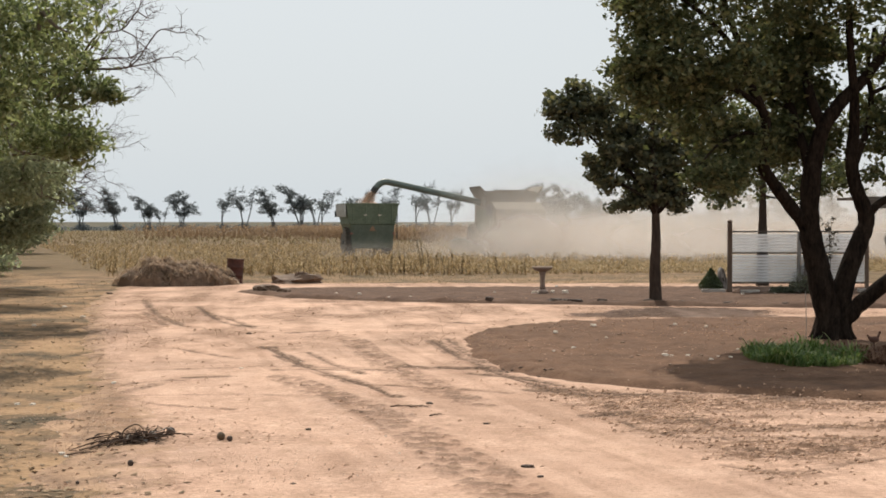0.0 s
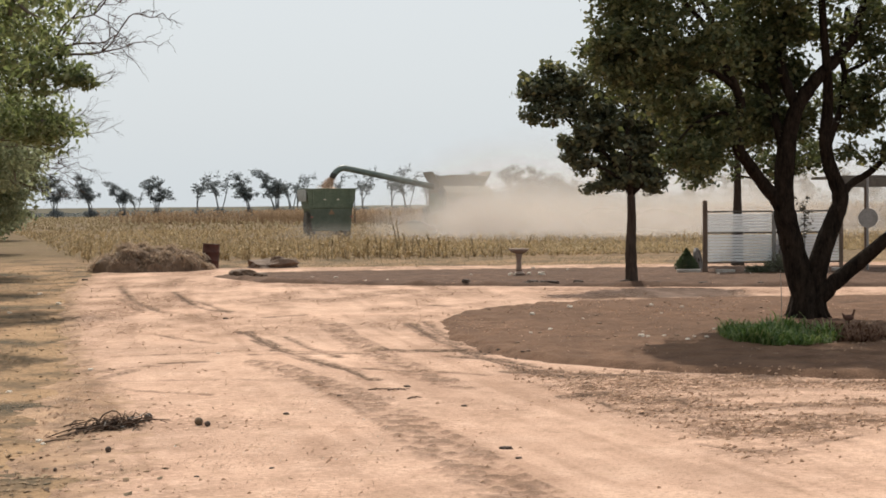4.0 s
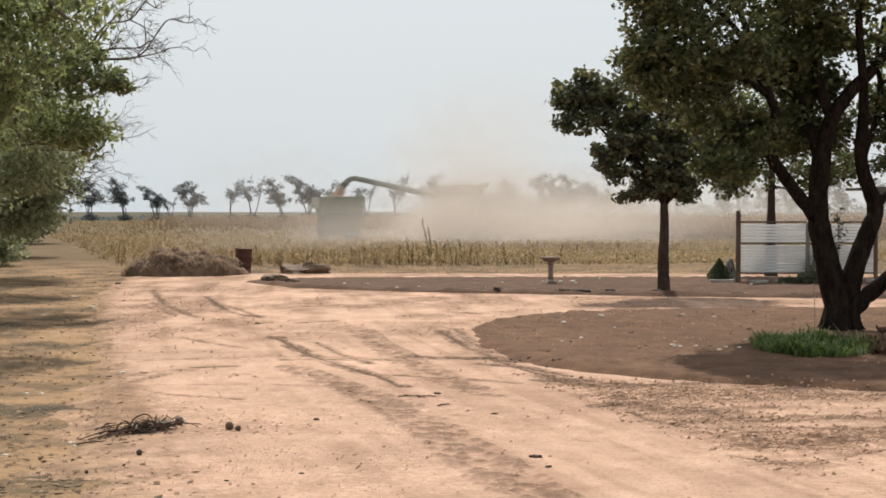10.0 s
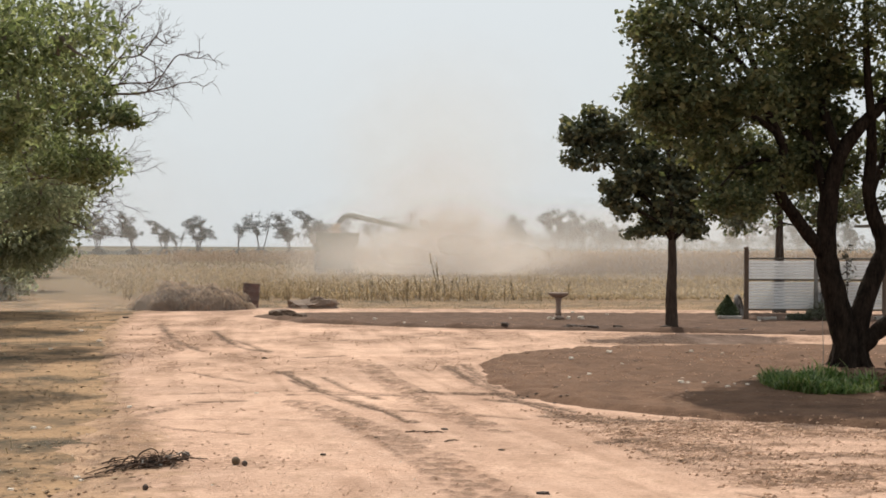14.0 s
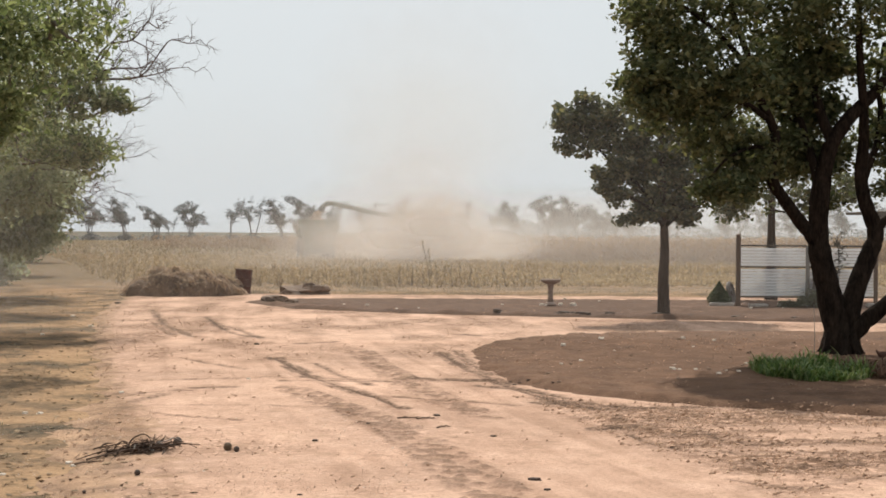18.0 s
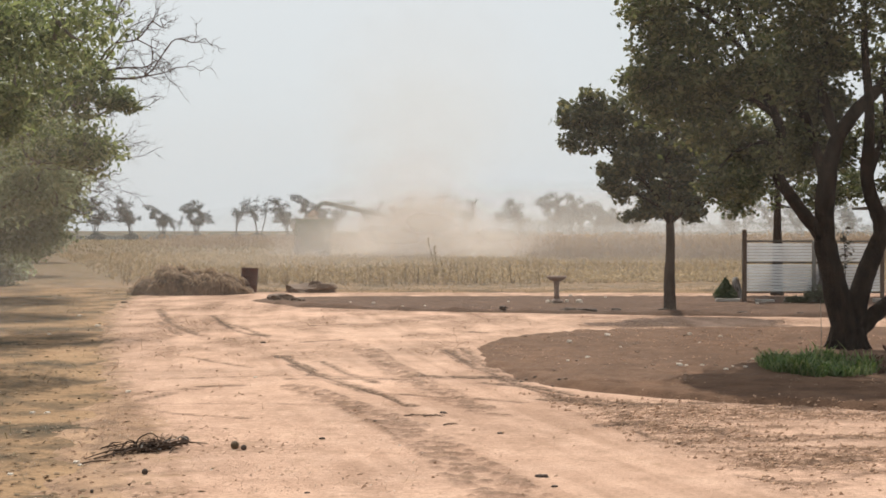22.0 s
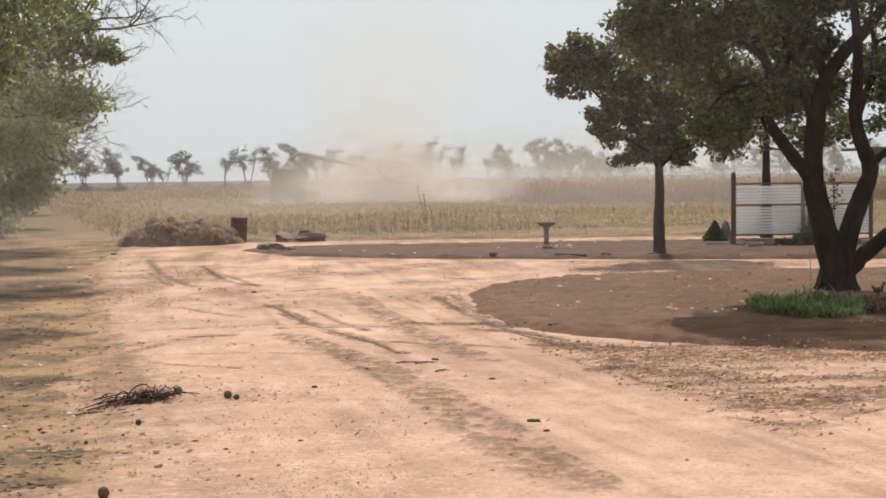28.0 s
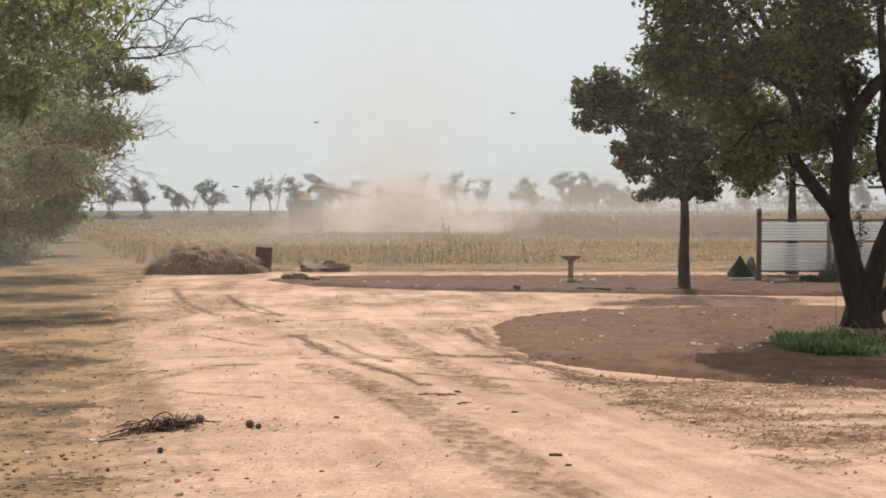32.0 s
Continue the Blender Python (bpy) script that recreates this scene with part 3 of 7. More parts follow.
XS = spaced([(-2600, -600, 400), (-600, -100, 60), (-100, -20, 6), (-20, -11, 0.4), (-11, -2, 0.08), (-2, 20, 0.5), (20, 100, 6), (100, 600, 60), (600, 2600, 400)])
YS = spaced([(-800, -50, 150), (-50, 0, 8), (0, 9, 0.6), (9, 20, 0.08), (20, 34, 0.14), (34, 58, 0.3), (58, 100, 3), (100, 600, 40), (600, 3600, 300)])
GROUND = ground_material()
def under_z(x, y):
    """The ground sheet: it dips where the drive and the beds lie on it."""
    return ground_z(x, y) - 0.2 * np.clip(drive_share(x, y) * 2 - 1.7, 0, 1) - 0.12 * np.clip(inside(x, y, FAR_BED) - 0.6, 0, 1)


sheet("ground", XS, YS, under_z, GROUND, None, "straw-coloured farm ground with dry litter", "ground")
XR = spaced([(-12, -9, 0.15), (-9, 0.8, 0.042), (0.8, 6.4, 0.034), (6.4, 12, 0.15), (12, 40, 0.8)])
YR = spaced([(-56, 4, 1.5), (4, 9, 0.3), (9, 11, 0.05), (11, 19, 0.036), (19, 27, 0.05), (27, 36, 0.09), (36, 52, 0.2)])
sheet("road", XR, YR, lambda x, y: ground_z(x, y) + np.clip(0.1 * (drive_share(x, y) - 0.5), -0.06, 0.03), ROAD,
      lambda x, y: drive_share(x, y) > 0.25, "rutted pale sandy dirt drive with tyre tracks", "road", (("churn", churned_share), ("groove", lambda x, y: np.clip(track_parts(x, y)[2], 0, 1)), ("streak", streak_share), ("litter", lambda x, y: np.clip(1 - inside(x, y, DRIVE) / (.5 + .6 * np.clip((21 - y) / 6, 0, 1)), 0, 1) * 0.6 * (x < -1))))


def bed_height(outline, rise):
    return lambda x, y: (ground_z(x, y) + np.clip(0.25 * (bed_share(x, y, outline) - 0.5), -0.1, rise) + 0.02
                         + np.clip(bed_share(x, y, outline), 0, 1) * (0.05 * (rough_at(x, y, 0.5, 3, 33) - 0.5) + 0.05 * (rough_at(x, y, 0.17, 2, 36) - 0.5)))


XB = spaced([(-0.5, 3, 0.045), (3, 9, 0.1), (9, 17, 0.3)])
YB = spaced([(14.5, 27, 0.07), (27, 32, 0.16)])
sheet("garden_bed_near", XB, YB, bed_height(NEAR_BED, 0.09), SOIL, lambda x, y: bed_share(x, y, NEAR_BED) > 0.1,
      "bare brown soil bed with pale stones", "garden bed")
def far_height(x, y):
    """The far bed with a raked-up ridge along its front edge."""
    ridge = np.exp(-((inside(x, y, FAR_BED) - 0.3) / 0.22) ** 2) * (y < 40) * np.clip(2.4 * rough_at(x, y, 0.8, 3, 35) - 0.6, 0, 1.2)
    return bed_height(FAR_BED, 0.045)(x, y) + 0.09 * ridge


XB = spaced([(-7, 14, 0.12), (14, 25, 0.6)])
YB = spaced([(32, 40, 0.1), (40, 48, 0.2)])
sheet("garden_bed_far", XB, YB, far_height, FARSOIL, lambda x, y: bed_share(x, y, FAR_BED) > 0.1,
      "long bare brown soil bed beside the drive", "garden bed")


def top_z(x, y):
    """The visible ground with the drive and the beds on it."""
    z = ground_z(x, y)
    r = z + np.clip(0.1 * (drive_share(x, y) - 0.5), -0.06, 0.03)
    a, b = bed_height(NEAR_BED, 0.09)(x, y), far_height(x, y)
    z = np.maximum(z, np.where(inside(np.asarray(x), np.asarray(y), DRIVE) > -1, r, z))
    z = np.maximum(z, np.where(inside(np.asarray(x), np.asarray(y), NEAR_BED) > -0.3, a, z))
    return np.maximum(z, np.where(inside(np.asarray(x), np.asarray(y), FAR_BED) > -0.3, b, z))


def tz(x, y):
    return float(top_z(np.array([float(x)]), np.array([float(y)]))[0])


# ---- plants ----
def tube_arrays(pts, radii, sides=7):
    """Rings along a line of points, tapering by radii."""
    pts = np.asarray(pts, float)
    tan = np.gradient(pts, axis=0)
    tan /= np.linalg.norm(tan, axis=1)[:, None] + 1e-9
    u = np.zeros_like(tan)
    first = np.cross(tan[0], (1.0, 0, 0) if abs(tan[0][0]) < 0.8 else (0, 1.0, 0))
    for i in range(len(pts)):
        first = first - tan[i] * (first @ tan[i])
        first = first / (np.linalg.norm(first) + 1e-9)
        u[i] = first
    v = np.cross(tan, u)
    a = np.linspace(0, 2 * math.pi, sides, endpoint=False)
    ring = (np.cos(a)[None, :, None] * u[:, None] + np.sin(a)[None, :, None] * v[:, None]) * np.asarray(radii)[:, None, None]
    V = (pts[:, None] + ring).reshape(-1, 3)
    n = len(pts)
    i = np.arange(n - 1)[:, None] * sides
    k = np.arange(sides)[None]
    k2 = (k + 1) % sides
    F = np.stack([i + k, i + k2, i + sides + k2, i + sides + k], -1).reshape(-1, 4)
    return V, F


def smooth_line(pts, steps=5):
    """A rounded line through points."""
    p = np.asarray(pts, float)
    p = np.vstack([2 * p[0] - p[1], p, 2 * p[-1] - p[-2]])
    out = []
    for i in range(1, len(p) - 2):
        for s in np.linspace(0, 1, steps, endpoint=False):
            a, b, c, d = p[i - 1], p[i], p[i + 1], p[i + 2]
            out.append(0.5 * (2 * b + (c - a) * s + (2 * a - 5 * b + 4 * c - d) * s * s + (3 * b - a - 3 * c + d) * s ** 3))
    return np.array(out + [p[-2]])


def gather(pieces):
    V, F, n = [], [], 0
    for v, f in pieces:
        V.append(v)
        F.append(f + n)
        n += len(v)
    return np.concatenate(V), np.concatenate(F)


def limb(pts, r1, r2, r, sides=7, steps=5, knot=0.06):
    line = smooth_line(pts, steps)
    t = np.linspace(0, 1, len(line))
    rad = r1 + (r2 - r1) * t ** 0.8
    return tube_arrays(line, rad * (1 + knot * r.standard_normal(len(line))), sides)


def leaf_arrays(centres, size, r, droop=0.25, width=0.62, spread=0.35):
    """Folded leaves, two faces each, turned every way but mostly flat."""
    n = len(centres)
    axis = r.standard_normal((n, 3))
    axis[:, 2] = axis[:, 2] * 0.7 - droop
    axis /= np.linalg.norm(axis, axis=1)[:, None]
    side = np.cross(axis, r.standard_normal((n, 3)) * np.array([0.5, 0.5, 1.0]))
    side /= np.linalg.norm(side, axis=1)[:, None] + 1e-9
    nor = np.cross(axis, side)
    s = size * (1 + spread * r.standard_normal(n)).clip(0.45, 1.8)[:, None]
    a = centres - axis * s * 0.5
    tip = centres + axis * s * 0.5 - nor * s * 0.06
    l = centres + side * s * width * 0.5 + nor * s * 0.12 - axis * s * 0.08
    rr = centres - side * s * width * 0.5 + nor * s * 0.12 - axis * s * 0.08
    V = np.stack([a, rr, tip, l], 1).reshape(-1, 3)
    k = np.arange(n)[:, None] * 4
    F = np.concatenate([k + np.array([[0, 1, 2]]), k + np.array([[0, 2, 3]])])
    return V, F


def clumped(r, blobs):
    """Leaf places: blobs of (x, y, z, rx, ry, rz, clumps, leaves in a clump, clump size)."""
    out = []
    for x, y, z, rx, ry, rz, clumps, each, size in blobs:
        d = r.standard_normal((clumps, 3))
        d /= np.linalg.norm(d, axis=1)[:, None]
        d *= (r.random(clumps) ** 0.42)[:, None]
        c = np.array([x, y, z]) + d * np.array([rx, ry, rz])
        p = c[:, None] + r.standard_normal((clumps, each, 3)) * np.array([size, size, size * 0.6])
        out.append(p.reshape(-1, 3))
    return np.concatenate(out)


def boughs(r, anchors, blobs, per=7, radius=0.04):
    """Thin boughs that fork from the nearest wood out into each blob."""
    out, wood = [], np.atleast_2d(np.asarray(anchors, float))
    ends = []
    for x, y, z, rx, ry, rz, *_ in blobs:
        d = r.standard_normal((per, 3))
        d *= (r.random(per) ** .5 / np.linalg.norm(d, axis=1))[:, None]
        ends.append(np.array([x, y, z]) + d * np.array([rx, ry, rz]) * .9)
    ends = np.concatenate(ends)
    ends = ends[np.argsort([np.linalg.norm(wood - e, axis=1).min() for e in ends])]
    for e in ends:
        reach = np.linalg.norm(wood - e, axis=1) + .35 * np.maximum(0, wood[:, 2] - e[2] + .1)
        s = wood[reach.argmin()]
        L = np.linalg.norm(e - s)
        if L < .12:
            continue
        mid = s * .5 + e * .5 + r.standard_normal(3) * .07 * L + np.array([0, 0, -.04 * L])
        line = smooth_line([s, mid, e], 4)
        rad = radius * min(1.0, .35 + L * .5)
        out.append(tube_arrays(line, np.linspace(rad, rad * .25, len(line)), 5))
        wood = np.concatenate([wood, line[2:]])
    return out


# walnut-like tree on the near bed: limbs and leaf masses from the trunk's foot
def big_tree():
    r = np.random.default_rng(21)
    bx, by = 6.72, 24.2
    t = empty("tree", pose(bx, by, 0), "broad multi-stemmed shade tree with dark leaves and black bark", "tree")
    trunk = limb([(-.02, 0, -.1), (-.02, 0, .1), (0, 0, .35), (.0, 0, .55), (-.01, 0, .74), (-.01, 0, .82)], 0.36, 0.12, r, 14, 6, 0.015)
    fast_mesh("trunk", *trunk, BARK, t, True)
    for k in range(7):
        a = k * .9 + r.uniform(-.2, .2)
        fast_mesh("root_flare", *limb([(.2 * math.cos(a), .2 * math.sin(a), .45), (.31 * math.cos(a), .31 * math.sin(a), .16), (.5 * math.cos(a), .5 * math.sin(a), -.03)], .1, .04, r, 7, 4), BARK, t, True)
    limbs = [
        ([(-.06, 0, .1), (-.1, 0, .6), (-.25, 0, 1.28), (-.4, -.05, 1.87), (-.44, -.1, 2.35), (-.4, -.1, 2.93), (-.29, -.1, 3.51), (-.17, -.1, 3.8), (.16, 0, 4.23), (.51, .1, 4.55), (.85, .2, 4.97), (1.03, .3, 5.4), (1.2, .4, 6.0), (1.3, .4, 6.9)], .25, .05),
        ([(-.21, -.1, 3.71), (-.33, 0, 4.06), (-.42, .2, 4.6), (-.35, .3, 5.03), (-.26, .4, 5.46), (-.31, .5, 6.1), (-.3, .4, 7.0)], .105, .04),
        ([(-.43, -.1, 3.05), (-.51, 0, 3.37), (-.57, .1, 3.65), (-.65, .3, 4.09), (-.71, .5, 4.37), (-.82, .6, 4.8), (-.89, .7, 5.35), (-1.01, .9, 6.07)], .1, .035),
        ([(-.35, -.05, 1.8), (-.56, -.1, 2.14), (-.74, -.15, 2.34), (-1.09, -.3, 2.76), (-1.3, -.4, 3.06), (-1.34, -.5, 3.42), (-1.28, -.5, 3.78), (-1.4, -.6, 4.07), (-1.59, -.7, 4.42), (-1.71, -.8, 4.78), (-1.87, -.9, 5.19), (-2.09, -1, 5.77), (-2.3, -1.2, 6.8)], .14, .04),
        ([(.06, 0, .2), (.12, 0, .75), (.28, 0, 1.33), (.48, .05, 1.82), (.6, .1, 2.19), (.4, .1, 2.77), (.34, .1, 3.19), (.38, .1, 3.71), (.35, 0, 4.23), (.28, -.1, 4.77), (.2, -.2, 5.42), (.1, -.5, 6.6)], .21, .045),
        ([(.36, .1, 3.05), (.49, .2, 3.35), (.68, .3, 3.77), (.76, .4, 4.36), (.72, .5, 4.79), (.87, .6, 5.53)], .085, .03),
        ([(.56, .1, 2.08), (.79, .2, 2.39), (1.23, .3, 2.66), (1.77, .5, 3.2), (2.33, .7, 4.16), (2.69, .9, 5.18)], .085, .03),
        ([(.12, 0, .38), (.38, -.1, .66), (.69, -.2, .95), (1.09, -.4, 1.34), (1.66, -.7, 1.97), (2.1, -1, 2.91), (2.38, -1.2, 4.01), (2.5, -1.3, 5.6)], .17, .05),
        ([(-1.4, -.6, 4.05), (-1.9, -1, 4.3), (-2.6, -1.3, 4.45), (-3.2, -1.6, 4.7)], .06, .02),
        ([(-1.34, -.5, 3.5), (-1.7, -.9, 3.6), (-2.2, -1.2, 3.4), (-2.5, -1.3, 3.1)], .045, .015),
        ([(-1.7, -.8, 4.78), (-2.4, -1.3, 5.4), (-3.3, -1.6, 6.0)], .06, .02),
        ([(.76, .4, 4.36), (1.2, .3, 4.6), (1.7, .2, 5.1)], .045, .015),
        ([(.68, .3, 3.77), (1.1, .3, 3.9), (1.6, .2, 4.2)], .045, .015),
        ([(-.65, .3, 4.09), (-1.0, .5, 4.3), (-1.4, .6, 4.8)], .04, .015)]
    for pts, r1, r2 in limbs:
        fast_mesh("limb", *limb(pts, r1, r2, r, 10, 5, .045), BARK, t, True)
    C, E, Q = 40, .13, .1
    blobs = [(-3.2, -1.6, 4.82, .84, .9, .66, 88), (-3.52, -1.6, 5.67, .5, 1.0, .62, 50), (-2.78, -1.5, 5.69, 1.1, 1.1, .66, 84), (-1.44, -.9, 5.92, 1.2, 1.2, .6, 80), (-.06, -.4, 5.97, 1.1, 1.2, .6, 66),
             (-2.71, -1.2, 4.09, .95, .9, .66, 96), (-1.98, -.7, 3.42, .66, .7, .6, 74), (-2.25, -1.0, 2.88, .47, .7, .24, 44), (-1.12, .4, 4.71, .8, .8, .5, 112), (-.7, .6, 5.3, .8, .8, .5, 70), (-.68, .6, 3.6, .5, .7, .5, 100), (.01, .6, 2.74, .42, .6, .2, 8),
             (.79, .4, 4.95, .6, .8, .45, 22), (.93, .5, 3.84, .5, .8, .55, 64), (1.03, .3, 2.99, .44, .6, .2, 8), (1.75, .2, 4.31, .75, 1.1, 1.1, 70), (1.8, 0, 3.0, .58, .8, .27, 40), (-3.58, -1.7, 4.5, .4, .8, .48, 54),
             (-2.2, -1.9, 4.7, .9, .4, .6, 40), (-.3, .8, 4.3, .5, .5, .45, 84), (.1, .5, 5.2, .7, .7, .5, 36), (-.1, .7, 3.5, .5, .5, .35, 50), (1.3, .5, 5.4, .7, .7, .5, 36), (2.6, -.6, 4.6, .8, 1.2, 1.2, 60)]
    blobs = [(*b[:6], int(b[6] * .78)) for b in blobs]
    # unseen high crown, added so that its shade falls on the near bed
    blobs += [(-2.5, -1.0, 7.2, 1.2, 1.1, .45, 80), (-.6, -1.0, 7.3, 1.8, 1.3, .5, 150), (1.8, -.9, 7.3, 2.2, 1.5, .5, 170), (-.4, .6, 7.2, 2.6, 1.4, .6, 60)]
    blobs = [(*b[:6], b[6], C, E) for b in blobs]
    anchors = np.concatenate([smooth_line(p, 4)[8:] for p, *_ in limbs])
    fast_mesh("branchwork", *gather(boughs(r, anchors, blobs, 9, 0.022)), BARK, t, True, "", "stuff")
    fast_mesh("crown", *leaf_arrays(clumped(r, blobs), Q, r, .25, .7), LEAF_DARK, t)
    return t


def yard_tree(x, y, height, radii, label, seed, leaves=420, trunk_r=0.17, lean=(0, 0), leaf=0.12, lobes=(), mat=None):
    r = np.random.default_rng(seed)
    t = empty("tree", pose(x, y, tz(x, y)), label, "tree")
    lx, ly = lean
    top = height * 0.5
    fast_mesh("trunk", *limb([(0, 0, -.1), (0, 0, .25), (lx * .3, ly * .3, top * .55), (lx * .7, ly * .7, top), (lx, ly, height * .8)], trunk_r * 1.15, trunk_r * .3, r, 10, 6, 0.03), YARDBARK, t, True)
    rx, ry, rz = radii
    cz = height - rz
    blobs = [(lx, ly, cz, rx * .75, ry * .8, rz * .95, leaves // 2, 20, .15)]
    for k in range(6):
        a = k * 1.05 + 0.4
        blobs.append((lx + rx * .6 * math.cos(a), ly + ry * .6 * math.sin(a), cz + rz * .5 * math.sin(a * 2.3) - rz * .1, rx * .42, ry * .42, rz * .5, leaves // 12, 20, .14))
    blobs += [(a, b, c, w, w, w * .85, n, 20, .13) for a, b, c, w, n in lobes]
    fast_mesh("branchwork", *gather(boughs(r, [(lx * f, ly * f, height * f) for f in np.linspace(.36, .8, 9)], blobs, 7, 0.05)), BARK, t, True, "", "stuff")
    fast_mesh("crown", *leaf_arrays(clumped(r, blobs), leaf, r), mat or LEAF_DARK, t)
    return t


big_tree()


def young_tree():
    """The straight young tree behind the near bed, with a lobe that reaches out to one side."""
    r = np.random.default_rng(31)
    x, y = 5.33, 35.2
    t = empty("tree", pose(x, y, 0), "young round-headed shade tree with straight trunk and dark leaves", "tree")
    fast_mesh("trunk", *limb([(0, 0, -.1), (0, 0, .2), (-.015, 0, 1.0), (.01, 0, 1.7), (-.01, 0, 2.5), (-.05, 0, 3.6), (-.1, 0, 4.8)], .19, .06, r, 12, 6, 0.03), YARDBARK, t, True)
    for a, b, c, e in (((0, 0, 2.4), (-.5, 0, 3.2), (-1.3, 0, 3.9), (-2.3, 0, 4.9)), ((0, 0, 2.5), (.4, .1, 3.1), (.8, .2, 3.9), (1.0, .3, 5.0)), ((0, 0, 2.3), (-.3, -.2, 2.7), (-.8, -.2, 3.0), (-1.5, -.1, 3.3)), ((0, 0, 2.3), (.4, -.2, 2.7), (.9, 0, 2.9), (1.4, .2, 3.2)), ((-.03, 0, 3), (-.2, .3, 3.8), (-.4, .3, 4.6), (-.5, .2, 5.3))):
        fast_mesh("limb", *limb([a, b, c, e], .07, .02, r, 8, 5), BARK, t, True)
    blobs = [(-2.28, 0, 5.05, .48, .5, .46, 40), (-2.68, .1, 4.85, .22, .3, .16, 9), (-2.04, 0, 5.45, .32, .4, .26, 15), (-2.46, -.1, 4.34, .3, .4, .22, 14), (-1.42, .1, 4.95, .45, .5, .5, 44), (-1.88, 0, 4.56, .4, .5, .48, 36), (-1.03, .2, 4.0, .72, .8, .72, 84), (-.11, .3, 3.86, 1.1, 1.0, 1.1, 170),
             (.77, .4, 3.8, .98, 1.0, .86, 120), (.04, .2, 2.92, .98, .8, .38, 80), (-.95, -.1, 2.5, .2, .25, .12, 7), (.51, 0, 2.55, .4, .4, .18, 18), (-.31, 0, 2.64, .54, .5, .22, 28), (-1.55, -.1, 3.54, .26, .4, .32, 18), (-1.62, 0, 3.22, .16, .3, .16, 7),
             (-1.18, 0, 3.15, .36, .5, .35, 26), (-.44, .4, 5.14, .85, .8, .68, 70), (.85, .5, 5.08, .88, .8, .68, 70), (1.45, .3, 3.3, .5, .6, .4, 36)]
    blobs = [(*b[:6], int(b[6] * .72), 28, .11) for b in blobs]
    anchors = [(-.02, 0, z) for z in np.linspace(2.3, 4.6, 8)] + [(-.5, 0, 3.2), (-1.3, 0, 3.9), (-1.8, 0, 4.4), (-2.3, 0, 4.9), (.4, .1, 3.1), (.8, .2, 3.9), (1.0, .3, 5.0), (-.8, -.2, 3.0), (-1.5, -.1, 3.3), (.9, 0, 2.9), (1.4, .2, 3.2), (-.5, .2, 5.3)]
    fast_mesh("branchwork", *gather(boughs(r, anchors, blobs, 6, 0.03)), BARK, t, True, "", "stuff")
    fast_mesh("crown", *leaf_arrays(clumped(r, blobs), .13, r, .25, .75), LEAF_BLUE, t)
    return t


young_tree()
yard_tree(10.35, 45.5, 6.2, (2.5, 2.0, 1.7), "shade tree behind the white slatted screen", 37, 230, 0.22, (0, 0), 0.16, [(-1.3, 0, 2.9, .6, 30), (1.4, 0, 3.1, .6, 30), (2.3, 0, 3.6, .7, 34)])


def bare_limb(r, start, end, radius, depth=3, twist=0.3, out=None):
    """A leafless limb that forks into ever finer twigs."""
    out = [] if out is None else out
    s, e = np.asarray(start, float), np.asarray(end, float)
    d = np.linalg.norm(e - s)
    mid1 = s + (e - s) * .35 + r.standard_normal(3) * d * 0.09
    mid2 = s + (e - s) * .7 + r.standard_normal(3) * d * 0.09
    out.append(limb([s, mid1, mid2, e], radius, radius * .35, r, 5, 3, 0.05))
    if depth:
        for p, q in ((mid1, .75), (mid2, .65), (mid2, .55), (e, .5), (mid1, .5)):
            way = (e - s) / d + r.standard_normal(3) * 0.62
            way /= np.linalg.norm(way)
            bare_limb(r, p, p + way * d * q * r.uniform(.6, 1), radius * .5, depth - 1, twist, out)
    return out


def hedge_tree(x, y, blobs, label, seed, mat, leaf, height, trunk_r=0.2, dead=()):
    """A tree of the row along the field: blobs in its own space."""
    r = np.random.default_rng(seed)
    t = empty("tree", pose(x, y, tz(x, y)), label, "tree", "row of trees along the field")
    fast_mesh("trunk", *limb([(0, 0, -.2), (.1, 0, height * .2), (.2, .1, height * .45), (.2, 0, height * .8)], trunk_r, trunk_r * .3, r, 9, 5), GREYBARK, t, True)
    fast_mesh("branchwork", *gather(boughs(r, [(.15, 0, height * f) for f in np.linspace(.2, .75, 9)], blobs, 8, trunk_r * .3)), GREYBARK, t, True, "", "stuff")
    fast_mesh("crown", *leaf_arrays(clumped(r, blobs), leaf, r, 0.55, 0.5), mat, t)
    for a, b, rad in dead:
        fast_mesh("dead_limb", *gather(bare_limb(r, a, b, rad)), TWIG, t, True)
    return t


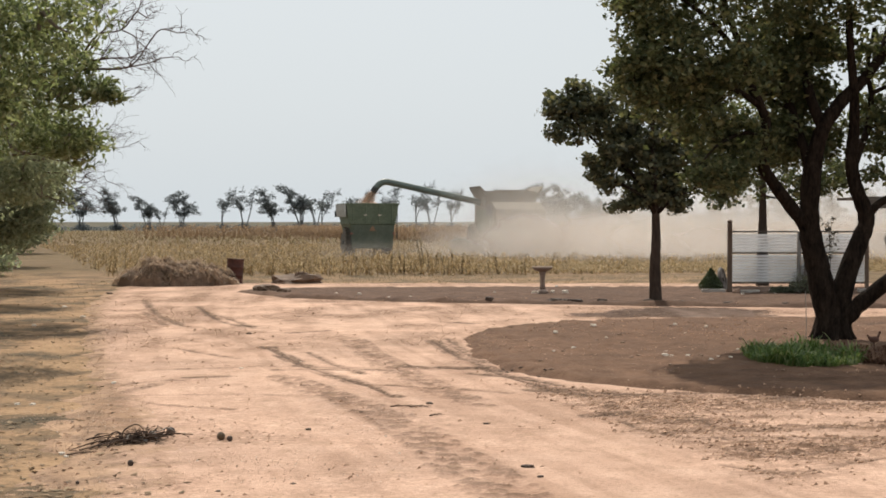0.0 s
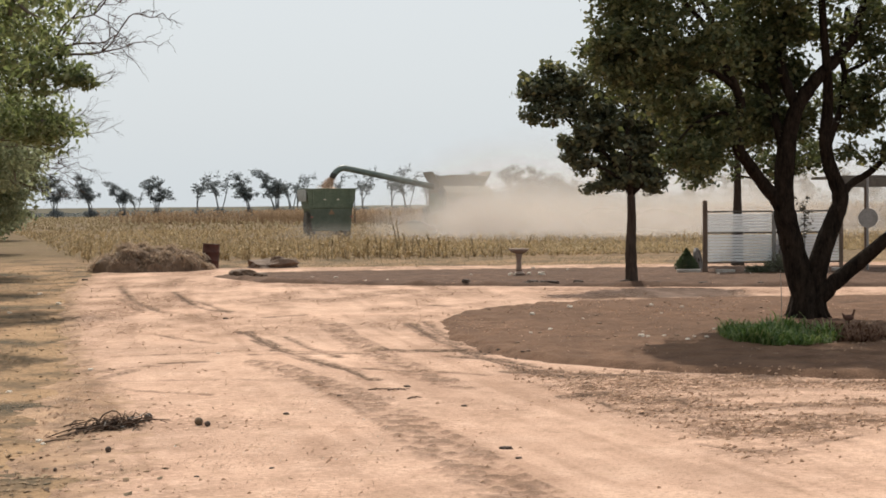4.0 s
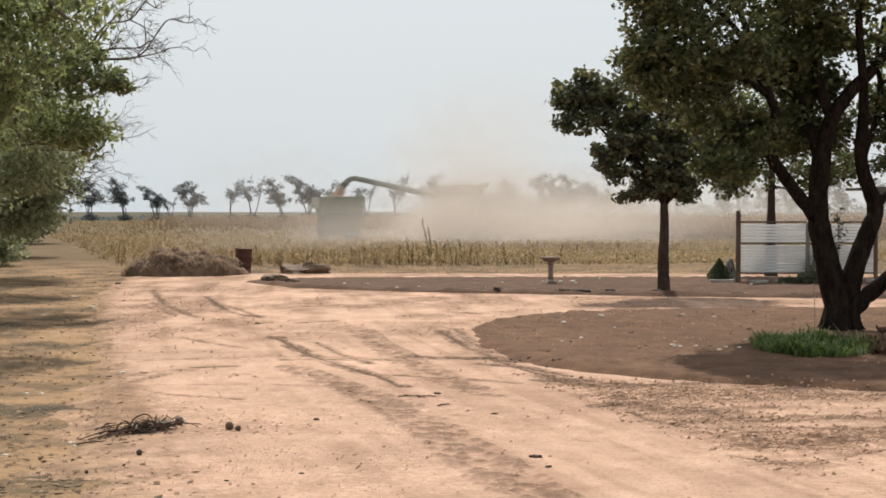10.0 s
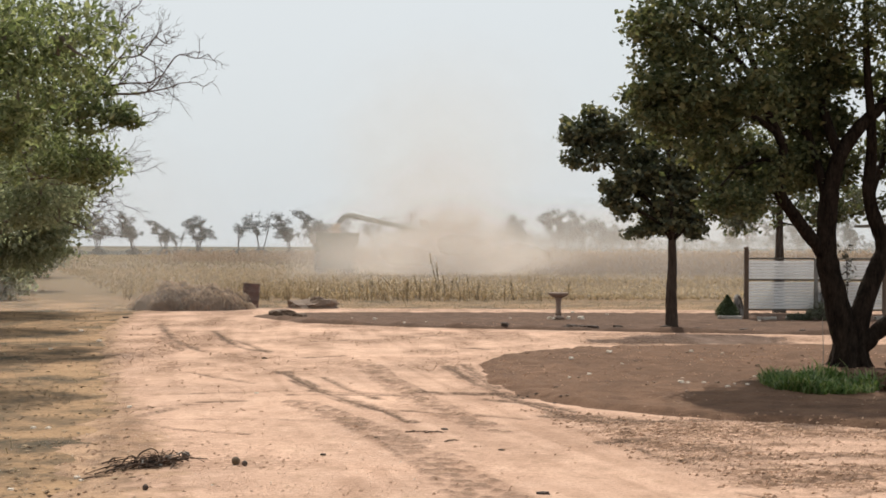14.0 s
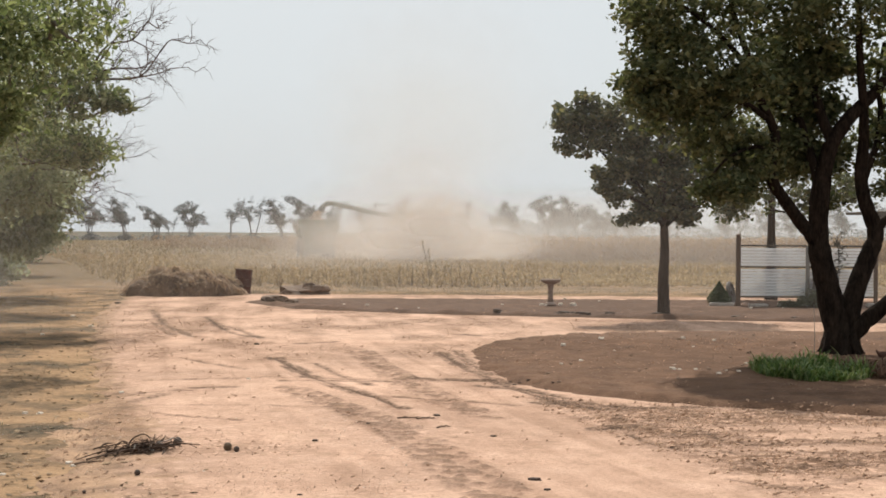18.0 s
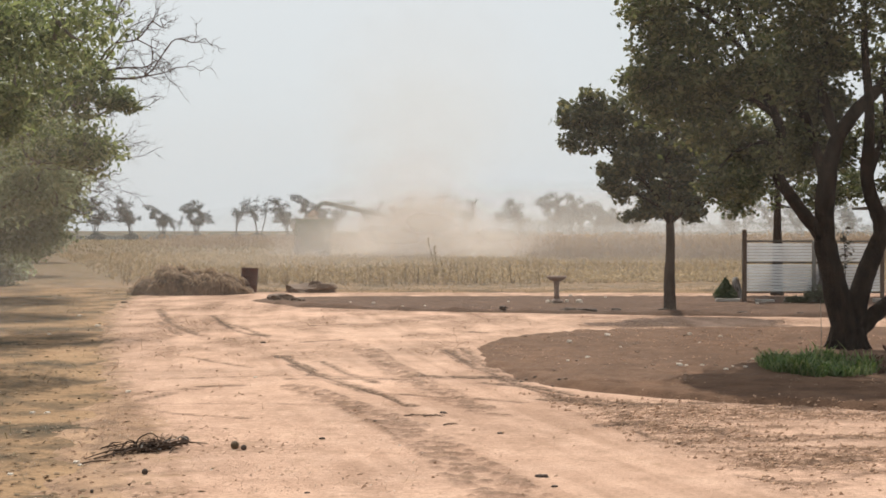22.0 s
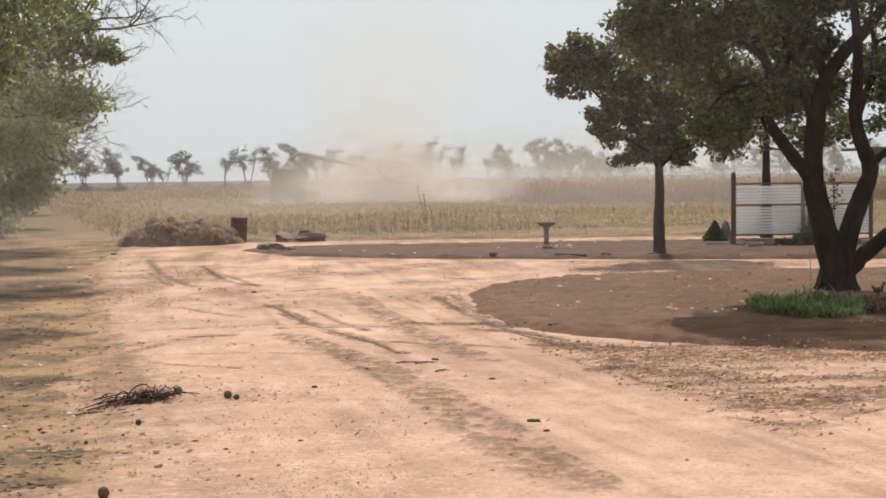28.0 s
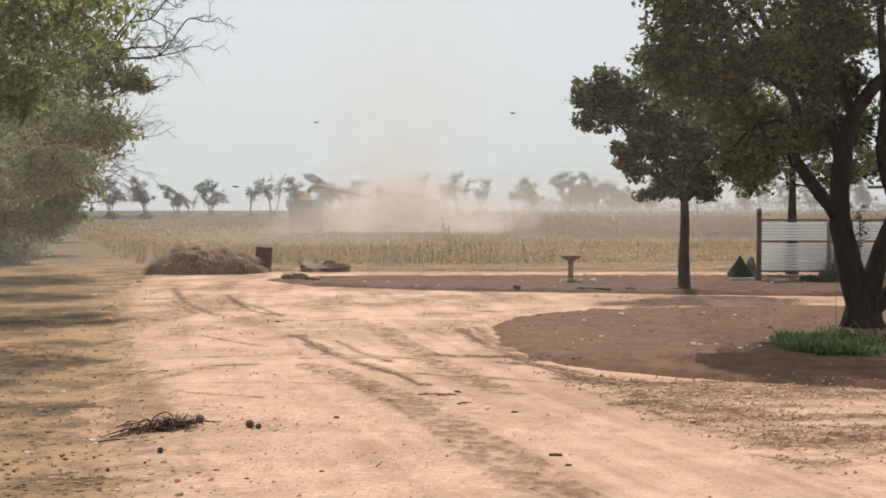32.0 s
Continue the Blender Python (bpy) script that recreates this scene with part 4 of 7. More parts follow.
hedge_tree(-9.6, 23.4, [(1.6, .2, 5.0, 1.5, 1.6, 1.1, 90, 24, .2), (2.7, .5, 5.6, 1.2, 1.2, .9, 70, 26, .18), (.4, .3, 6.2, 2.2, 2.2, 1.3, 80, 22, .24), (1.2, -1.6, 6.2, 2.2, 1.4, 1.0, 90, 24, .22), (-.5, 0, 4.2, 1.4, 1.8, 1.0, 70, 24, .22), (1.8, .4, 4.1, .8, .8, .5, 36, 26, .15)],
           "field-edge tree with fresh green drooping foliage overhanging the verge", 50, LEAF_FRESH, 0.13, 6.6, 0.22)
hedge_tree(-11.2, 31, [(1.6, 0, 5.6, 2.0, 2.2, 1.9, 140, 24, .22), (2.9, -.4, 5.2, .85, 1.0, .6, 50, 26, .16), (3.75, -.5, 5.0, .42, .5, .26, 22, 24, .11), (4.1, -.5, 4.85, .22, .3, .16, 10, 24, .09), (0.2, 0, 7.0, 2.6, 2.5, 1.6, 120, 22, .26), (1.4, .6, 4.3, 1.6, 1.6, .8, 50, 24, .2),
                       (2.9, .2, 3.9, .9, 1.0, .5, 60, 26, .16), (-1.5, -1.5, 5.5, 2.2, 2.2, 2.2, 80, 22, .28)], "leafy field-edge tree with fresh green drooping foliage and dead twigs", 51, LEAF_FRESH, 0.14, 7.5, 0.24,
           [((2.6, .3, 5.4), (4.7, .2, 6.1), .04), ((3.1, .5, 5.8), (4.4, .3, 6.8), .034), ((2.9, .5, 4.6), (4.1, .3, 4.9), .022), ((2.4, .4, 6.0), (3.7, .3, 7.2), .03), ((3.4, .3, 5.7), (4.5, .2, 5.9), .026), ((2.8, .2, 6.0), (4.2, .1, 6.5), .024), ((2.2, .3, 6.4), (3.2, .2, 7.5), .026), ((1.6, .2, 3.6), (3.1, .2, 3.5), .02)])
hedge_tree(-13.3, 37, [(1.3, 0, 4.5, 2.2, 2, 1.5, 130, 24, .22), (2.7, 0, 3.9, 1.2, 1.2, .8, 70, 24, .18), (0, 0, 3.5, 2.3, 2, 1.1, 110, 24, .24), (.2, .4, 2.7, 2.0, 1.6, .6, 60, 24, .2), (2.2, .2, 3.1, 1.1, 1.0, .6, 55, 24, .18)],
           "dusty grey-green field-edge tree with fine drooping twigs", 56, LEAF_DUSTY, 0.13, 6.5, 0.2, [((2.6, 0, 4.2), (4.3, 0, 4.4), .02), ((2.8, 0, 3.4), (4.4, 0, 3.3), .018), ((2.8, 0, 2.8), (4.0, 0, 2.4), .016)])
hedge_tree(-15.2, 44, [(1.6, 0, 4.2, 2.2, 2.4, 1.7, 210, 24, .25), (0, 0, 6.0, 2.8, 2.6, 2.0, 140, 22, .3), (2.2, -.5, 3.0, 1.5, 1.6, .9, 140, 26, .22), (-1.5, -1, 3.2, 2.2, 2.4, 1.6, 90, 22, .28), (1.2, 0, 2.0, 1.8, 1.8, .8, 120, 24, .24), (.9, -.3, 2.1, 2.1, 1.8, .6, 110, 24, .22), (-1.6, -1, 2.3, 2.2, 2, .7, 90, 22, .26)],
           "dusty olive field-edge tree with low drooping boughs", 52, LEAF_DUSTY, 0.17, 7.0, 0.22, [((2.4, 0, 4.0), (4.9, 0, 4.5), .028), ((2.6, 0, 3.2), (4.2, 0, 3.4), .02)])
hedge_tree(-19.2, 54, [(.6, 0, 1.0, 2.0, 1.8, .95, 170, 24, .24), (0, 0, 2.6, 2.3, 2.0, 1.3, 190, 24, .26), (-2.2, -1, 1.8, 2.2, 2.0, 1.6, 150, 22, .28), (0, 0, 4.6, 2.4, 2.2, 1.4, 120, 22, .28), (1.6, -.4, .6, 1.3, 1.4, .6, 70, 24, .2)],
           "bushy dusty olive tree with foliage down to the ground", 57, LEAF_DUSTY, 0.18, 6.5, 0.2)
hedge_tree(-22.8, 66, [(2.0, 0, 4.4, 2.8, 3, 2.4, 360, 24, .34), (0, 0, 7.2, 3.5, 3, 2.6, 240, 22, .36), (2.2, -.5, 2.3, 2.0, 2, 1.3, 220, 24, .28), (-2.5, -1, 3.5, 3, 3, 2.6, 200, 22, .36), (1.2, -.5, 1.4, 2.4, 2, .9, 130, 24, .3)],
           "dusty olive field-edge tree crowded into the row", 53, LEAF_DUSTY, 0.22, 9.0, 0.25, [((3.0, 0, 4.4), (5.6, 0, 5.0), .035)])
hedge_tree(-33, 98, [(2.4, 0, 5.0, 4, 4, 3.4, 380, 22, .42), (0, 0, 9, 5, 4, 3.4, 220, 22, .46), (3.0, -.6, 2.0, 2.8, 2.5, 1.6, 260, 24, .36), (-3, -1, 4, 4, 4, 3.4, 200, 22, .46), (1, -.6, 1.2, 4, 2, 1.0, 200, 22, .4)],
           "tall dusty olive tree at the field's edge", 54, LEAF_DUSTY, 0.3, 11.0, 0.3)
hedge_tree(-45, 132, [(2.0, 0, 5.0, 4.5, 4, 3.6, 300, 22, .55), (0, 0, 9, 5, 4, 3.4, 190, 22, .55), (3.4, -.6, 1.8, 3.2, 2.5, 1.6, 200, 22, .45)],
           "tall hazy tree at the end of the row", 55, LEAF_DUSTY, 0.38, 11.0, 0.3)

# ---- far tree row ----
def far_tree(seed, kind, label):
    """A weathered tree of several crooked stems with ragged clumps."""
    r = np.random.default_rng(seed)
    t = empty("tree", pose(0, 0, 0), label, "tree", "far row of trees")
    stems, tips = [], []
    for k in range(3 if kind == "bare" else 4):
        a = r.uniform(0, 6.3)
        w = r.uniform(.8, 4.6)
        h = 11.4 if k == 0 else r.uniform(5.0, 10.6)
        e = np.array([w * math.cos(a), w * .6 * math.sin(a), h])
        mid = e * [.3, .3, .5] + r.standard_normal(3) * .5
        stems.append(limb([(r.normal(0, .2), 0, -.3), mid, e], .24, .06, r, 6, 4))
        tips.append((e, mid))
        for q in range(6):
            f = r.uniform(.25, 1)
            p = mid * (1 - f) + e * f
            way = np.array([r.normal(0, 1), r.normal(0, .6), r.uniform(.1, 1.1)])
            s = p + way * r.uniform(.8, 1.9)
            stems.append(limb([p, (p + s) / 2 + r.standard_normal(3) * .2, s], .12, .04, r, 5, 3))
            tips.append((s, p))
    if kind == "bare":
        for e, mid in tips[::3]:
            stems += bare_limb(r, e, e + np.array([r.normal(0, .8), r.normal(0, .4), r.uniform(.6, 1.8)]), .07, 2)
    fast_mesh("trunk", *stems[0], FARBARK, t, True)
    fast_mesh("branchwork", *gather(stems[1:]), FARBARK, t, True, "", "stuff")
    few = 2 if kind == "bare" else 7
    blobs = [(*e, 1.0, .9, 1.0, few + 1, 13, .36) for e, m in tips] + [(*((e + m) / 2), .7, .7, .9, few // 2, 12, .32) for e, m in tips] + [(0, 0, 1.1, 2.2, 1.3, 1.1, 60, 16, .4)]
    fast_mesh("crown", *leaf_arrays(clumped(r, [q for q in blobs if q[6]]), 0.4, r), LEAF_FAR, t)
    return t


FAR_Y = 500.0
leafy_kinds = [far_tree(61, "leafy", "sparse round-topped tree on the horizon"), far_tree(62, "leafy", "ragged tree on the horizon"), far_tree(63, "leafy", "spreading thin tree on the horizon")]
bare_kinds = [far_tree(64, "bare", "nearly leafless tree on the horizon"), far_tree(65, "bare", "half-dead tree on the horizon")]
fr = np.random.default_rng(66)
# bearing of each tree in thousandths of the distance, kind, height factor
WEST_ROW = [(-257, 0, 1.05), (-232, 1, 1.0), (-210, 2, .9), (-200, 4, .6), (-185, 0, .95), (-157, 3, 1.0), (-141, 4, 1.05), (-120, 1, .98), (-101, 2, 1.15), (-90, 4, .98), (-86, 3, .9), (-60, 4, 1.0), (-40, 3, 1.05)]
MIDDLE_ROW = [(-19, 3, 1.1), (-8, 4, 1.0), (6, 3, .95), (30, 3, .9), (46, 1, 1.0), (70, 0, 1.15), (80, 2, 1.0), (90, 1, 1.1), (99, 0, .95), (108, 2, .9), (118, 1, .8), (128, 0, .8), (152, 4, .9)]
EAST_ROW = [(160, 3, .8), (196, 1, .85), (205, 3, .9), (226, 2, .95), (243, 0, .9), (262, 3, .9), (281, 1, 1.0), (303, 0, 1.0), (325, 2, .9), (-283, 2, 1.0), (-305, 0, 1.1), (-330, 1, 1.0)]
kinds = leafy_kinds + bare_kinds
seen_first = set()
for k, (b, kind, s) in enumerate(WEST_ROW + MIDDLE_ROW + EAST_ROW):
    s = s * 1.2
    y = FAR_Y + fr.uniform(-12, 25)
    m = pose(b / 1000 * y, y, float(field_fall(y)), 0, 0, fr.uniform(-40, 40))
    src = kinds[kind]
    if kind not in seen_first:
        seen_first.add(kind)
        src.matrix_basis = m @ Matrix.Diagonal((s, s, s, 1))
    else:
        c = copy_thing(src, m)
        c.scale = (s, s, s)


def far_brush():
    """Low brush and woods along the horizon, with haze put into their leaf colour."""
    r = np.random.default_rng(67)
    pts = []
    for x in np.arange(-420, 560, 2.0):
        east = x > 18
        h = 1.5 + 1.5 * r.random() ** 2
        if east:
            h = 3.0 + 6.0 * rough_at(np.array([x]), np.array([9.0]), 22, 3, 88)[0] ** 1.3 + 2.0 * r.random() ** 3
        n = 190 if east else 60
        pts.append(np.stack([x + r.standard_normal(n) * 1.7, 516 + r.standard_normal(n) * 3, h * r.random(n) ** .8 + field_fall(516)], 1))
    return tagged(fast_mesh("brush", *leaf_arrays(np.concatenate(pts), .62, r), LEAF_FAR), "low brush along the horizon, its leaf colour greyed for haze", "brush", kind="stuff")


far_brush()


# ---- corn field ----
HEAD = radians(12.2)                     # the rows lean this far to the left of straight ahead
ALONG, ACROSS = np.array([-math.sin(HEAD), math.cos(HEAD)]), np.array([math.cos(HEAD), math.sin(HEAD)])


def field_left(y):
    """The field's edge beside the row of trees."""
    return -12.4 - (y - 53.5) * 0.325


def blades(base, ways, length, width, r, curl=0.5):
    """Ribbons of three faces that rise and bend over."""
    n = len(base)
    side = np.stack([-ways[:, 1], ways[:, 0], np.zeros(n)], 1)
    side /= np.linalg.norm(side, axis=1)[:, None] + 1e-9
    L, W = length[:, None], width[:, None]
    up = np.array([[0, 0, 1.0]])
    p0 = base
    p1 = base + ways * L * .45 + up * L * .12
    p2 = base + ways * L * .85 - up * L * curl * .35
    V = np.stack([p0 - side * W * .35, p0 + side * W * .35, p1 + side * W * .5, p1 - side * W * .5, p2 + side * W * .12, p2 - side * W * .12], 1).reshape(-1, 3)
    k = np.arange(n)[:, None] * 6
    return V, np.concatenate([k + np.array([[0, 1, 2, 3]]), k + np.array([[3, 2, 4, 5]])])


def stalks(base, top, width):
    """Thin three-sided stalks."""
    n = len(base)
    a = np.array([[0, 1.0, 0], [.87, -.5, 0], [-.87, -.5, 0]])
    lo = base[:, None] + a[None] * width[:, None, None]
    hi = top[:, None] + a[None] * width[:, None, None] * .6
    V = np.concatenate([lo, hi], 1).reshape(-1, 3)
    k = np.arange(n)[:, None] * 6
    F = np.concatenate([k + np.array([[i, (i + 1) % 3, 3 + (i + 1) % 3, 3 + i]]) for i in range(3)])
    return V, F


def rows_of_plants(r, x0, x1, y0, y1, row, step, jitter=.12):
    """Places on rows that run along the field's rows, within a box of the plan."""
    c = [np.array([x, y]) for x in (x0, x1) for y in (y0, y1)]
    a0, a1 = min(p @ ACROSS for p in c), max(p @ ACROSS for p in c)
    l0, l1 = min(p @ ALONG for p in c), max(p @ ALONG for p in c)
    A, Lg = np.meshgrid(np.arange(a0, a1, row), np.arange(l0, l1, step))
    A = A + r.standard_normal(A.shape) * jitter
    Lg = Lg + r.uniform(-.5, .5, A.shape) * step
    P = A.ravel()[:, None] * ACROSS + Lg.ravel()[:, None] * ALONG
    ok = (P[:, 0] > x0) & (P[:, 0] < x1) & (P[:, 1] > y0) & (P[:, 1] < y1)
    return P[ok]


def plants(name, P, heights, width, leaves, leaf_len, leaf_w, r, mat, label, broken=0.4, lift=0.6):
    n = len(P)
    base = np.concatenate([P, field_fall(P[:, 1:2]) - .02], 1)
    tilt = r.standard_normal((n, 2)) * np.where(r.random(n) < broken, .45, .1)[:, None]
    top = base + np.concatenate([tilt * heights[:, None], heights[:, None]], 1)
    out = [stalks(base, top, np.full(n, width))]
    for k in range(leaves):
        f = r.uniform(.15, .98, n)[:, None]
        a = r.uniform(0, 2 * math.pi, n)
        ways = np.stack([np.cos(a), np.sin(a), r.uniform(-.2, lift, n)], 1)
        out.append(blades(base * (1 - f) + top * f, ways, leaf_len * r.uniform(.5, 1.3, n), leaf_w * r.uniform(.6, 1.3, n), r, r.uniform(.2, 1.6, n)[:, None]))
    return tagged(fast_mesh(name, *gather(out), mat), label, "corn", kind="stuff")


def stubble():
    r = np.random.default_rng(71)
    P = rows_of_plants(r, -36, 34, 53.3, 72, .76, .17)
    P = P[(P[:, 0] > field_left(P[:, 1]) + r.standard_normal(len(P)) * .3) & (P[:, 1] > 53.6 + .5 * rough_at(P[:, 0], P[:, 1], 4, 2) + (P[:, 0] < -8) * -.6 + 3.4 * np.clip(P[:, 0] / 10, 0, 1.3))]
    front = np.clip((57.5 - P[:, 1]) / 3, 0, 1)
    far_side = np.clip((P[:, 0] + 1) / 8, 0, 1)
    h = .02 + .22 * front + (.5 + .2 * front) * rough_at(P[:, 0], P[:, 1], 2.5, 3, 9) + .15 * r.standard_normal(len(P))
    h = h * (1 - .68 * far_side * (.6 + .8 * rough_at(P[:, 0], P[:, 1], 1.6, 2, 12)))
    plants("corn_stubble", P, h.clip(.1, 1.1), .016, 5, .34, .036, r, STRAW, "broken straw-coloured corn stubble with dry leaves")
    P = rows_of_plants(r, -60, 60, 72, 135, .76, .5)
    P = P[P[:, 0] > field_left(P[:, 1])]
    P = P[r.random(len(P)) < .85]
    plants("corn_stubble", P, (.06 + .36 * rough_at(P[:, 0], P[:, 1], 5, 3, 8) + .12 * r.standard_normal(len(P))).clip(.08, .7), .016, 4, .42, .042, r, STRAW, "cut corn stubble across the harvested field", .7, .25)
    P = rows_of_plants(r, -190, 60, 135, 480, 2.4, 2.4, 1.0)
    P = P[(P[:, 0] > field_left(P[:, 1])) & ((P[:, 0] < -.22 * P[:, 1] + 22) | (P[:, 1] < 180))]
    plants("corn_stubble", P, (.34 + .12 * r.standard_normal(len(P))).clip(.15, .7), .05, 3, .8, .2, r, FIELDSTRAW, "harvested straw-coloured field running to the horizon")


def standing_corn():
    r = np.random.default_rng(73)
    P = rows_of_plants(r, 6, 66, 108, 124, .76, .3)
    P = P[(P[:, 0] > 6 + (124 - P[:, 1]) * .1)]
    edge = rows_of_plants(r, -60, 40, 120, 330, .76, .55)
    c = edge @ ACROSS
    lim = np.array([8.5, 112]) @ ACROSS
    edge = edge[(c > lim) & (c < lim + 3.5)]
    back = rows_of_plants(r, -60, 60, 196, 204, .76, .45)
    back = back[(back @ ACROSS < lim + .1)]
    back = back[back[:, 0] > (-.207 + .012 * r.standard_normal(len(back))) * back[:, 1]]
    P = np.concatenate([P, edge, back])
    h = 1.8 + .17 * r.standard_normal(len(P))
    plants("standing_corn", P, h.clip(1.3, 2.2), .02, 7, .7, .1, r, CORN, "ripe brown standing corn not yet cut", .08, .9)


stubble()
standing_corn()


def tall_stalk(x, y, h, lean, seed):
    """A single corn stalk left standing, with stiff leaves that point up along it."""
    r = np.random.default_rng(seed)
    t = empty("corn_stalk", pose(x, y, 0), "tall dry corn stalk amid the stubble", "corn stalk", "left corn stalks")
    fast_mesh("stem", *limb([(0, 0, -.05), (lean * .35, 0, h * .5), (lean, 0, h)], .026, .012, r, 6, 4), DARKSTRAW, t, True)
    n = 11
    f = np.linspace(.2, .95, n)[:, None]
    a = r.uniform(0, 6.3, n)
    base = np.concatenate([lean * f ** 1.5, 0 * f, h * f], 1)
    fast_mesh("foliage", *blades(base, np.stack([.55 * np.cos(a), .4 * np.sin(a), r.uniform(.2, .9, n)], 1), r.uniform(.22, .4, n), np.full(n, .06), r, r.uniform(.0, .9, n)[:, None]), DARKSTRAW, t)
    return t


for k, (x, y, h, lean) in enumerate([(-.85, 57, 1.75, -.34), (-.75, 57.3, 1.35, -.2), (-.55, 56.6, 1.15, -.1), (-.3, 57.2, 1.05, .08), (.05, 56.9, .95, -.16), (-1.7, 57.1, .95, -.1), (-2.1, 56.5, .9, .06), (.45, 57, 1.2, -.14), (.75, 56, .9, .05), (2.2, 57, .85, -.1), (4.5, 58, .9, .1), (-3.5, 57, .9, -.05)]):
    tall_stalk(x, y, h if h > 1.3 else h * .8, lean, 80 + k)


def verge_grass():
    """Dry tufts along the drive's edge and short pale grass before the field."""
    r = np.random.default_rng(75)
    out = []
    n = 5000
    y = r.uniform(9.5, 56, n)
    x = r.uniform(-20, -3.5, n)
    ok = (x > -.34 * y - 1) & (drive_share(x, y) < .45) & (rough_at(x, y, 2.2, 3, 55) > .5)
    P1 = np.stack([x[ok], y[ok]], 1)
    n = 12000
    y2, x2 = r.uniform(47.4, 54.5, n), r.uniform(-12, 22, n)
    P2 = np.stack([x2, y2], 1)[drive_share(x2, y2) < .5]
    P = np.concatenate([P1, P2])
    m = len(P)
    a = r.uniform(0, 6.3, m)
    ways = np.stack([np.cos(a) * .7, np.sin(a) * .7, r.uniform(.1, .9, m)], 1)
    base = np.concatenate([P, top_z(P[:, 0], P[:, 1])[:, None] - .005], 1)
    out.append(blades(base, ways, r.uniform(.05, .17, m), r.uniform(.006, .016, m), r, r.uniform(.3, 1.2, m)[:, None]))
    return tagged(fast_mesh("dry_grass", *gather(out), DRYGRASS), "short dry straw-coloured grass tufts on the verge", "grass", kind="stuff")


verge_grass()


def leaf_litter():
    """Fallen leaves and bark bits under the field-edge trees."""
    r = np.random.default_rng(78)
    n = 30000
    y = 9.2 + 40 * r.random(n) ** 1.7
    x = r.uniform(-17, -1.9, n)
    d = drive_share(x, y)
    ok = (x > -.34 * y - 1) & (d < .5 + .8 * r.random(n) ** 3) & (rough_at(x, y, 1.7, 3, 58) + .25 * r.standard_normal(n) > .5)
    x, y = x[ok], y[ok]
    P = np.stack([x, y, top_z(x, y) + .006], 1)
    V, F = leaf_arrays(P, .07, r, 0, .6)
    V[:, 2] = np.repeat(P[:, 2], 4) + (V[:, 2] - np.repeat(P[:, 2], 4)) * .25 + .004
    return tagged(fast_mesh("leaf_litter", V, F, LITTER), "dead brown leaves and bark bits littering the verge", "litter", kind="stuff")


leaf_litter()


def lush_grass():
    r = np.random.default_rng(76)
    n = 5200
    t = np.sqrt(r.random(n)) * r.choice([1, 1, .9], n)
    a = r.uniform(0, 6.3, n)
    x, y = 5.3 + .8 * t * np.cos(a), 20.75 + 1.25 * t * np.sin(a)
    ok = rough_at(x, y, .5, 3, 15) + .12 * r.standard_normal(n) > .44
    x, y = x[ok], y[ok]
    m = len(x)
    b = r.uniform(0, 6.3, m)
    h = .04 + .4 * rough_at(x, y, .45, 3, 17) * r.uniform(.5, 1.25, m)
    ways = np.stack([np.cos(b) * .7, np.sin(b) * .7, r.uniform(.4, 1.1, m)], 1)
    base = np.stack([x, y, top_z(x, y) - .01], 1)
    return tagged(fast_mesh("grass_tuft", *blades(base, ways, h * 1.1, r.uniform(.012, .026, m), r, r.uniform(.1, .9, m)[:, None]), GRASS), "lush green grass round the tree's foot", "grass", kind="stuff")


lush_grass()


def dead_weeds():
    r = np.random.default_rng(77)
    n = 900
    t, a = np.sqrt(r.random(n)), r.uniform(0, 6.3, n)
    x, y = 6.36 + .5 * t * np.cos(a), 20.7 + .8 * t * np.sin(a)
    b = r.uniform(0, 6.3, n)
    ways = np.stack([np.cos(b) * .8, np.sin(b) * .8, r.uniform(.1, .8, n)], 1)
    base = np.stack([x, y, top_z(x, y) - .01], 1)
    return tagged(fast_mesh("dead_weeds", *blades(base, ways, r.uniform(.15, .4, n), r.uniform(.01, .03, n), r, r.uniform(.1, .9, n)[:, None]), DEADWEED), "dead brown weeds beside the lush grass", "weeds", kind="stuff")


dead_weeds()


# ---- things in the yard ----
def drum():
    x, y = -7.1, 47.7
    t = empty("oil_drum", pose(x, y, tz(x, y) - .01, 0, 4, 20), "rusty dark red steel drum standing beside the hay heap", "drum")
    R, H = .29, .86
    prof = [(R - .02, 0), (R, .01), (R, .02), (R - .008, .03)]
    for c in (.29, .58):
        prof += [(R - .008, c - .02), (R + .008, c), (R - .008, c + .02)]
    prof += [(R - .008, H - .03), (R + .004, H - .015), (R + .004, H), (R - .02, H), (R - .025, H - .35)]
    part("shell", lathe(prof, 28), RUST, t, "", True)
    part("rim", lathe([(R - .01, H - .012), (R + .012, H - .012), (R + .012, H + .008), (R - .01, H + .008)], 28), IRON, t)
    return t


drum()


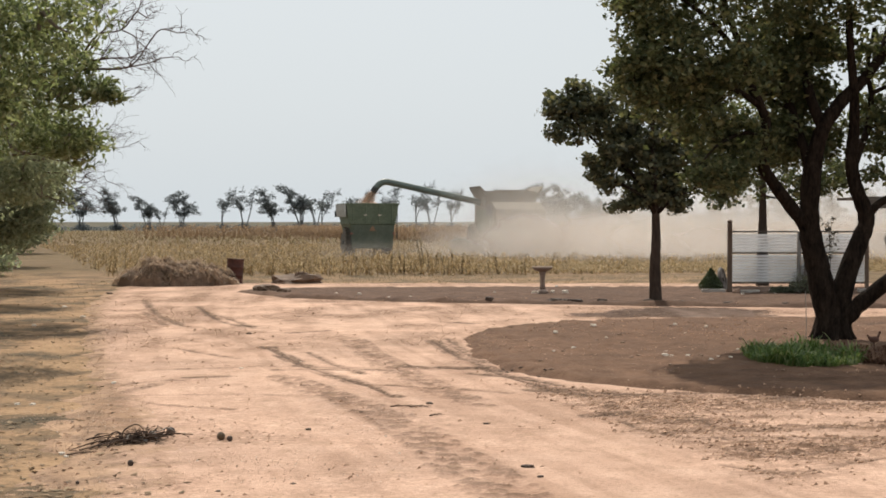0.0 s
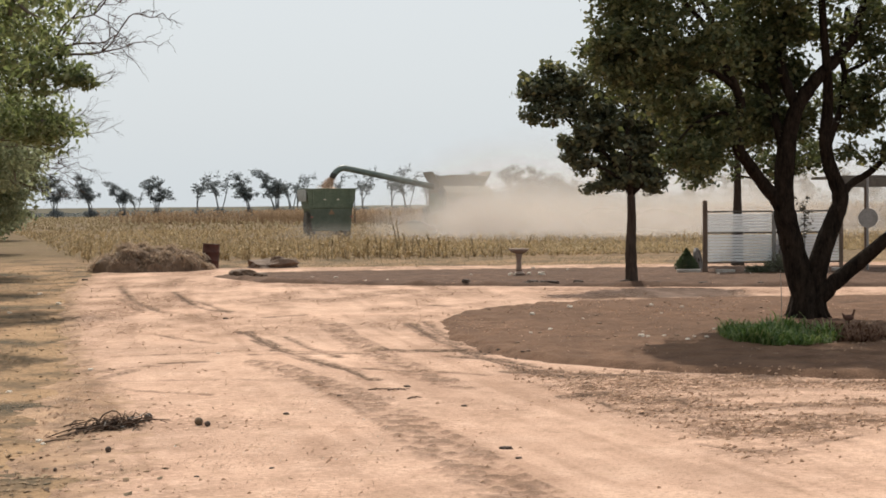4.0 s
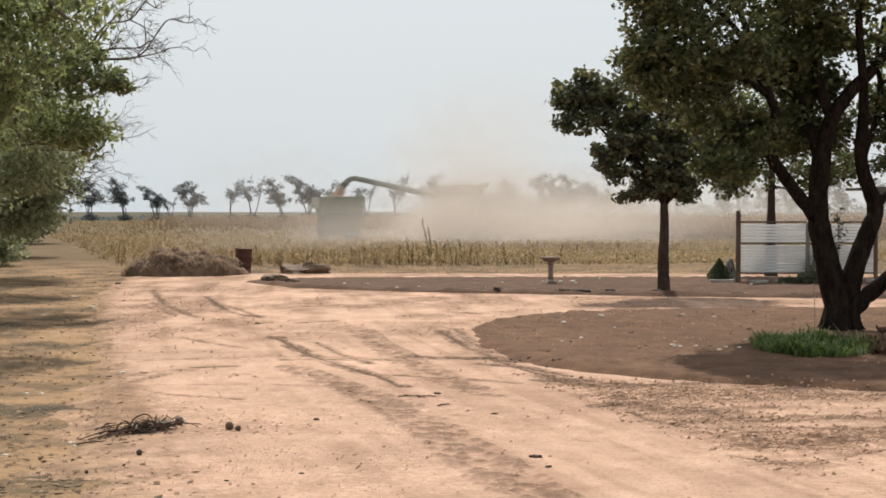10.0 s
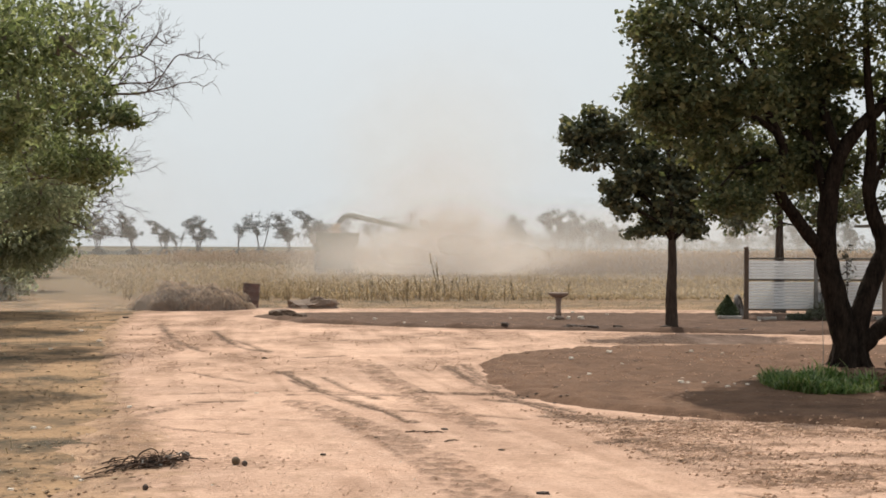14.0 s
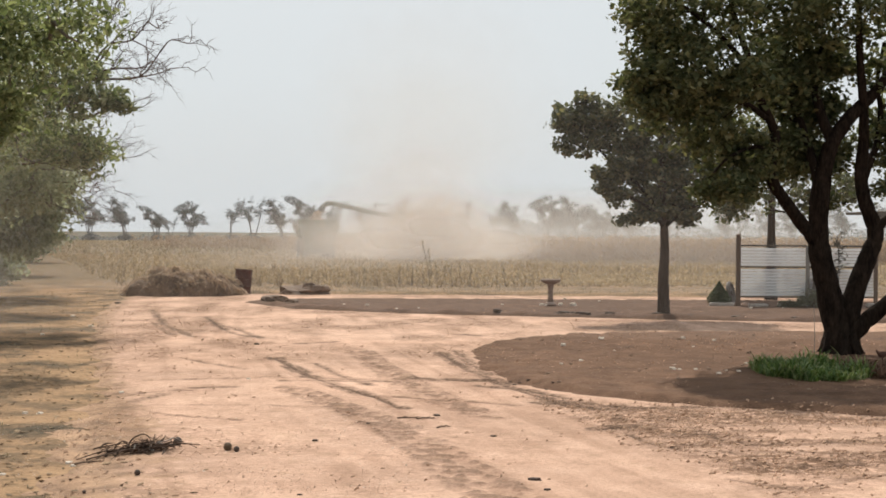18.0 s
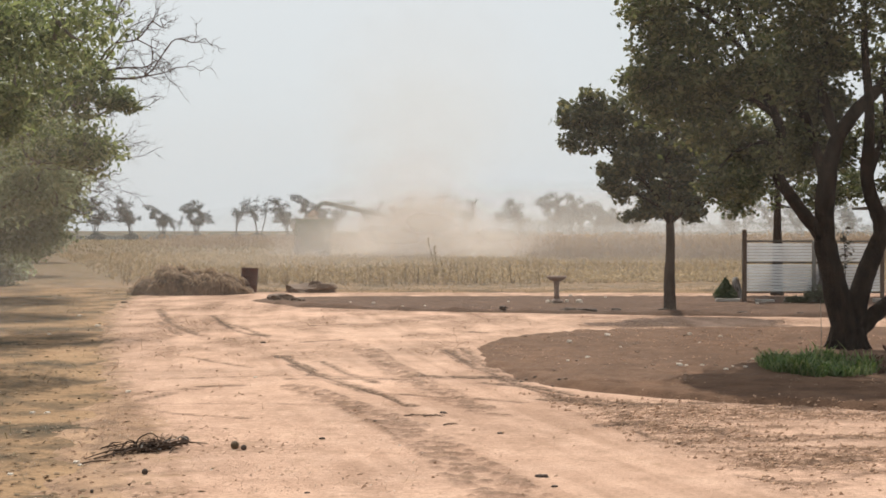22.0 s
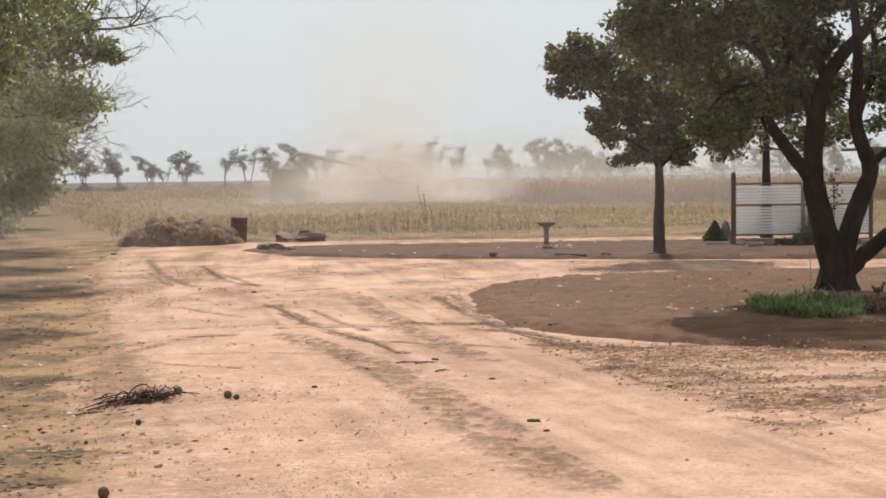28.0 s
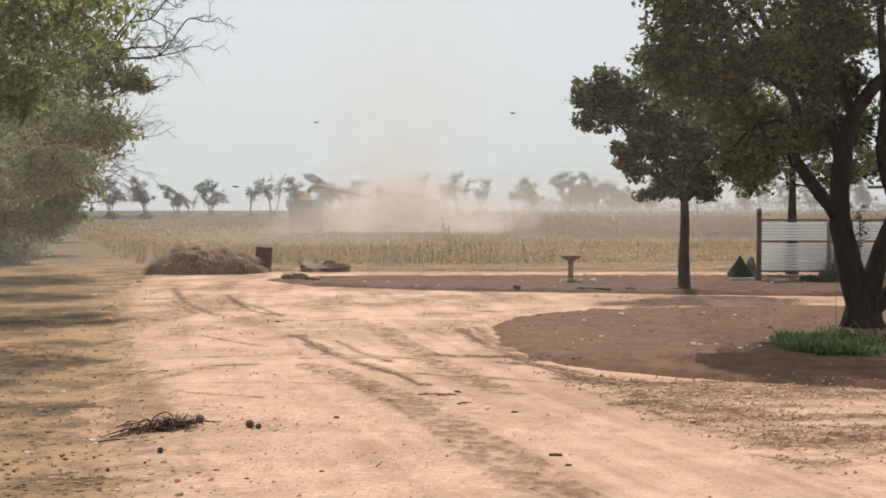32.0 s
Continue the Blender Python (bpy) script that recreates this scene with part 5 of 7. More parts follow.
def hay_heap():
    r = np.random.default_rng(91)
    cx, cy = -8.85, 46.6
    t = empty("hay_heap", pose(cx, cy, tz(cx, cy)), "heap of matted grey-brown hay and brush", "hay heap")
    lumps = [(r.uniform(-1.7, 1.7), r.uniform(-1.4, .8), r.uniform(.24, .52), r.uniform(.14, .34)) for _ in range(34)]

    def hz(u, v):
        g = np.clip(1 - (np.where(u < -.5, (u + .5) / 1.45, (u + .5) / 2.45)) ** 2 - (v / 1.5) ** 2, 0, 1)
        low = .6 * g ** .75
        top = low
        for p, q, w, k in lumps:
            dome = np.clip(1 - ((u - p) / w) ** 2 - ((v - q) / (w * .8)) ** 2, 0, 1) ** .6
            top = np.maximum(top, (low + k * dome) * (dome > 0) * (g > .02))
        return top + .14 * (rough_at(u + 50, v + 20, .22, 2, 71) - .5) * (g > .02)
    u = np.linspace(-2, 2, 110)
    v = np.linspace(-1.6, 1.6, 90)
    U, W = np.meshgrid(u, v)
    Z = hz(U, W) - .03
    ids = np.arange(U.size).reshape(U.shape)
    q = np.stack([ids[:-1, :-1], ids[:-1, 1:], ids[1:, 1:], ids[1:, :-1]], -1).reshape(-1, 4)
    fast_mesh("core", np.stack([U.ravel(), W.ravel(), Z.ravel()], 1), q, HAYCORE, t, False, "matted hay core")
    n = 9000
    x, y = r.uniform(-1.97, 1.97, n), r.uniform(-1.55, 1.3, n)
    z = hz(x, y)
    ok = (z > .02) & (rough_at(x + 31, y + 7, .5, 2, 47) + .1 * r.standard_normal(n) > .42)
    x, y, z = x[ok], y[ok], z[ok]
    m = len(x)
    a = 6.3 * rough_at(x + 9, y + 9, .8, 2, 44) * 2 + r.standard_normal(m) * .45
    ways = np.stack([np.cos(a), np.sin(a) * .6 - .2, r.uniform(-.35, .35, m)], 1)
    base = np.stack([x, y, z + .005], 1)
    fast_mesh("loose_hay", *blades(base, ways, r.uniform(.12, .45, m), r.uniform(.012, .035, m), r, r.uniform(.2, 1.3, m)[:, None]), HAY, t, False, "loose dry strands")
    return t


hay_heap()


def lump(name, x, y, sx, sy, h, mat, label, category, seed, group="", flat=0.6):
    """A heap of earth or a clod with a rough skin."""
    r = np.random.default_rng(seed)
    bm = bmesh.new()
    bmesh.ops.create_icosphere(bm, subdivisions=3, radius=1)
    off = Vector(r.uniform(-20, 20, 3))
    for v in bm.verts:
        k = 1 + .5 * (noise.noise(v.co * 1.6 + off)) + .22 * noise.noise(v.co * 4 + off)
        z = v.co.z * k
        z = z if z < flat else flat + (z - flat) * .3
        v.co = Vector((v.co.x * k * sx, v.co.y * k * sy, z * h / flat if z > 0 else z * h * .3))
    ob = part(name, bm, mat, None, "", False)
    ob.matrix_basis = pose(x, y, tz(x, y) - .02 * h, 0, 0, r.uniform(-20, 20))
    return tagged(ob, label, category, group)


lump("earth_mound", -4.95, 47.7, .95, .8, .6, MOUND, "low mound of brown crumbly earth", "mound", 101, "", 2.0)
lump("earth_clump", -4.75, 47.5, .22, .2, .34, MOUND, "dark clump of turf on the earth mound", "clump", 102)
lump("earth_mound", -5.2, 41.3, .32, .25, .14, MOUND, "small dark clump of turf at the bed's tip", "clump", 103)
lump("earth_mound", -4.65, 41.0, .2, .2, .09, MOUND, "small dark clump of turf at the bed's tip", "clump", 104)
r5 = np.random.default_rng(105)
for k in range(12):
    x = r5.uniform(-1, 10)
    lump("clod", x, 36.3 - .23 * x + r5.uniform(-.2, .5), r5.uniform(.05, .2), .09, r5.uniform(.03, .08), CLODS, "dark clod along the bed's edge", "clod", 110 + k, "clods on the bed's edge")


def bird_bath():
    x, y = 2.85, 40.2
    t = empty("bird_bath", pose(x, y, tz(x, y) - .01), "weathered concrete bird bath on a pedestal", "bird bath")
    part("base", lathe([(.17, 0), (.17, .04), (.12, .08), (.09, .1)], 20), STAINED, t, "", True)
    part("pedestal", lathe([(.09, .1), (.075, .2), (.07, .42), (.09, .56), (.11, .6)], 18), STAINED, t, "", True)
    part("bowl", lathe([(.09, .6), (.2, .64), (.285, .7), (.29, .75), (.26, .75), (.2, .69), (.05, .665)], 24), STAINED, t, "brown-stained bowl", True)
    return t


bird_bath()
for k, (x, y, s) in enumerate([(2.6, 40.3, .07), (3.15, 40.35, .06), (3.5, 40.1, .09), (2.72, 40.1, .05)]):
    lump("stone", x, y, s, s * .8, s * .8, STONE, "pale stone beside the bird bath", "stone", 140 + k, "stones at the bird bath")


def screen():
    """The white slatted screen: posts, rails and slats."""
    y0 = 40.95
    t = empty("screen_fence", pose(8.36, y0, tz(8.36, y0)), "white slatted screen in a brown wooden frame", "fence")
    xs = (0.0, 2.02, 4.0)
    for k, x in enumerate(xs):
        h = 2.04 if k == 0 else 1.81
        p = part("post", box((.13 if k == 0 else .1, .1, h), (x, 0, h / 2 - .03), .01), GREYPOST if k == 1 else POSTWOOD, t)
        if k == 0:
            part("post_cap", lathe([(.05, h - .03), (.075, h), (.07, h + .05), (.02, h + .08)], 12), POSTWOOD, p)
    for a, b in zip(xs, xs[1:]):
        for z in (.28, 1.15, 1.77):
            part("rail", box((b - a - .1, .06, .045), ((a + b) / 2, 0, z), .006), RAILWOOD, t)
        mesh = None
        for z in list(np.arange(.35, 1.1, .088)) + list(np.arange(1.22, 1.73, .088)):
            if mesh is None:
                s = part("slat", box((b - a - .13, .012, .076), (0, 0, 0), .003), SLAT, t)
                mesh = s.data
            else:
                s = new("slat", mesh)
                s.parent = t
            s.matrix_basis = pose((a + b) / 2, .01, float(z), 12)
    return t


screen()


def wheel_hoop(x, y, rad, turn, label):
    """An old rounded hoop leaning against the screen."""
    t = empty("old_wheel", pose(x, y, tz(x, y), -10, 0, turn), label, "wheel", "old wheels at the screen")
    bm = bmesh.new()
    sides, ring = 28, 8
    for i in range(sides):
        a = 2 * math.pi * i / sides
        for j in range(ring):
            b = 2 * math.pi * j / ring
            q = rad - .06 + .06 * math.cos(b)
            bm.verts.new((q * math.cos(a), .06 * math.sin(b), rad + q * math.sin(a)))
    bm.verts.ensure_lookup_table()
    for i in range(sides):
        for j in range(ring):
            bm.faces.new([bm.verts[p] for p in (i * ring + j, i * ring + (j + 1) % ring, ((i + 1) % sides) * ring + (j + 1) % ring, ((i + 1) % sides) * ring + j)])
    bmesh.ops.recalc_face_normals(bm, faces=bm.faces[:])
    part("tyre", bm, WHEELGREY, t, "weathered grey rim", True)
    part("disc", rod((0, -.02, rad), (0, .02, rad), rad - .08, None, 24, .006), WHEELGREY, t)
    part("hub", rod((0, -.06, rad), (0, .05, rad), .07, .05, 12), WHEELGREY, t)
    return t


wheel_hoop(10.46, 40.9, .42, -55, "weathered grey wheel leaning on the screen's middle post")
wheel_hoop(8.3, 41.4, .36, 65, "weathered grey wheel behind the screen's end post")


def cone_shrub():
    r = np.random.default_rng(151)
    x, y = 7.84, 41.1
    t = empty("shrub", pose(x, y, tz(x, y)), "small pointed dark green evergreen shrub", "shrub")
    fast_mesh("stem", *limb([(0, 0, -.05), (0, 0, .2), (0, 0, .5)], .03, .01, r, 6, 3), BARK, t, True)
    n = 5200
    z = r.random(n) ** .8
    w = np.where(z < .25, .8 + .8 * z, 1.0 - (z - .25) * 1.32) * .37
    a, q = r.uniform(0, 6.3, n), r.random(n) ** .4
    P = np.stack([w * q * np.cos(a), w * q * np.sin(a), .03 + z * .64], 1)
    fast_mesh("foliage", *leaf_arrays(P, .06, r, -.4, .4), SHRUB, t)
    return t


cone_shrub()
for k, (x0, x1) in enumerate([(7.6, 8.3), (8.75, 9.3), (9.6, 10.45), (11.0, 11.9), (12.2, 13.0)]):
    b = part("edging_stone", box((x1 - x0, .16, .1), (0, 0, 0), .02), CONCRETE)
    b.matrix_basis = pose((x0 + x1) * .4935, 40.75, tz((x0 + x1) * .4935, 40.75) + .03, 0, 0, k % 3 - 1)
    tagged(b, "pale concrete edging stone below the screen", "edging", "edging stones")


def sapling(x, y, h, seed, label):
    r = np.random.default_rng(seed)
    t = empty("sapling", pose(x, y, tz(x, y)), label, "sapling")
    pieces = [limb([(0, 0, -.05), (.04, 0, h * .5), (-.02, 0, h)], .018, .006, r, 6, 4)]
    pts = []
    for k in range(9):
        z = h * (.38 + .07 * k)
        e = np.array([r.uniform(-.25, .3), r.uniform(-.2, .2), z + .18])
        pieces.append(limb([(0, 0, z), e * [.6, .6, 1], e], .008, .004, r, 5, 3))
        pts.append(e + r.standard_normal((9, 3)) * .06)
    pts.append(np.stack([r.standard_normal(26) * .05, r.standard_normal(26) * .05, r.uniform(h * .6, h * 1.03, 26)], 1))
    fast_mesh("stem", *gather(pieces), BARK, t, True)
    fast_mesh("foliage", *leaf_arrays(np.concatenate(pts), .12, r), SAPLEAF, t)
    return t


sapling(11.1, 40.4, 2.1, 161, "thin leafy sapling before the white screen")
sapling(10.6, 40.5, 1.3, 162, "spindly weed beside the screen")


def low_bush(x, y, w, h, seed, label):
    """A rounded low shrub of fine dusty leaves on several thin stems."""
    r = np.random.default_rng(seed)
    t = empty("shrub", pose(x, y, tz(x, y)), label, "shrub")
    for k in range(5):
        a = 1.26 * k
        fast_mesh("stem", *limb([(0, 0, -.03), (.3 * w * math.cos(a), .3 * w * math.sin(a), h * .4), (.7 * w * math.cos(a), .5 * w * math.sin(a), h * .8)], .014, .005, r, 5, 3), TWIG, t, True)
    blobs = [(0, 0, h * .45, w, w * .7, h * .45, 46, 14, .05), (-w * .55, 0, h * .3, w * .5, w * .5, h * .3, 20, 14, .05), (w * .5, -.05, h * .35, w * .5, w * .5, h * .35, 22, 14, .05)]
    fast_mesh("foliage", *leaf_arrays(clumped(r, blobs), .06, r, .1, .5), BUSHLEAF, t)
    return t


low_bush(10.35, 40.3, .42, .62, 163, "low dusty grey-green shrub at the screen's middle post")
low_bush(9.75, 40.5, .3, .2, 164, "low creeping grey-green plant below the screen")


def pole_sign():
    """A round metal disc on a pole under a roof edge."""
    x, y = 13.25, 41.3
    t = empty("pole_sign", pose(x, y, tz(x, y)), "round grey disc on a thin metal pole", "sign")
    part("pole", rod((0, 0, -.05), (0, 0, 2.75), .035, None, 12), GREYPAINT, t)
    part("disc", rod((0, -.055, 1.52), (0, -.038, 1.52), .29, None, 32, .004), DISCGREY, t, "dull grey-brown disc")
    return t


pole_sign()


def shelter():
    """The end of a low open shelter: fascia, roof and posts."""
    t = empty("shelter", pose(12.55, 41.5, tz(12.55, 41.5)), "open garden shelter with a brown fascia board", "shelter")
    part("fascia", box((3.2, .06, .27), (1.6, .1, 2.56), .01), BROWNROOF, t)
    part("roof", box((3.4, 3.2, .08), (1.7, 1.7, 2.74), .01), BROWNROOF, t)
    for px, py in ((3.1, .3), (3.1, 3.1), (1.7, 3.1)):
        part("post", box((.09, .09, 2.74), (px, py, 1.33), .008), POSTWOOD, t)
    return t


shelter()


def thin_stake():
    """A thin pale cane stuck in the bed before the tree."""
    r = np.random.default_rng(175)
    x, y = 6.1, 23.6
    t = empty("cane", pose(x, y, tz(x, y)), "thin pale cane standing against the tree's foot", "cane")
    fast_mesh("stem", *limb([(0, 0, -.05), (.01, 0, .3), (-.01, 0, .85)], .007, .005, r, 6, 4), BONE, t, True)
    return t


thin_stake()


def iron_bird():
    """A rusty garden ornament of a standing fowl, as one plain mesh."""
    x, y = 6.73, 21.9
    body = bmesh.new()
    bmesh.ops.create_uvsphere(body, u_segments=12, v_segments=8, radius=1, matrix=Matrix.Translation((0, 0, .3)) @ Matrix.Diagonal((.15, .07, .085, 1)))
    neck = rod((.1, 0, .34), (.16, 0, .47), .04, .025, 8)
    head = bmesh.new()
    bmesh.ops.create_uvsphere(head, u_segments=8, v_segments=6, radius=.035, matrix=Matrix.Translation((.165, 0, .49)))
    tail = rod((-.12, 0, .33), (-.2, 0, .43), .05, .015, 6)
    ob = part("garden_ornament", joined(body, neck, head, tail, rod((.03, .03, 0), (.03, .03, .25), .01), rod((-.02, -.03, 0), (-.02, -.03, .25), .01)), IRON)
    ob.matrix_basis = pose(x, y, tz(x, y), 0, 0, 10)
    ob.scale = (.58, .58, .58)
    return tagged(ob, "rusty iron garden ornament shaped like a fowl", "ornament")


iron_bird()


def stick_pile():
    r = np.random.default_rng(171)
    cx, cy = -2.92, 13.36
    t = empty("stick_pile", pose(cx, cy, tz(cx, cy), 0, 0, 38), "tangled bundle of dead dark sticks on the drive", "stick pile")
    for k in range(58):
        L = r.uniform(.14, .42) * (1.5 if k % 9 == 0 else 1)
        a = r.normal(.1, .42)
        o = np.array([r.normal(.02, .16), r.normal(0, .045), .012 + .06 * r.random() ** 2])
        d = np.array([math.cos(a), math.sin(a), 0]) * L / 2
        arch = r.uniform(.005, .04)
        z1, z2 = r.uniform(-.01, .03, 2)
        pts = [o - d + [0, 0, z1 - .008], o - d * .3 + [0, r.normal(0, .035), arch * .8], o + d * .4 + [0, r.normal(0, .04), arch], o + d + [0, 0, z2 - .008]]
        fast_mesh("stick", *limb(pts, r.uniform(.005, .011), .003, r, 6, 4), TWIG if k % 8 else BONE, t, True)
    # two hoops of bent twig that stand out of the tangle, and thin tails at both ends
    for pts in ([(-.16, .02, .02), (-.12, .02, .12), (-.02, 0, .17), (.06, 0, .13), (.08, -.01, .02)], [(-.3, .03, .01), (-.26, .03, .09), (-.18, .02, .11), (-.13, 0, .03)],
                [(.2, 0, .03), (.36, .03, .05), (.5, .02, .03), (.62, .05, .01)], [(.15, .02, .05), (.33, .06, .06), (.48, .08, .02)], [(-.2, 0, .03), (-.42, -.04, .05), (-.6, -.05, .02), (-.72, -.1, .005)], [(-.15, -.03, .03), (-.36, -.08, .03), (-.55, -.12, .01)]):
        fast_mesh("stick", *limb(pts, .009, .004, r, 6, 5), TWIG, t, True)
    for k in range(80):
        o = np.array([r.normal(.04, .12), r.normal(0, .05), .02 + .07 * r.random()])
        e = o + np.array([r.normal(0, .08), r.normal(0, .06), r.uniform(0, .07)])
        fast_mesh("stick", *limb([o, (o + e) / 2 + r.standard_normal(3) * .015, e], .004, .002, r, 5, 3), TWIG, t, True)
    for k in range(3):
        pts = [(-.62 + .1 * k, -.1, 0), (-.36, -.03 + .03 * k, .02), (-.05, 0, .05)]
        fast_mesh("stick", *limb(pts, .007, .004, r, 6, 4), TWIG, t, True)
    return t


stick_pile()


def husk_ball(x, y, rad, mat, label, seed):
    r = np.random.default_rng(seed)
    bm = bmesh.new()
    bmesh.ops.create_icosphere(bm, subdivisions=3, radius=rad)
    off = Vector(r.uniform(-9, 9, 3))
    for v in bm.verts:
        v.co *= 1 + .06 * noise.noise(v.co / rad * 1.2 + off) + .05 * noise.noise(v.co / rad * 4 + off)
    ob = part("fallen_nut", bm, mat, None, "", True)
    ob.matrix_basis = pose(x, y, tz(x, y) + rad * .85, *r.uniform(0, 90, 3))
    return tagged(ob, label, "nut", "fallen nuts")


husk_ball(-2.14, 13.5, .041, HUSK, "large olive-green husked nut on the drive", 181)
husk_ball(-2.04, 13.4, .028, CLODS, "small black fallen nut on the drive", 182)
husk_ball(-2.68, 13.8, .042, CLODS, "dark brown fallen nut beside the sticks", 183)
husk_ball(-2.69, 12.06, .027, CLODS, "small black fallen nut on the drive", 184)
husk_ball(-2.32, 9.3, .04, HUSK, "green-brown husked nut on the drive", 185)
husk_ball(-2.95, 11.3, .015, CLODS, "small black fallen nut on the drive", 187)
lump("bark_piece", .73, 12.0, .055, .03, .02, CLODS, "flat dark piece of bark on the drive", "bark", 191)
for k, (x, y, s) in enumerate([(-1.36, 14.15, .035), (.98, 19.8, .025), (1.1, 19.75, .03), (.86, 20.0, .02), (1.4, 19.2, .025), (-.15, 16.2, .04), (.45, 14.6, .03), (1.3, 19.0, .025), (.9, 19.6, .03), (-1.75, 10.9, .02), (-1.2, 11.2, .02), (-9.6, 40.4, .08), (.8, 11.5, .03), (-.9, 15.4, .02), (-3.6, 26, .05)]):
    lump("clod", x, y, s, s * .6, s * .45, CLODS, "small dark clod on the drive", "clod", 200 + k, "clods on the drive")


def fallen_twig(x, y, length, turn, seed):
    r = np.random.default_rng(seed)
    t = empty("fallen_twig", pose(x, y, tz(x, y), 0, 0, turn), "dark broken twig lying on the drive", "twig", "twigs on the drive")
    pts = [(-length / 2, 0, .004), (-length * .15, r.normal(0, .02), .014), (length * .2, r.normal(0, .02), .012), (length / 2, 0, .004)]
    fast_mesh("stem", *limb(pts, .008, .003, r, 6, 4), TWIG, t, True)
    for f in (-.3, 0, .25):
        fast_mesh("side_twig", *limb([(length * f, 0, .01), (length * f + .04, r.normal(0, .03), .02), (length * f + .09, r.normal(0, .06), .008)], .005, .002, r, 5, 3), TWIG, t, True)
    return t


fallen_twig(-.47, 15.95, .26, -4, 261)
fallen_twig(-.27, 15.9, .22, 4, 262)
fallen_twig(-.1, 15.2, .1, 20, 263)
fallen_twig(-3.3, 12.8, .3, 30, 264)
for k, (x, y, s) in enumerate([(-4.27, 18.2, .035), (-2.88, 20.0, .03), (-4.95, 16.3, .035), (-4.77, 16.3, .035), (-3.5, 12.85, .03), (-3.42, 12.7, .025), (-9.3, 34.5, .06), (-8.0, 31.2, .06), (-3.9, 12.2, .03), (-8.3, 28.5, .05)]):
    lump("stone", x, y, s, s * .7, s * .5, STONE, "small pale stone at the drive's edge", "stone", 270 + k, "stones by the drive")


def scatter_stones():
    """Pale stones in the beds, each its own thing, and finer bits as one stuff."""
    r = np.random.default_rng(221)
    spots = [(3.4, 21.5, .11), (3.5, 21.45, .06), (2.05, 25.6, .1), (2.1, 22.6, .08), (3.55, 22.3, .05), (2.9, 24.9, .05), (3.75, 21.5, .07), (2.95, 27.6, .11), (4.0, 20.9, .08), (4.35, 21.2, .06), (4.2, 21.4, .05), (4.6, 27.8, .09), (4.75, 22.6, .05), (4.45, 25.8, .05),
             (5.1, 27.2, .08), (1.75, 22.2, .05), (5.0, 21.6, .06), (5.3, 23.1, .05), (-1.5, 38.5, .1), (-2.4, 40.2, .12), (-3.1, 40.8, .08), (-.9, 39.2, .07), (3.6, 44.5, .1), (1.5, 41, .07), (4.6, 43.6, .08), (8.6, 40.3, .09), (9.6, 40.6, .08)]
    for k, (x, y, s) in enumerate(spots):
        lump("stone", x * .984, y * .984, s * .5, s * .33, s * .3, STONE, "pale flat stone lying on the brown soil", "stone", 230 + k, "stones in the beds")
    for k in range(70):
        x, y = r.uniform(.9, 7.5), r.uniform(18.6, 28.6)
        s = r.uniform(.012, .032)
        if inside(np.array([x]), np.array([y]), NEAR_BED)[0] > .15:
            lump("clod", x, y, s * 1.3, s, s * .7, BEDCLOD, "crumbly brown clod on the bare bed", "clod", 400 + k, "clods in the bed")
    V, n = [], 2600
    x, y = r.uniform(-8, 9, n), r.uniform(9.8, 34, n)
    more = r.random((11000, 2)) ** [1, 1.5] * [4.4, 7] + [-4.7, 9.1]
    more = more[rough_at(more[:, 0], more[:, 1], .9, 3, 66) + .1 * r.standard_normal(len(more)) > .47]
    x, y = np.concatenate([x, more[:, 0]]), np.concatenate([y, more[:, 1]])
    keep = np.abs(x) < .34 * y
    P = np.stack([x, y], 1)[keep]
    z = top_z(P[:, 0], P[:, 1])
    m = len(P)
    s = (.004 + .01 * r.random(m) ** 2.5) * (1 + (r.random(m) < .03))
    a = np.array([[1, 0, -.3], [-.5, .87, -.3], [-.5, -.87, -.3], [0.1, 0, .7]])
    c = np.stack([P[:, 0], P[:, 1], z], 1)
    V = (c[:, None] + a[None] * s[:, None, None] * r.uniform(.6, 1.3, (m, 4, 3))).reshape(-1, 3)
    k4 = np.arange(m)[:, None] * 4
    F = np.concatenate([k4 + np.array([f]) for f in ((0, 1, 3), (1, 2, 3), (2, 0, 3), (0, 2, 1))])
    tagged(fast_mesh("gravel", V, F, GRIT), "dark and pale grit and small clods strewn over the drive", "gravel", kind="stuff")


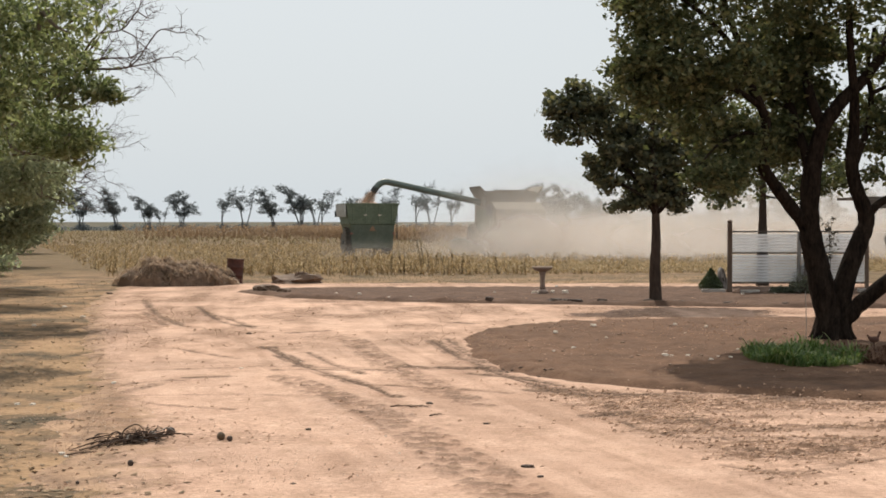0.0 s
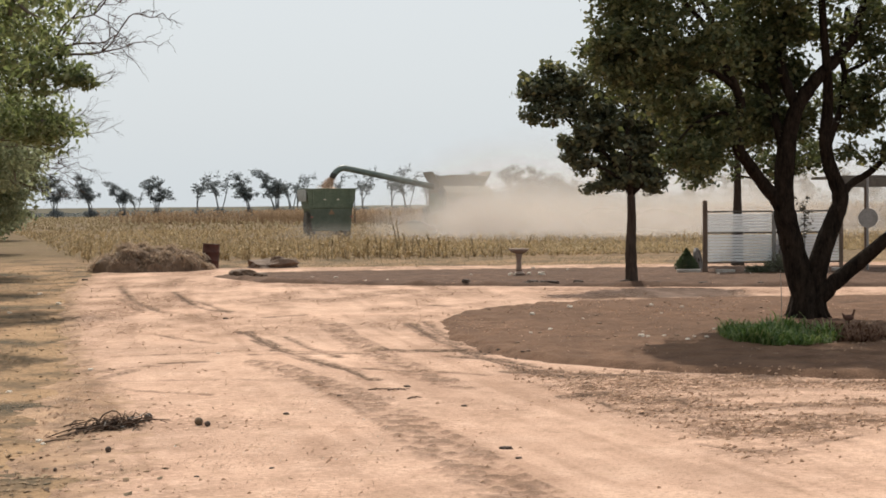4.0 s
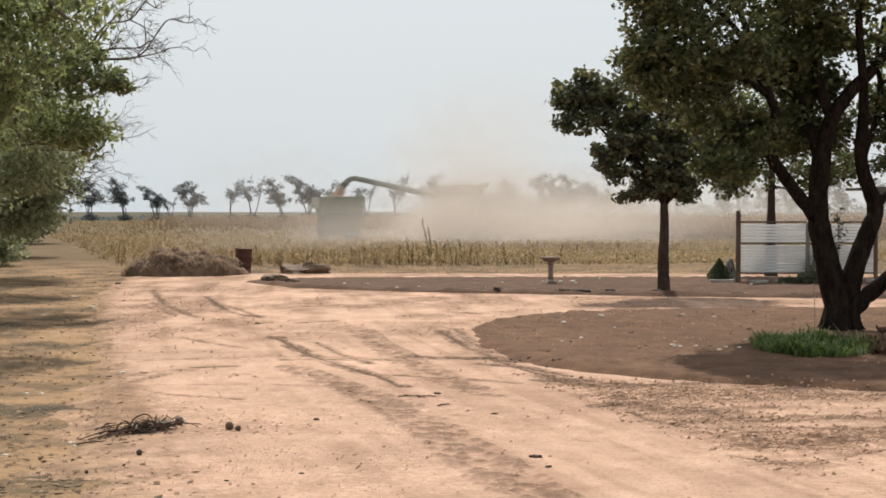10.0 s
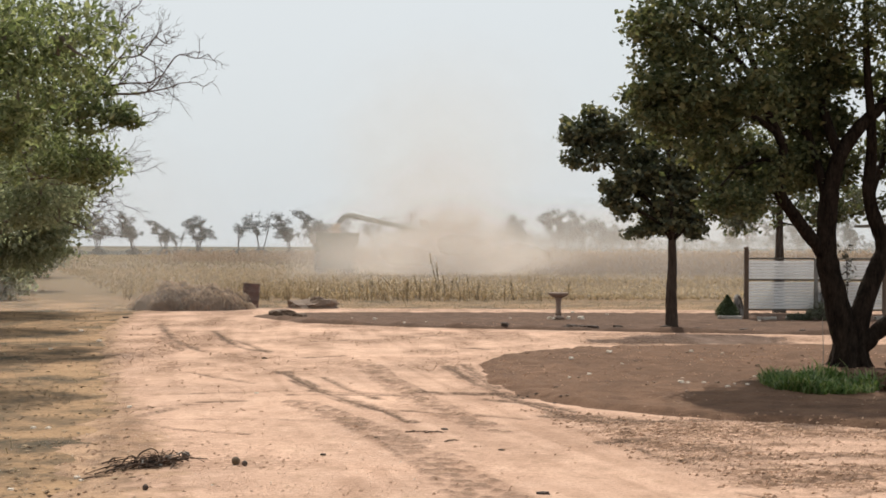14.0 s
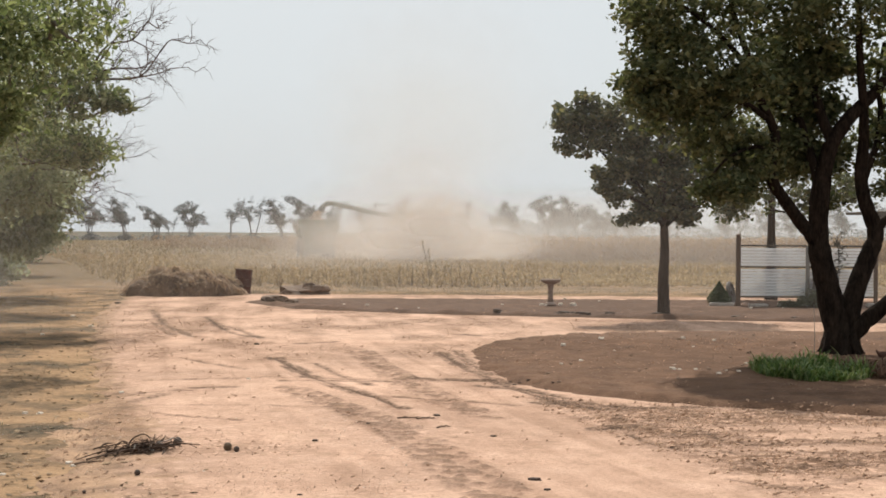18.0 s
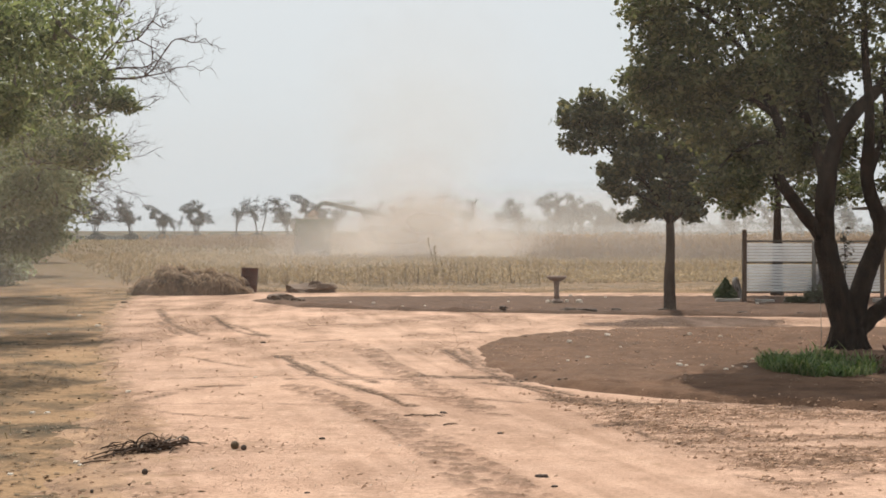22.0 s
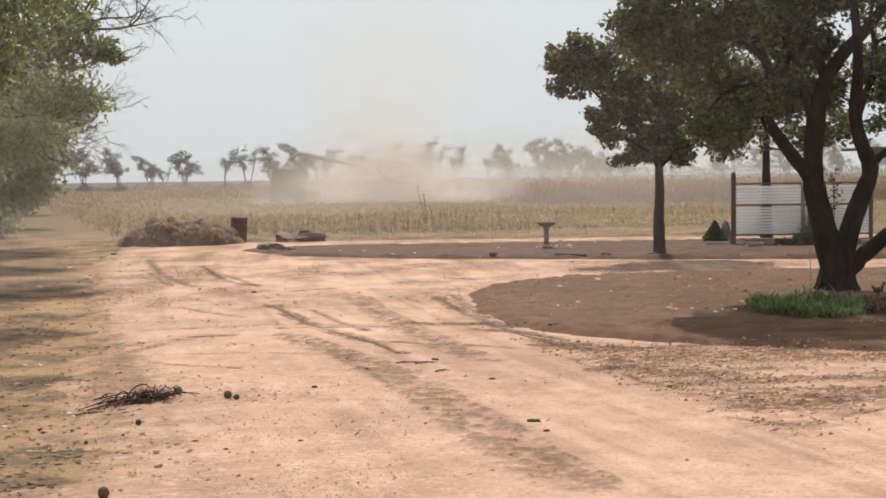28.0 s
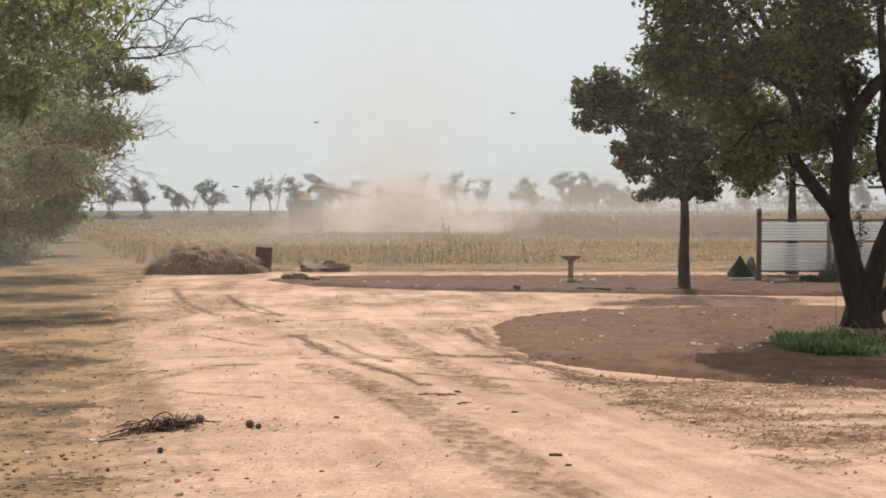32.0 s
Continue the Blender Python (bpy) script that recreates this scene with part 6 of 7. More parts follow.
def track_clods():
    """Loose crumbs of earth thrown up along the ruts."""
    r = np.random.default_rng(222)
    n = 110000
    x, y = r.uniform(-9, 8, n), 9.8 + 28 * r.random(n) ** 1.4
    ok = (np.abs(x) < .34 * y) & (r.random(n) < .5 * churned_share(x, y) ** 1.6 * np.clip(1.3 - (y - 18) / 14, .25, 1)) & (drive_share(x, y) > .5)
    x, y = x[ok], y[ok]
    m = len(x)
    s = (.006 + .018 * r.random(m) ** 4) * (1 + .012 * y + .015 * np.clip(y - 20, 0, 12))
    tx, ty = r.uniform(.8, 6.2, 30000), r.uniform(10.8, 18.4, 30000)
    torn = np.clip(inside(tx, ty, CHURNED) / .7 + .45, 0, 1) * np.clip(3.2 * rough_at(tx * .5 + .1 * ty, ty * 2.6, 1.1, 2, 95) - .9, .06, 1)
    pick = r.random(30000) < .27 * torn
    x, y = np.concatenate([x, tx[pick]]), np.concatenate([y, ty[pick]])
    s = np.concatenate([s, .011 + .026 * r.random(int(pick.sum())) ** 2.2])
    m = len(x)
    c = np.stack([x, y, top_z(x, y) + s * .15], 1)
    a = np.array([[1, .1, 0], [-.3, .9, 0], [-.6, -.8, 0], [.1, .1, .5], [0, 0, -.4]])
    V = (c[:, None] + a[None] * s[:, None, None] * r.uniform(.6, 1.4, (m, 5, 3))).reshape(-1, 3)
    k5 = np.arange(m)[:, None] * 5
    F = np.concatenate([k5 + np.array([f]) for f in ((0, 1, 3), (1, 2, 3), (2, 0, 3), (1, 0, 4), (2, 1, 4), (0, 2, 4))])
    tagged(fast_mesh("earth_crumbs", V, F, CRUMB), "loose brown crumbs of earth along the wheel tracks", "crumbs", kind="stuff")


CRUMB = leafy("earth_crumb", [(0.32, 0.182, 0.11), (0.48, 0.3, 0.192), (0.58, 0.38, 0.262), (0.4, 0.24, 0.15)], 0.0, 0.95)
track_clods()
GRIT = leafy("mixed_grit", [(0.2, 0.125, 0.084), (0.38, 0.25, 0.17), (0.48, 0.325, 0.235), (0.55, 0.38, 0.28), (0.75, 0.64, 0.52)], 0.0, 0.9)
scatter_stones()


# ---- machines ----
def tractor_wheel(t, name, x, y, rad, width, rimmat=None):
    w = empty_part(name, (x, y, rad), t)
    s = 1 if x > 0 else -1
    tyre = lathe([(rad * .58, -width / 2), (rad * .92, -width / 2), (rad, -width * .36), (rad, width * .36), (rad * .92, width / 2), (rad * .58, width / 2)], 26)
    lugs = []
    for k in range(18):
        a = 2 * math.pi * k / 18
        for side in (-1, 1):
            m = Matrix.Rotation(a + side * .09, 4, 'Z') @ Matrix.Translation((rad * 1.0, 0, side * width * .24)) @ Matrix.Rotation(side * .5, 4, 'X')
            b = bmesh.new()
            bmesh.ops.create_cube(b, size=1, matrix=m @ Matrix.Diagonal((.07, .08, width * .5, 1)))
            lugs.append(b)
    spin = Matrix.Rotation(radians(90), 4, 'Y')
    b = joined(tyre, *lugs)
    bmesh.ops.transform(b, matrix=spin, verts=b.verts[:])
    part("tyre", b, TYRE, w)
    b = lathe([(.05, -width * .3), (rad * .25, -width * .25), (rad * .3, -width * .05), (rad * .56, -width * .2), (rad * .58, width * .2), (rad * .3, width * .1), (.05, width * .25)], 22)
    bmesh.ops.transform(b, matrix=spin, verts=b.verts[:])
    part("rim", b, rimmat or YELLOW, w)
    return w


def empty_part(name, at, parent):
    e = new(name)
    e.parent = parent
    e.matrix_basis = Matrix.Translation(at)
    return e


def grain_cart():
    """Facing +y; the origin is on the ground below its axle."""
    t = empty("grain_cart", pose(0, 92, 0), "dusty green grain cart heaped with corn, towed over the stubble", "grain cart")
    W, zt = 1.68, 3.32
    # hopper: upright upper walls, then slopes down to a narrow floor
    rings = [(W, -2.2, 1.9, zt), (W - .2, -2.1, 1.8, 2.05), (.6, -1.1, 1.2, .85)]
    bm = bmesh.new()
    loops = []
    for w, y0, y1, z in rings:
        loops.append([bm.verts.new(p) for p in ((-w, y0, z), (w, y0, z), (w, y1, z), (-w, y1, z))])
    inner = [bm.verts.new(p) for p in ((-W + .05, -2.15, zt), (W - .05, -2.15, zt), (W - .05, 1.85, zt), (-W + .05, 1.85, zt))]
    low = [bm.verts.new(p) for p in ((-W + .08, -2.1, 2.5), (W - .08, -2.1, 2.5), (W - .08, 1.8, 2.5), (-W + .08, 1.8, 2.5))]
    for a, b in zip([low, inner, loops[0], loops[1]], [inner, loops[0], loops[1], loops[2]]):
        for i in range(4):
            bm.faces.new((a[i], a[(i + 1) % 4], b[(i + 1) % 4], b[i]))
    bm.faces.new(loops[2])
    bmesh.ops.recalc_face_normals(bm, faces=bm.faces[:])
    part("hopper", bm, GREENPAINT, t)
    part("top_rail", joined(box((2 * W + .1, .1, .1), (0, -2.2, zt), .01), box((2 * W + .1, .1, .1), (0, 1.9, zt), .01), box((.1, 4.1, .1), (-W, -.15, zt), .01), box((.1, 4.1, .1), (W, -.15, zt), .01)), GREENPAINT, t)
    for x in (-1.25, -.42, .42, 1.25):
        part("rib", box((.07, .06, 1.2), (x, -2.2, 2.68), .01), GREENPAINT, t)
    part("side_flare", prism([(-W - .02, 3.3), (-W - .02, 2.5), (-W - .1, 2.9), (-W - .12, 3.32)], "y", -2.2, 1.9), FLANGE, t, "dusty side lip with sunlight put into its pale colour")
    part("axle", rod((-1.6, 0, .88), (1.6, 0, .88), .11, None, 12), DARKSTEEL, t)
    part("chassis", joined(box((.16, 6.4, .22), (-.5, 1.4, .95), .02), box((.16, 6.4, .22), (.5, 1.4, .95), .02), box((2.6, .16, .7), (0, -1.6, 1.1), .02)), DARKSTEEL, t)
    part("drawbar", box((.18, 2.4, .2), (0, 5.2, .75), .02), DARKSTEEL, t)
    part("rear_panel", prism([(-1.42, 2.0), (1.42, 2.0), (1.3, .5), (-1.3, .5)], "y", -2.1, -2.02), SKIRT, t, "green rear skirt with shade put into its paint")
    for x in (-1.22, 1.22):
        tractor_wheel(t, "wheel", x, 0, .9, .62)
    part("reflector", prism([(-.2, 1.62), (.2, 1.62), (0, 1.97)], "y", -2.24, -2.2), ORANGE, t, "orange slow-vehicle triangle")
    for x in (-.45, .45):
        part("marker", box((.18, .02, .06), (x, -2.235, 2.62), .003), STONE, t, "pale marker plate")
    for x in (-1.35, 1.35):
        part("tail_lamp", box((.16, .04, .1), (x, -2.24, 1.45), .01), LAMPRED, t, "red tail lamp")
    part("ladder", joined(*[rod((W + .1, -1.2, z), (W + .1, -.8, z), .015, None, 6) for z in np.arange(1.2, 3.2, .3)], rod((W + .1, -1.2, 1.1), (W + .1, -1.2, 3.3), .02, None, 6), rod((W + .1, -.8, 1.1), (W + .1, -.8, 3.3), .02, None, 6)), DARKSTEEL, t)
    part("unload_tube", rod((-1.0, 2.2, 1.0), (-1.3, 2.3, 3.2), .2, None, 14), GREENPAINT, t)
    return t


def corn_load():
    """The heap of grain in the cart."""
    u = np.linspace(-1.6, 1.6, 34)
    v = np.linspace(-2.08, 1.78, 40)
    U, Vv = np.meshgrid(u, v)
    Z = 2.95 + .6 * np.exp(-((U - .1) ** 2 / .9 + (Vv + .2) ** 2 / 1.6)) + .05 * (rough_at(U + 30, Vv + 30, .3, 3) - .5)
    ids = np.arange(U.size).reshape(U.shape)
    q = np.stack([ids[:-1, :-1], ids[:-1, 1:], ids[1:, 1:], ids[1:, :-1]], -1).reshape(-1, 4)
    return tagged(fast_mesh("corn_load", np.stack([U.ravel(), Vv.ravel(), Z.ravel()], 1), q, GRAIN, None, True), "heaped yellow corn grain in the cart", "grain")


def tractor():
    """Facing +y; the origin is on the ground below its rear axle."""
    t = empty("tractor", pose(0, 98, 0), "green farm tractor pulling the grain cart", "tractor")
    part("hood", box((.9, 2.6, .9), (0, 2.2, 1.7), .1), GREENPAINT, t)
    part("chassis", box((.7, 4.2, .6), (0, 1.4, 1.0), .05), DARKSTEEL, t)
    part("cab_frame", joined(*[rod((x, y, 1.5), (x * .9, y * .9 + .05, 3.25), .05, None, 8) for x in (-.8, .8) for y in (-.7, .75)], box((1.6, 1.5, .12), (0, 0, 1.5), .02)), GREENPAINT, t)
    part("cab_roof", box((1.75, 1.8, .22), (0, 0, 3.38), .08), GREENPAINT, t)
    for y in (-.68, .78):
        part("cab_pane", box((1.4, .02, 1.5), (0, y, 2.4), 0), GLASS, t)
    for x in (-.78, .78):
        part("cab_pane", box((.02, 1.3, 1.5), (x, .03, 2.4), 0), GLASS, t)
    for x in (-1.5, 1.5):
        part("mirror", joined(rod((x * .55, .7, 2.9), (x * 1.25, .6, 2.9), .02, None, 6), box((.24, .05, .42), (x * 1.3, .6, 2.75), .02)), DARKSTEEL, t)
    for x in (-.85, .85):
        part("fender", prism([(-.9, 1.35), (-.5, 1.85), (.5, 1.85), (.9, 1.35), (.8, 1.3), (.45, 1.75), (-.45, 1.75), (-.8, 1.3)], "x", x - .25, x + .25), GREENPAINT, t)
    part("exhaust", rod((.5, 1.5, 2.1), (.5, 1.5, 3.3), .06, None, 10), DARKSTEEL, t)
    for x in (-1.15, 1.15):
        tractor_wheel(t, "rear_wheel", x, 0, .98, .55)
        tractor_wheel(t, "front_wheel", x * .9, 2.9, .68, .45)
    return t


def combine():
    """Facing +y; the origin is on the ground amidships. The tube swings out over the cart."""
    t = empty("combine_harvester", pose(4.2, 92, 0), "green combine harvester unloading corn in a cloud of dust", "combine harvester")
    part("rear_hood", prism([(-3.4, 1.3), (-3.6, 2.0), (-3.2, 3.0), (-2.2, 3.45), (2.4, 3.45), (2.4, 1.1), (-2.4, 1.1)], "x", -1.6, 1.6), TANKPAINT, t, "dusty rear hood")
    for x in (-1.63, 1.63):
        part("side_panel", box((.06, 4.4, 1.6), (x, -.4, 2.2), .02), GREENPAINT, t)
    part("chopper", prism([(-4.1, .9), (-4.0, 1.4), (-3.2, 1.7), (-3.0, 1.0)], "x", -1.2, 1.2), DARKSTEEL, t)
    part("grain_tank", box((3.3, 3.2, .7), (0, .4, 3.6), .03), TANKPAINT, t)
    part("tank_extension", joined(prism([(-1.64, 3.9), (-1.66, 4.12), (-.9, 4.26), (.9, 4.26), (1.66, 4.12), (1.64, 3.9)], "y", -1.25, -1.2), prism([(-1.64, 3.9), (-1.66, 4.12), (-.9, 4.26), (.9, 4.26), (1.66, 4.12), (1.64, 3.9)], "y", 2.0, 2.05)), TANKPAINT, t)
    for s in (-1, 1):
        part("tank_flap", prism([(s * 1.5, 3.8), (s * 1.72, 4.1), (s * 2.1, 4.5), (s * 1.95, 4.16), (s * 1.72, 3.8)], "y", -1.2, 2.0), TANKPAINT, t, "flared side flap")
        part("engine_grille", box((.08, 1.2, .7), (s * 1.66, -1.9, 2.9), .02), DARKSTEEL, t)
    part("cab", box((2.2, 1.7, 1.7), (0, 3.3, 3.0), .12), GLASS, t, "dark glazed cab")
    part("cab_roof", box((2.5, 2.1, .22), (0, 3.3, 3.95), .08), GREENPAINT, t)
    tube = smooth_line([(-1.2, .8, 3.3), (-1.75, .6, 3.48), (-4.8, .2, 4.1), (-7.6, -.1, 4.68), (-8.2, -.15, 4.74), (-8.6, -.2, 4.52), (-8.8, -.2, 4.25)], 6)
    rad = np.full(len(tube), .21)
    fast_mesh("unloading_tube", *tube_arrays(tube, rad, 14), TUBEPAINT, t, True)
    part("spout", rod((-8.74, -.2, 4.36), (-8.92, -.2, 4.08), .225, .2, 14), DARKSTEEL, t)
    for k in (.3, .62):
        p = np.array([-1.75, .6, 3.48]) * (1 - k) + np.array([-7.6, -.1, 4.68]) * k
        q = p + np.array([-.12, -.015, .025])
        part("tube_clamp", rod(p, q, .235, None, 14), TUBEPAINT, t)
    for x in (-1.55, 1.55):
        tractor_wheel(t, "front_wheel", x, 2.4, 1.0, .8)
        tractor_wheel(t, "rear_wheel", x * .85, -2.2, .7, .5)
    part("feeder_house", prism([(2.3, 1.6), (4.6, .9), (4.6, .4), (2.3, .9)], "x", -.7, .7), GREENPAINT, t)
    head = part("corn_head", box((4.7, .5, .7), (0, 4.9, .75), .05), GREENPAINT, t)
    for k in range(7):
        x = -2.286 + k * .762
        part("snout", rod((x, 5.0, .75), (x, 6.6, .2), .3, .03, 10), GREENPAINT, head)
    for x in (-1.1, 1.1):
        part("tail_lamp", box((.18, .05, .12), (x, -3.45, 2.3), .01), LAMPRED, t, "red tail lamp")
    return t


def corn_stream():
    """Corn falling from the spout: kernels thick at the spout, spreading below."""
    r = np.random.default_rng(251)
    n = 2600
    f = r.random(n)
    w = .1 + .16 * f
    P = np.stack([-8.92 - .5 * f + r.standard_normal(n) * w, -.2 + r.standard_normal(n) * w, 4.1 - .6 * f - .3 * f * f + r.standard_normal(n) * .05], 1)
    return tagged(fast_mesh("corn_stream", *leaf_arrays(P, .07, r), GRAIN), "stream of yellow corn falling from the spout", "grain", kind="stuff")


CART, LOAD, TRACTOR, COMBINE, STREAM = grain_cart(), corn_load(), tractor(), combine(), corn_stream()



# ---- insects ----
def grasshopper(wing):
    """A flying grasshopper as a thing in parts."""
    t = empty("grasshopper", pose(20, 60, .3), "dark grasshopper on the wing", "insect", "flying grasshoppers")
    part("body", lathe([(.001, -.03), (.006, -.02), (.008, 0), (.007, .02), (.002, .032)], 8), FEATHER, t, "", True).matrix_basis = pose(0, 0, 0, 0, 90)
    for s in (-1, 1):
        part("wing", prism([(-.02, 0), (-.005, s * wing), (.018, s * wing * .8), (.012, 0)], "z", .004, .006), FEATHER, t)
        part("hind_leg", rod((-.01, s * .008, 0), (-.03, s * .014, .012), .002, None, 5), FEATHER, t)
    return t


HOPPERS = [grasshopper(.05), grasshopper(.06), grasshopper(.05), grasshopper(.05)]


# ---- dust ----
def puff(label, size, mat, seed):
    """One torn puff of dust: a rounded shell, thick in the middle and fading to its rim."""
    r = np.random.default_rng(seed)
    bm = bmesh.new()
    bmesh.ops.create_uvsphere(bm, u_segments=24, v_segments=14, radius=1)
    off = Vector(r.uniform(-20, 20, 3))
    for v in bm.verts:
        v.co.y *= .5 * (1 + .3 * noise.noise(v.co * 1.3 + off))
    bmesh.ops.delete(bm, geom=[v for v in bm.verts if v.co.y > .02], context='VERTS')
    ob = part("dust_cloud", bm, mat, None, "", True)
    ob.scale = size
    return tagged(ob, label, "dust", "dust clouds", "stuff")


FAINT = dust_material("faint_dust", .17)
DENSE, MEDIUM, THIN = dust_material("dense_dust", .62), dust_material("drifting_dust", .4), dust_material("thin_dust", .26)


def at_time(t):
    """Where the machines' common line is: the combine's middle on the plan."""
    return np.array([4.2 - .36 * t, 92 + 1.5 * t])


# each puff: size, thickness, and its drift from the combine's middle (right, towards the viewer, up) at a few times
TIMES = (0, 6, 10, 14, 19, 25, 32)
CLOUDS = []


def cloud(size, thick, drift):
    mat = {"D": DENSE, "M": MEDIUM, "T": THIN, "F": FAINT}[thick]
    words = {"D": "dense tan dust thrown up behind the combine", "M": "drifting tan dust over the stubble", "T": "thin pale veil of dust hanging in the air", "F": "faint high veil of dust"}[thick]
    CLOUDS.append((puff(words, size, mat, 300 + len(CLOUDS)), drift))


cloud((4.2, 2, 2.5), "D", [(1.0, 5.6, .9), (.6, 5.6, 1.0), (.3, 5.6, 1.2), (.3, 5.6, 1.7), (.8, 5.6, 1.7), (1.2, 5.6, 1.7), (1.6, 5.6, 1.7)])
cloud((4.6, 2, 2.2), "D", [(5.4, 5.5, 1.1), (1.8, 5.5, 1.0), (-1.6, 5.5, 1.1), (-2.6, 5, 1.6), (-2.4, 5, 1.2), (-2.2, 5, 1.0), (-2.0, 5, 1.0)])
cloud((4.9, 2, 2.1), "D", [(9.0, 6, 1.0), (5.0, 6, 1.2), (3.0, 6, 1.5), (3.6, 6, 1.5), (5.0, 6, .9), (6.4, 6, .5), (7.5, 6, .3)])
cloud((6.0, 2, 2.2), "M", [(12.5, 7, 1.0), (8.5, 7, 1.2), (6.0, 7, 1.5), (5.5, 7, 1.8), (6.5, 7, 1.8), (7.6, 7, 1.6), (9, 7, 1.5)])
cloud((6.4, 2, 2.2), "M", [(16.5, 8, .9), (12, 8, 1.1), (8.5, 8, 1.4), (-3.4, 7, 1.7), (-3.0, 7, 1.8), (-2.6, 7, 1.9), (-2.0, 7, 2.0)])
cloud((7.2, 2, 2.6), "M", [(21, 9, .8), (17, 9, 1.1), (12, 9, 1.4), (1.0, 8, 2.2), (1.0, 8, 2.6), (1.4, 8, 2.8), (2, 8, 2.8)])
cloud((4.6, 2, 3.4), "M", [(1.6, 5.5, .6), (1.2, 6, .7), (-.4, 6, 1.4), (-.2, 6, 2.6), (.8, 6, 2.6), (1.0, 6, 2.6), (1.2, 6, 2.6)])
cloud((5.6, 2, 3.4), "M", [(7.5, 7, .9), (4.5, 7, .9), (2.0, 7, 1.4), (1.6, 7, 2.2), (2.6, 7, 2.3), (3.2, 7, 2.3), (3.8, 7, 2.3)])
cloud((5.8, 2, 4.8), "F", [(4.6, 8, 1.7), (1.6, 8, 3.6), (.2, 8, 5.6), (-.2, 8, 6.2), (.6, 8, 5.6), (.8, 8, 5.2), (1, 8, 5.0)])
cloud((9.0, 2, 7.5), "F", [(13, 9, 1.5), (6, 9, 2.8), (1, 9, 6.0), (-.8, 9, 8.6), (.2, 9, 9.0), (.6, 9, 9.0), (1, 9, 9.0)])
cloud((12.0, 2, 10.0), "F", [(20, 9.5, 1.2), (12, 9.5, 2.2), (5, 9.5, 4.0), (0, 9.5, 10), (1.0, 9.5, 13), (1.5, 9.5, 14), (2, 9.5, 14)])
cloud((10.5, 2, 4.2), "T", [(24, 10, 1.2), (18, 10, 1.5), (4, 10, 2.0), (-4.0, 10, 2.6), (-3, 11, 2.8), (-2.5, 12, 3.0), (-2, 12, 3.2)])
cloud((12.0, 2, 4.0), "T", [(15, 12, 1.2), (10, 12, 1.5), (6, 12, 2.0), (4.0, 12, 2.6), (6, 14, 2.6), (8, 16, 2.6), (9, 16, 2.6)])
cloud((12, 3, 2.6), "T", [(5, 14, 1.0), (4, 16, 1.0), (0, 20, 1.2), (-3, 30, 1.4), (-4, 44, 1.4), (-3, 54, 1.4), (-2, 60, 1.4)])
cloud((4.4, 1.5, 2.8), "T", [(-9.0, 6.5, -3.6), (-9.0, 6.5, -3.6), (-9.0, 6.5, .8), (-9.0, 6.5, 1.8), (-8.8, 6.5, 1.0), (-8.8, 6.5, .4), (-8.8, 6.5, .4)])
cloud((4.2, 2, 1.6), "M", [(-2.9, 5.8, .5)] * 7)
cloud((7.5, 2, 2.6), "M", [(12, 7.5, .9), (8, 7.5, 1.0), (3, 7.5, 1.2), (-3.0, 7.5, 1.4), (-2.0, 7.5, 1.6), (-1.4, 7.5, 1.7), (-1, 7.5, 1.8)])
cloud((5.6, 2, 1.9), "D", [(4.0, 5.5, .7), (2.0, 5.5, .7), (1.0, 5.5, .8), (.6, 5.5, .6), (.4, 5.5, .2), (.6, 5.5, 0), (.8, 5.5, -.2)])
cloud((6.5, 2, 3.4), "T", [(9, 6.5, 1.2), (2, 6.5, 1.6), (-3.0, 6.5, 1.9), (-5.5, 6.5, 2.0), (-3.6, 6.5, 2.2), (-3.2, 6.5, 2.2), (-3, 6.5, 2.2)])
cloud((9.0, 2, 5.6), "T", [(11, 7.5, 1.2), (5, 7.5, 2.0), (0, 7.5, 3.2), (-2.0, 7.5, 4.0), (-1.5, 7.5, 4.2), (-1.0, 7.5, 4.2), (-.5, 7.5, 4.2)])
cloud((17, 3, 4.6), "T", [(28, 6, 1.6), (22, 6, 1.8), (16, 9, 2.0), (15, 16, 1.8), (16, 24, 1.8), (17, 34, 1.8), (19, 46, 1.8)])
cloud((5.4, 2, 4.8), "T", [(1.2, 6, .6), (1.2, 6, .6), (.9, 6, 1.3), (.9, 5, 1.8), (.9, 5, 1.8), (.9, 5, 1.8), (.9, 5, 1.8)])
cloud((4.6, 1.5, 1.5), "T", [(-8.6, 7.6, -.2)] * 7)
cloud((6.0, 2, 4.6), "F", [(1.5, 6.4, 2.4)] * 7)
cloud((24, 3, 5.0), "F", [(30, -20, 1.6), (26, -20, 1.8), (20, -20, 2.0), (17, -20, 2.2), (18, -16, 2.2), (20, -12, 2.2), (22, -10, 2.2)])
# dust that drifts over the whole yard once the machines have passed
WISP = dust_material("fine_hanging_dust", .11)
HAZE = puff("fine dust hanging over the whole yard", (26, 3, 7.5), dust_material("finest_hanging_dust", .042), 341)
HAZE_PATH = [(0, 34, 96, 1.0), (8, 26, 84, 1.5), (12, 12, 62, 2.0), (16, 0, 33, 2.6), (19, 0, 27, 2.8), (22, 0, 20.3, 2.8), (27, 0, 20.6, 2.8), (32, -.5, 20.8, 2.6)]
FIELD_HAZE = puff("fine dust hanging over the harvested field", (46, 3, 7.0), WISP, 342)
FIELD_HAZE_PATH = [(0, 78, 84, 1.6), (6, 62, 84, 1.6), (12, 30, 70, 1.6), (17, 2, 52, 1.5), (32, -6, 52, 1.5)]
# static sheet added in place of air haze, to pale the eastern far trees
EAST_HAZE = puff("pale sheet added as distance haze over the far fields", (135, 4, 17), dust_material("far_haze_sheet", .29, (0.74, 0.725, 0.7)), 343)
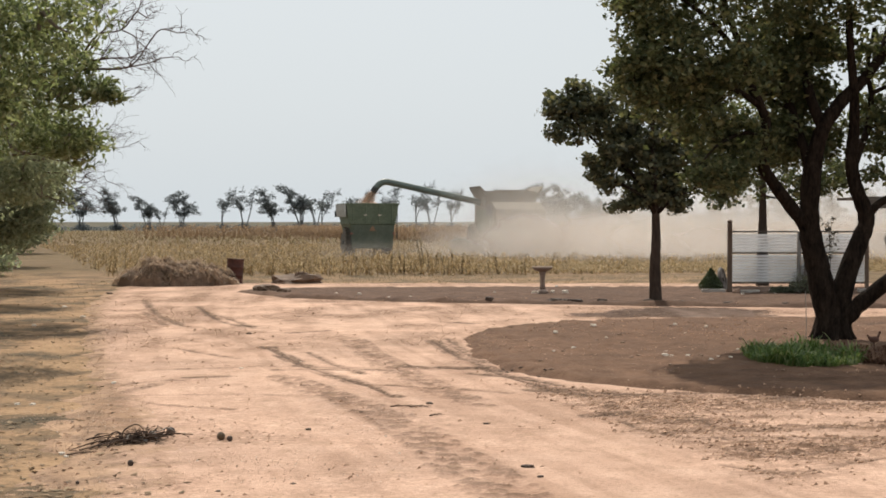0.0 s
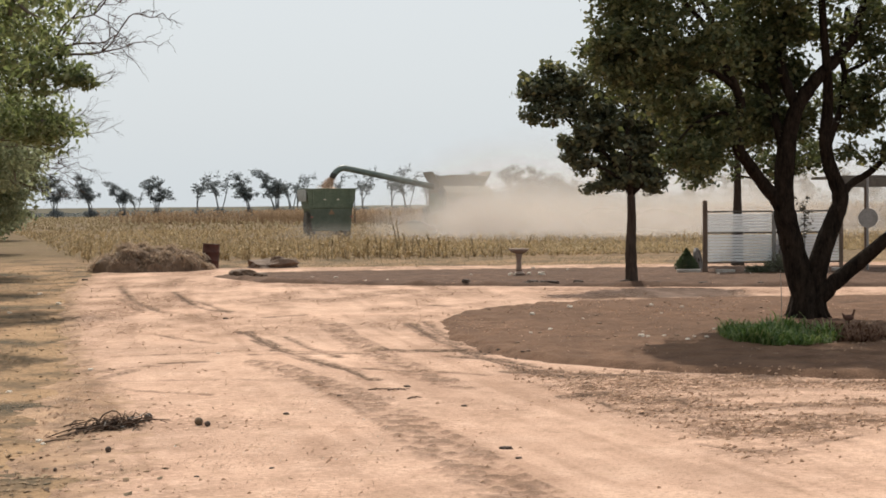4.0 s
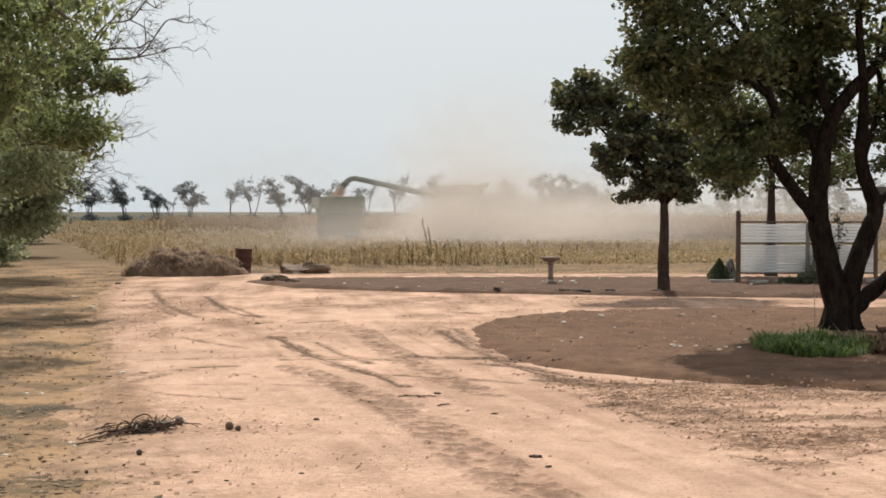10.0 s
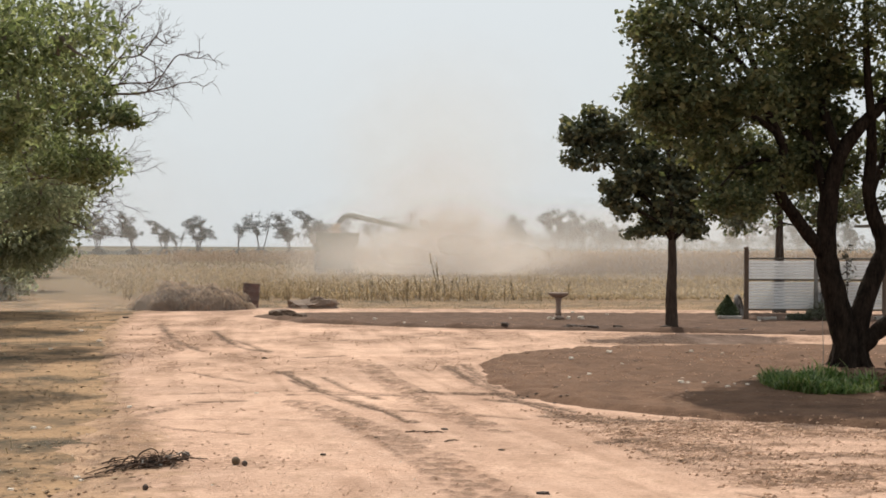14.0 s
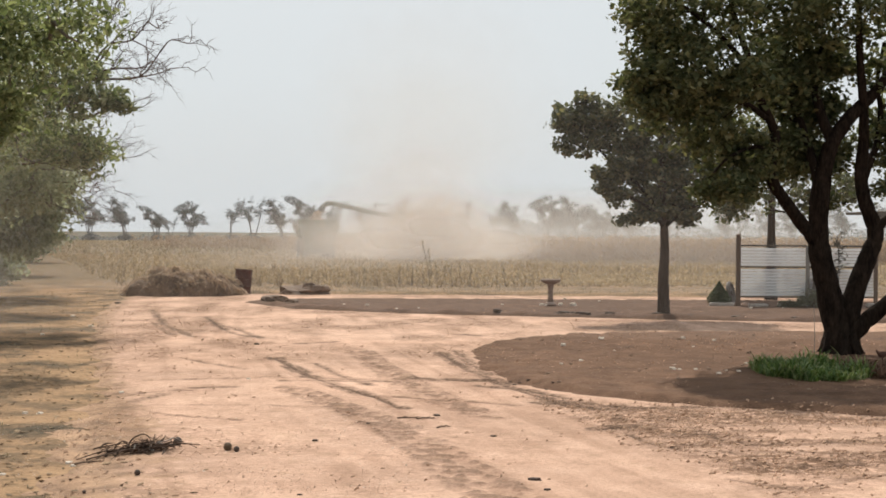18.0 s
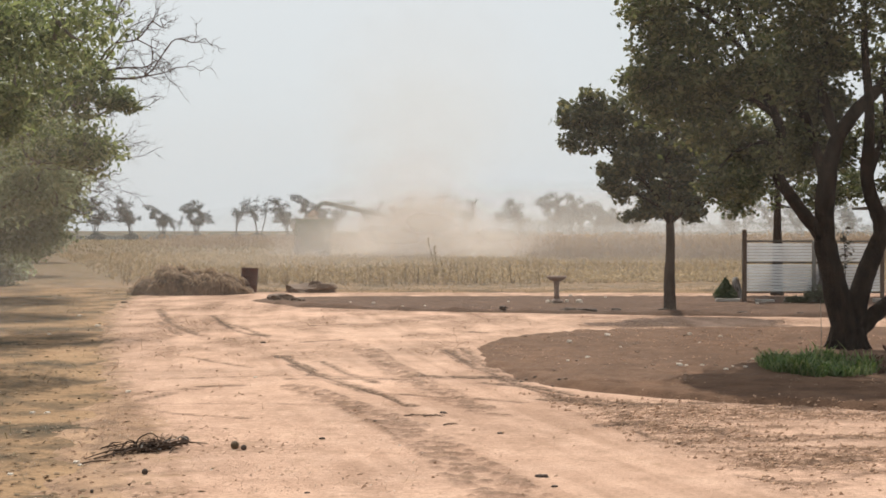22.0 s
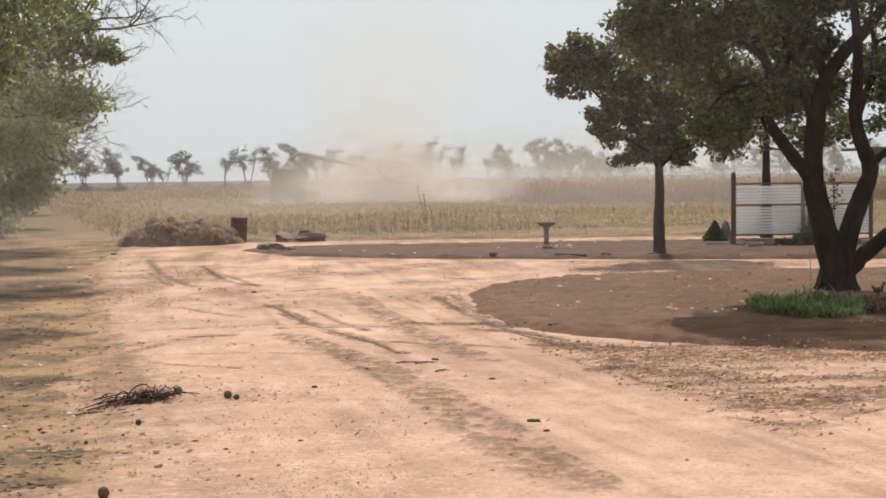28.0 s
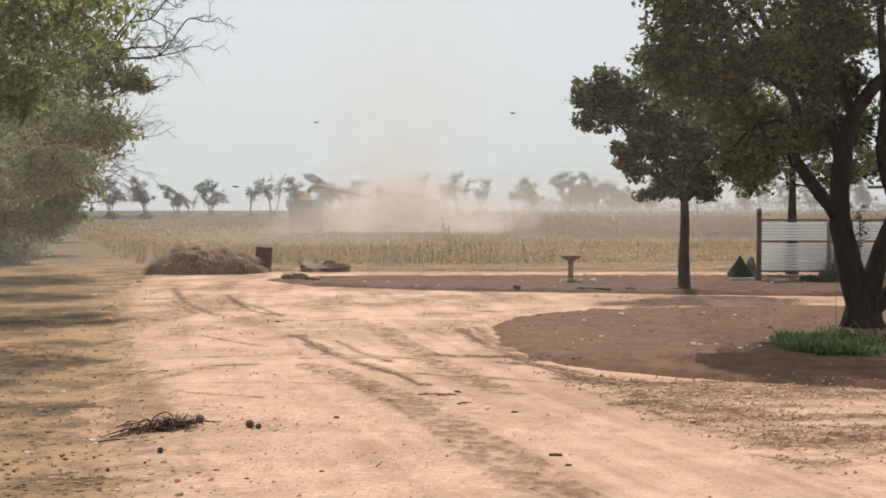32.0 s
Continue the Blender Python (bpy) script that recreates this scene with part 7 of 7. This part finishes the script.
EAST_HAZE.matrix_basis = pose(84, 350, 1) @ Matrix.Diagonal((135, 4, 17, 1))
# a veil that drifts from the field to the trees
VEIL = puff("thin pale veil of dust before the field-edge trees", (7.5, 2, 5.2), dust_material("drifting_veil_dust", .2), 340)
VEIL_PATH = [(0, 4, 88, 1.2), (8, -3, 76, 1.4), (12, -12, 60, 1.8), (16, -13.2, 34, 2.0), (20, -12, 29, 2.0), (26, -12, 28.5, 2.0), (32, -12.4, 28.5, 2.0)]


def motions():
    """Everything that moves: the machines along their line, and the dust."""
    ts = [0, 8, 16, 24, 32]
    turn = math.degrees(HEAD)
    spot = lambda t, side, ahead: at_time(t) + ACROSS * side + ALONG * ahead
    def drive(ob, side, ahead):
        walk(ob, [(t, pose(*spot(t, side, ahead), float(field_fall(spot(t, side, ahead)[1])), 0, 0, turn)) for t in ts])
    drive(COMBINE, 0, 0)
    drive(STREAM, 0, 0)
    drive(CART, -9.08, 1.2)
    drive(LOAD, -9.08, 1.2)
    drive(TRACTOR, -8.23, 7.2)
    for ob, drift in CLOUDS:
        rows = []
        for t, (right, near, up) in zip(TIMES, drift):
            x, y = at_time(t)
            rows.append((t, pose(x + right, y - near, up)))
        walk(ob, rows)
    # one flies across from the right at about 20 s, three cross near the end
    walk(HOPPERS[0], [(0, pose(9, 22, .14)), (18.6, pose(9, 22, .14)), (19.2, pose(1.75, 22, 2.6)), (19.8, pose(.0, 22, 3.0)), (20.2, pose(-1.35, 22, 3.25)), (20.6, pose(-3.6, 22, 4.1)), (21.4, pose(-9, 22, 5.0)), (22.8, pose(-14, 26, .03)), (32, pose(-14, 26, .03))])
    walk(HOPPERS[1], [(0, pose(10, 14, .04)), (30.6, pose(10, 14, .04)), (31.4, pose(-.85, 14, 2.35)), (31.7, pose(-1.65, 14, 2.4)), (32, pose(-2.35, 14, 2.37))])
    walk(HOPPERS[2], [(0, pose(-9, 17, .03)), (30.8, pose(-9, 17, .03)), (31.4, pose(-1.5, 17, 3.0)), (32, pose(.5, 17, 3.3))])
    walk(HOPPERS[3], [(0, pose(9.5, 13.2, .04)), (30.7, pose(9.5, 13.2, .04)), (31.5, pose(-.5, 20, 3.15)), (32, pose(-2.2, 20, 3.38))])
    walk(VEIL, [(t, pose(x, y, z)) for t, x, y, z in VEIL_PATH])
    walk(FIELD_HAZE, [(t, pose(x, y, z)) for t, x, y, z in FIELD_HAZE_PATH])
    walk(HAZE, [(t, pose(x, y, z)) for t, x, y, z in HAZE_PATH])


motions()
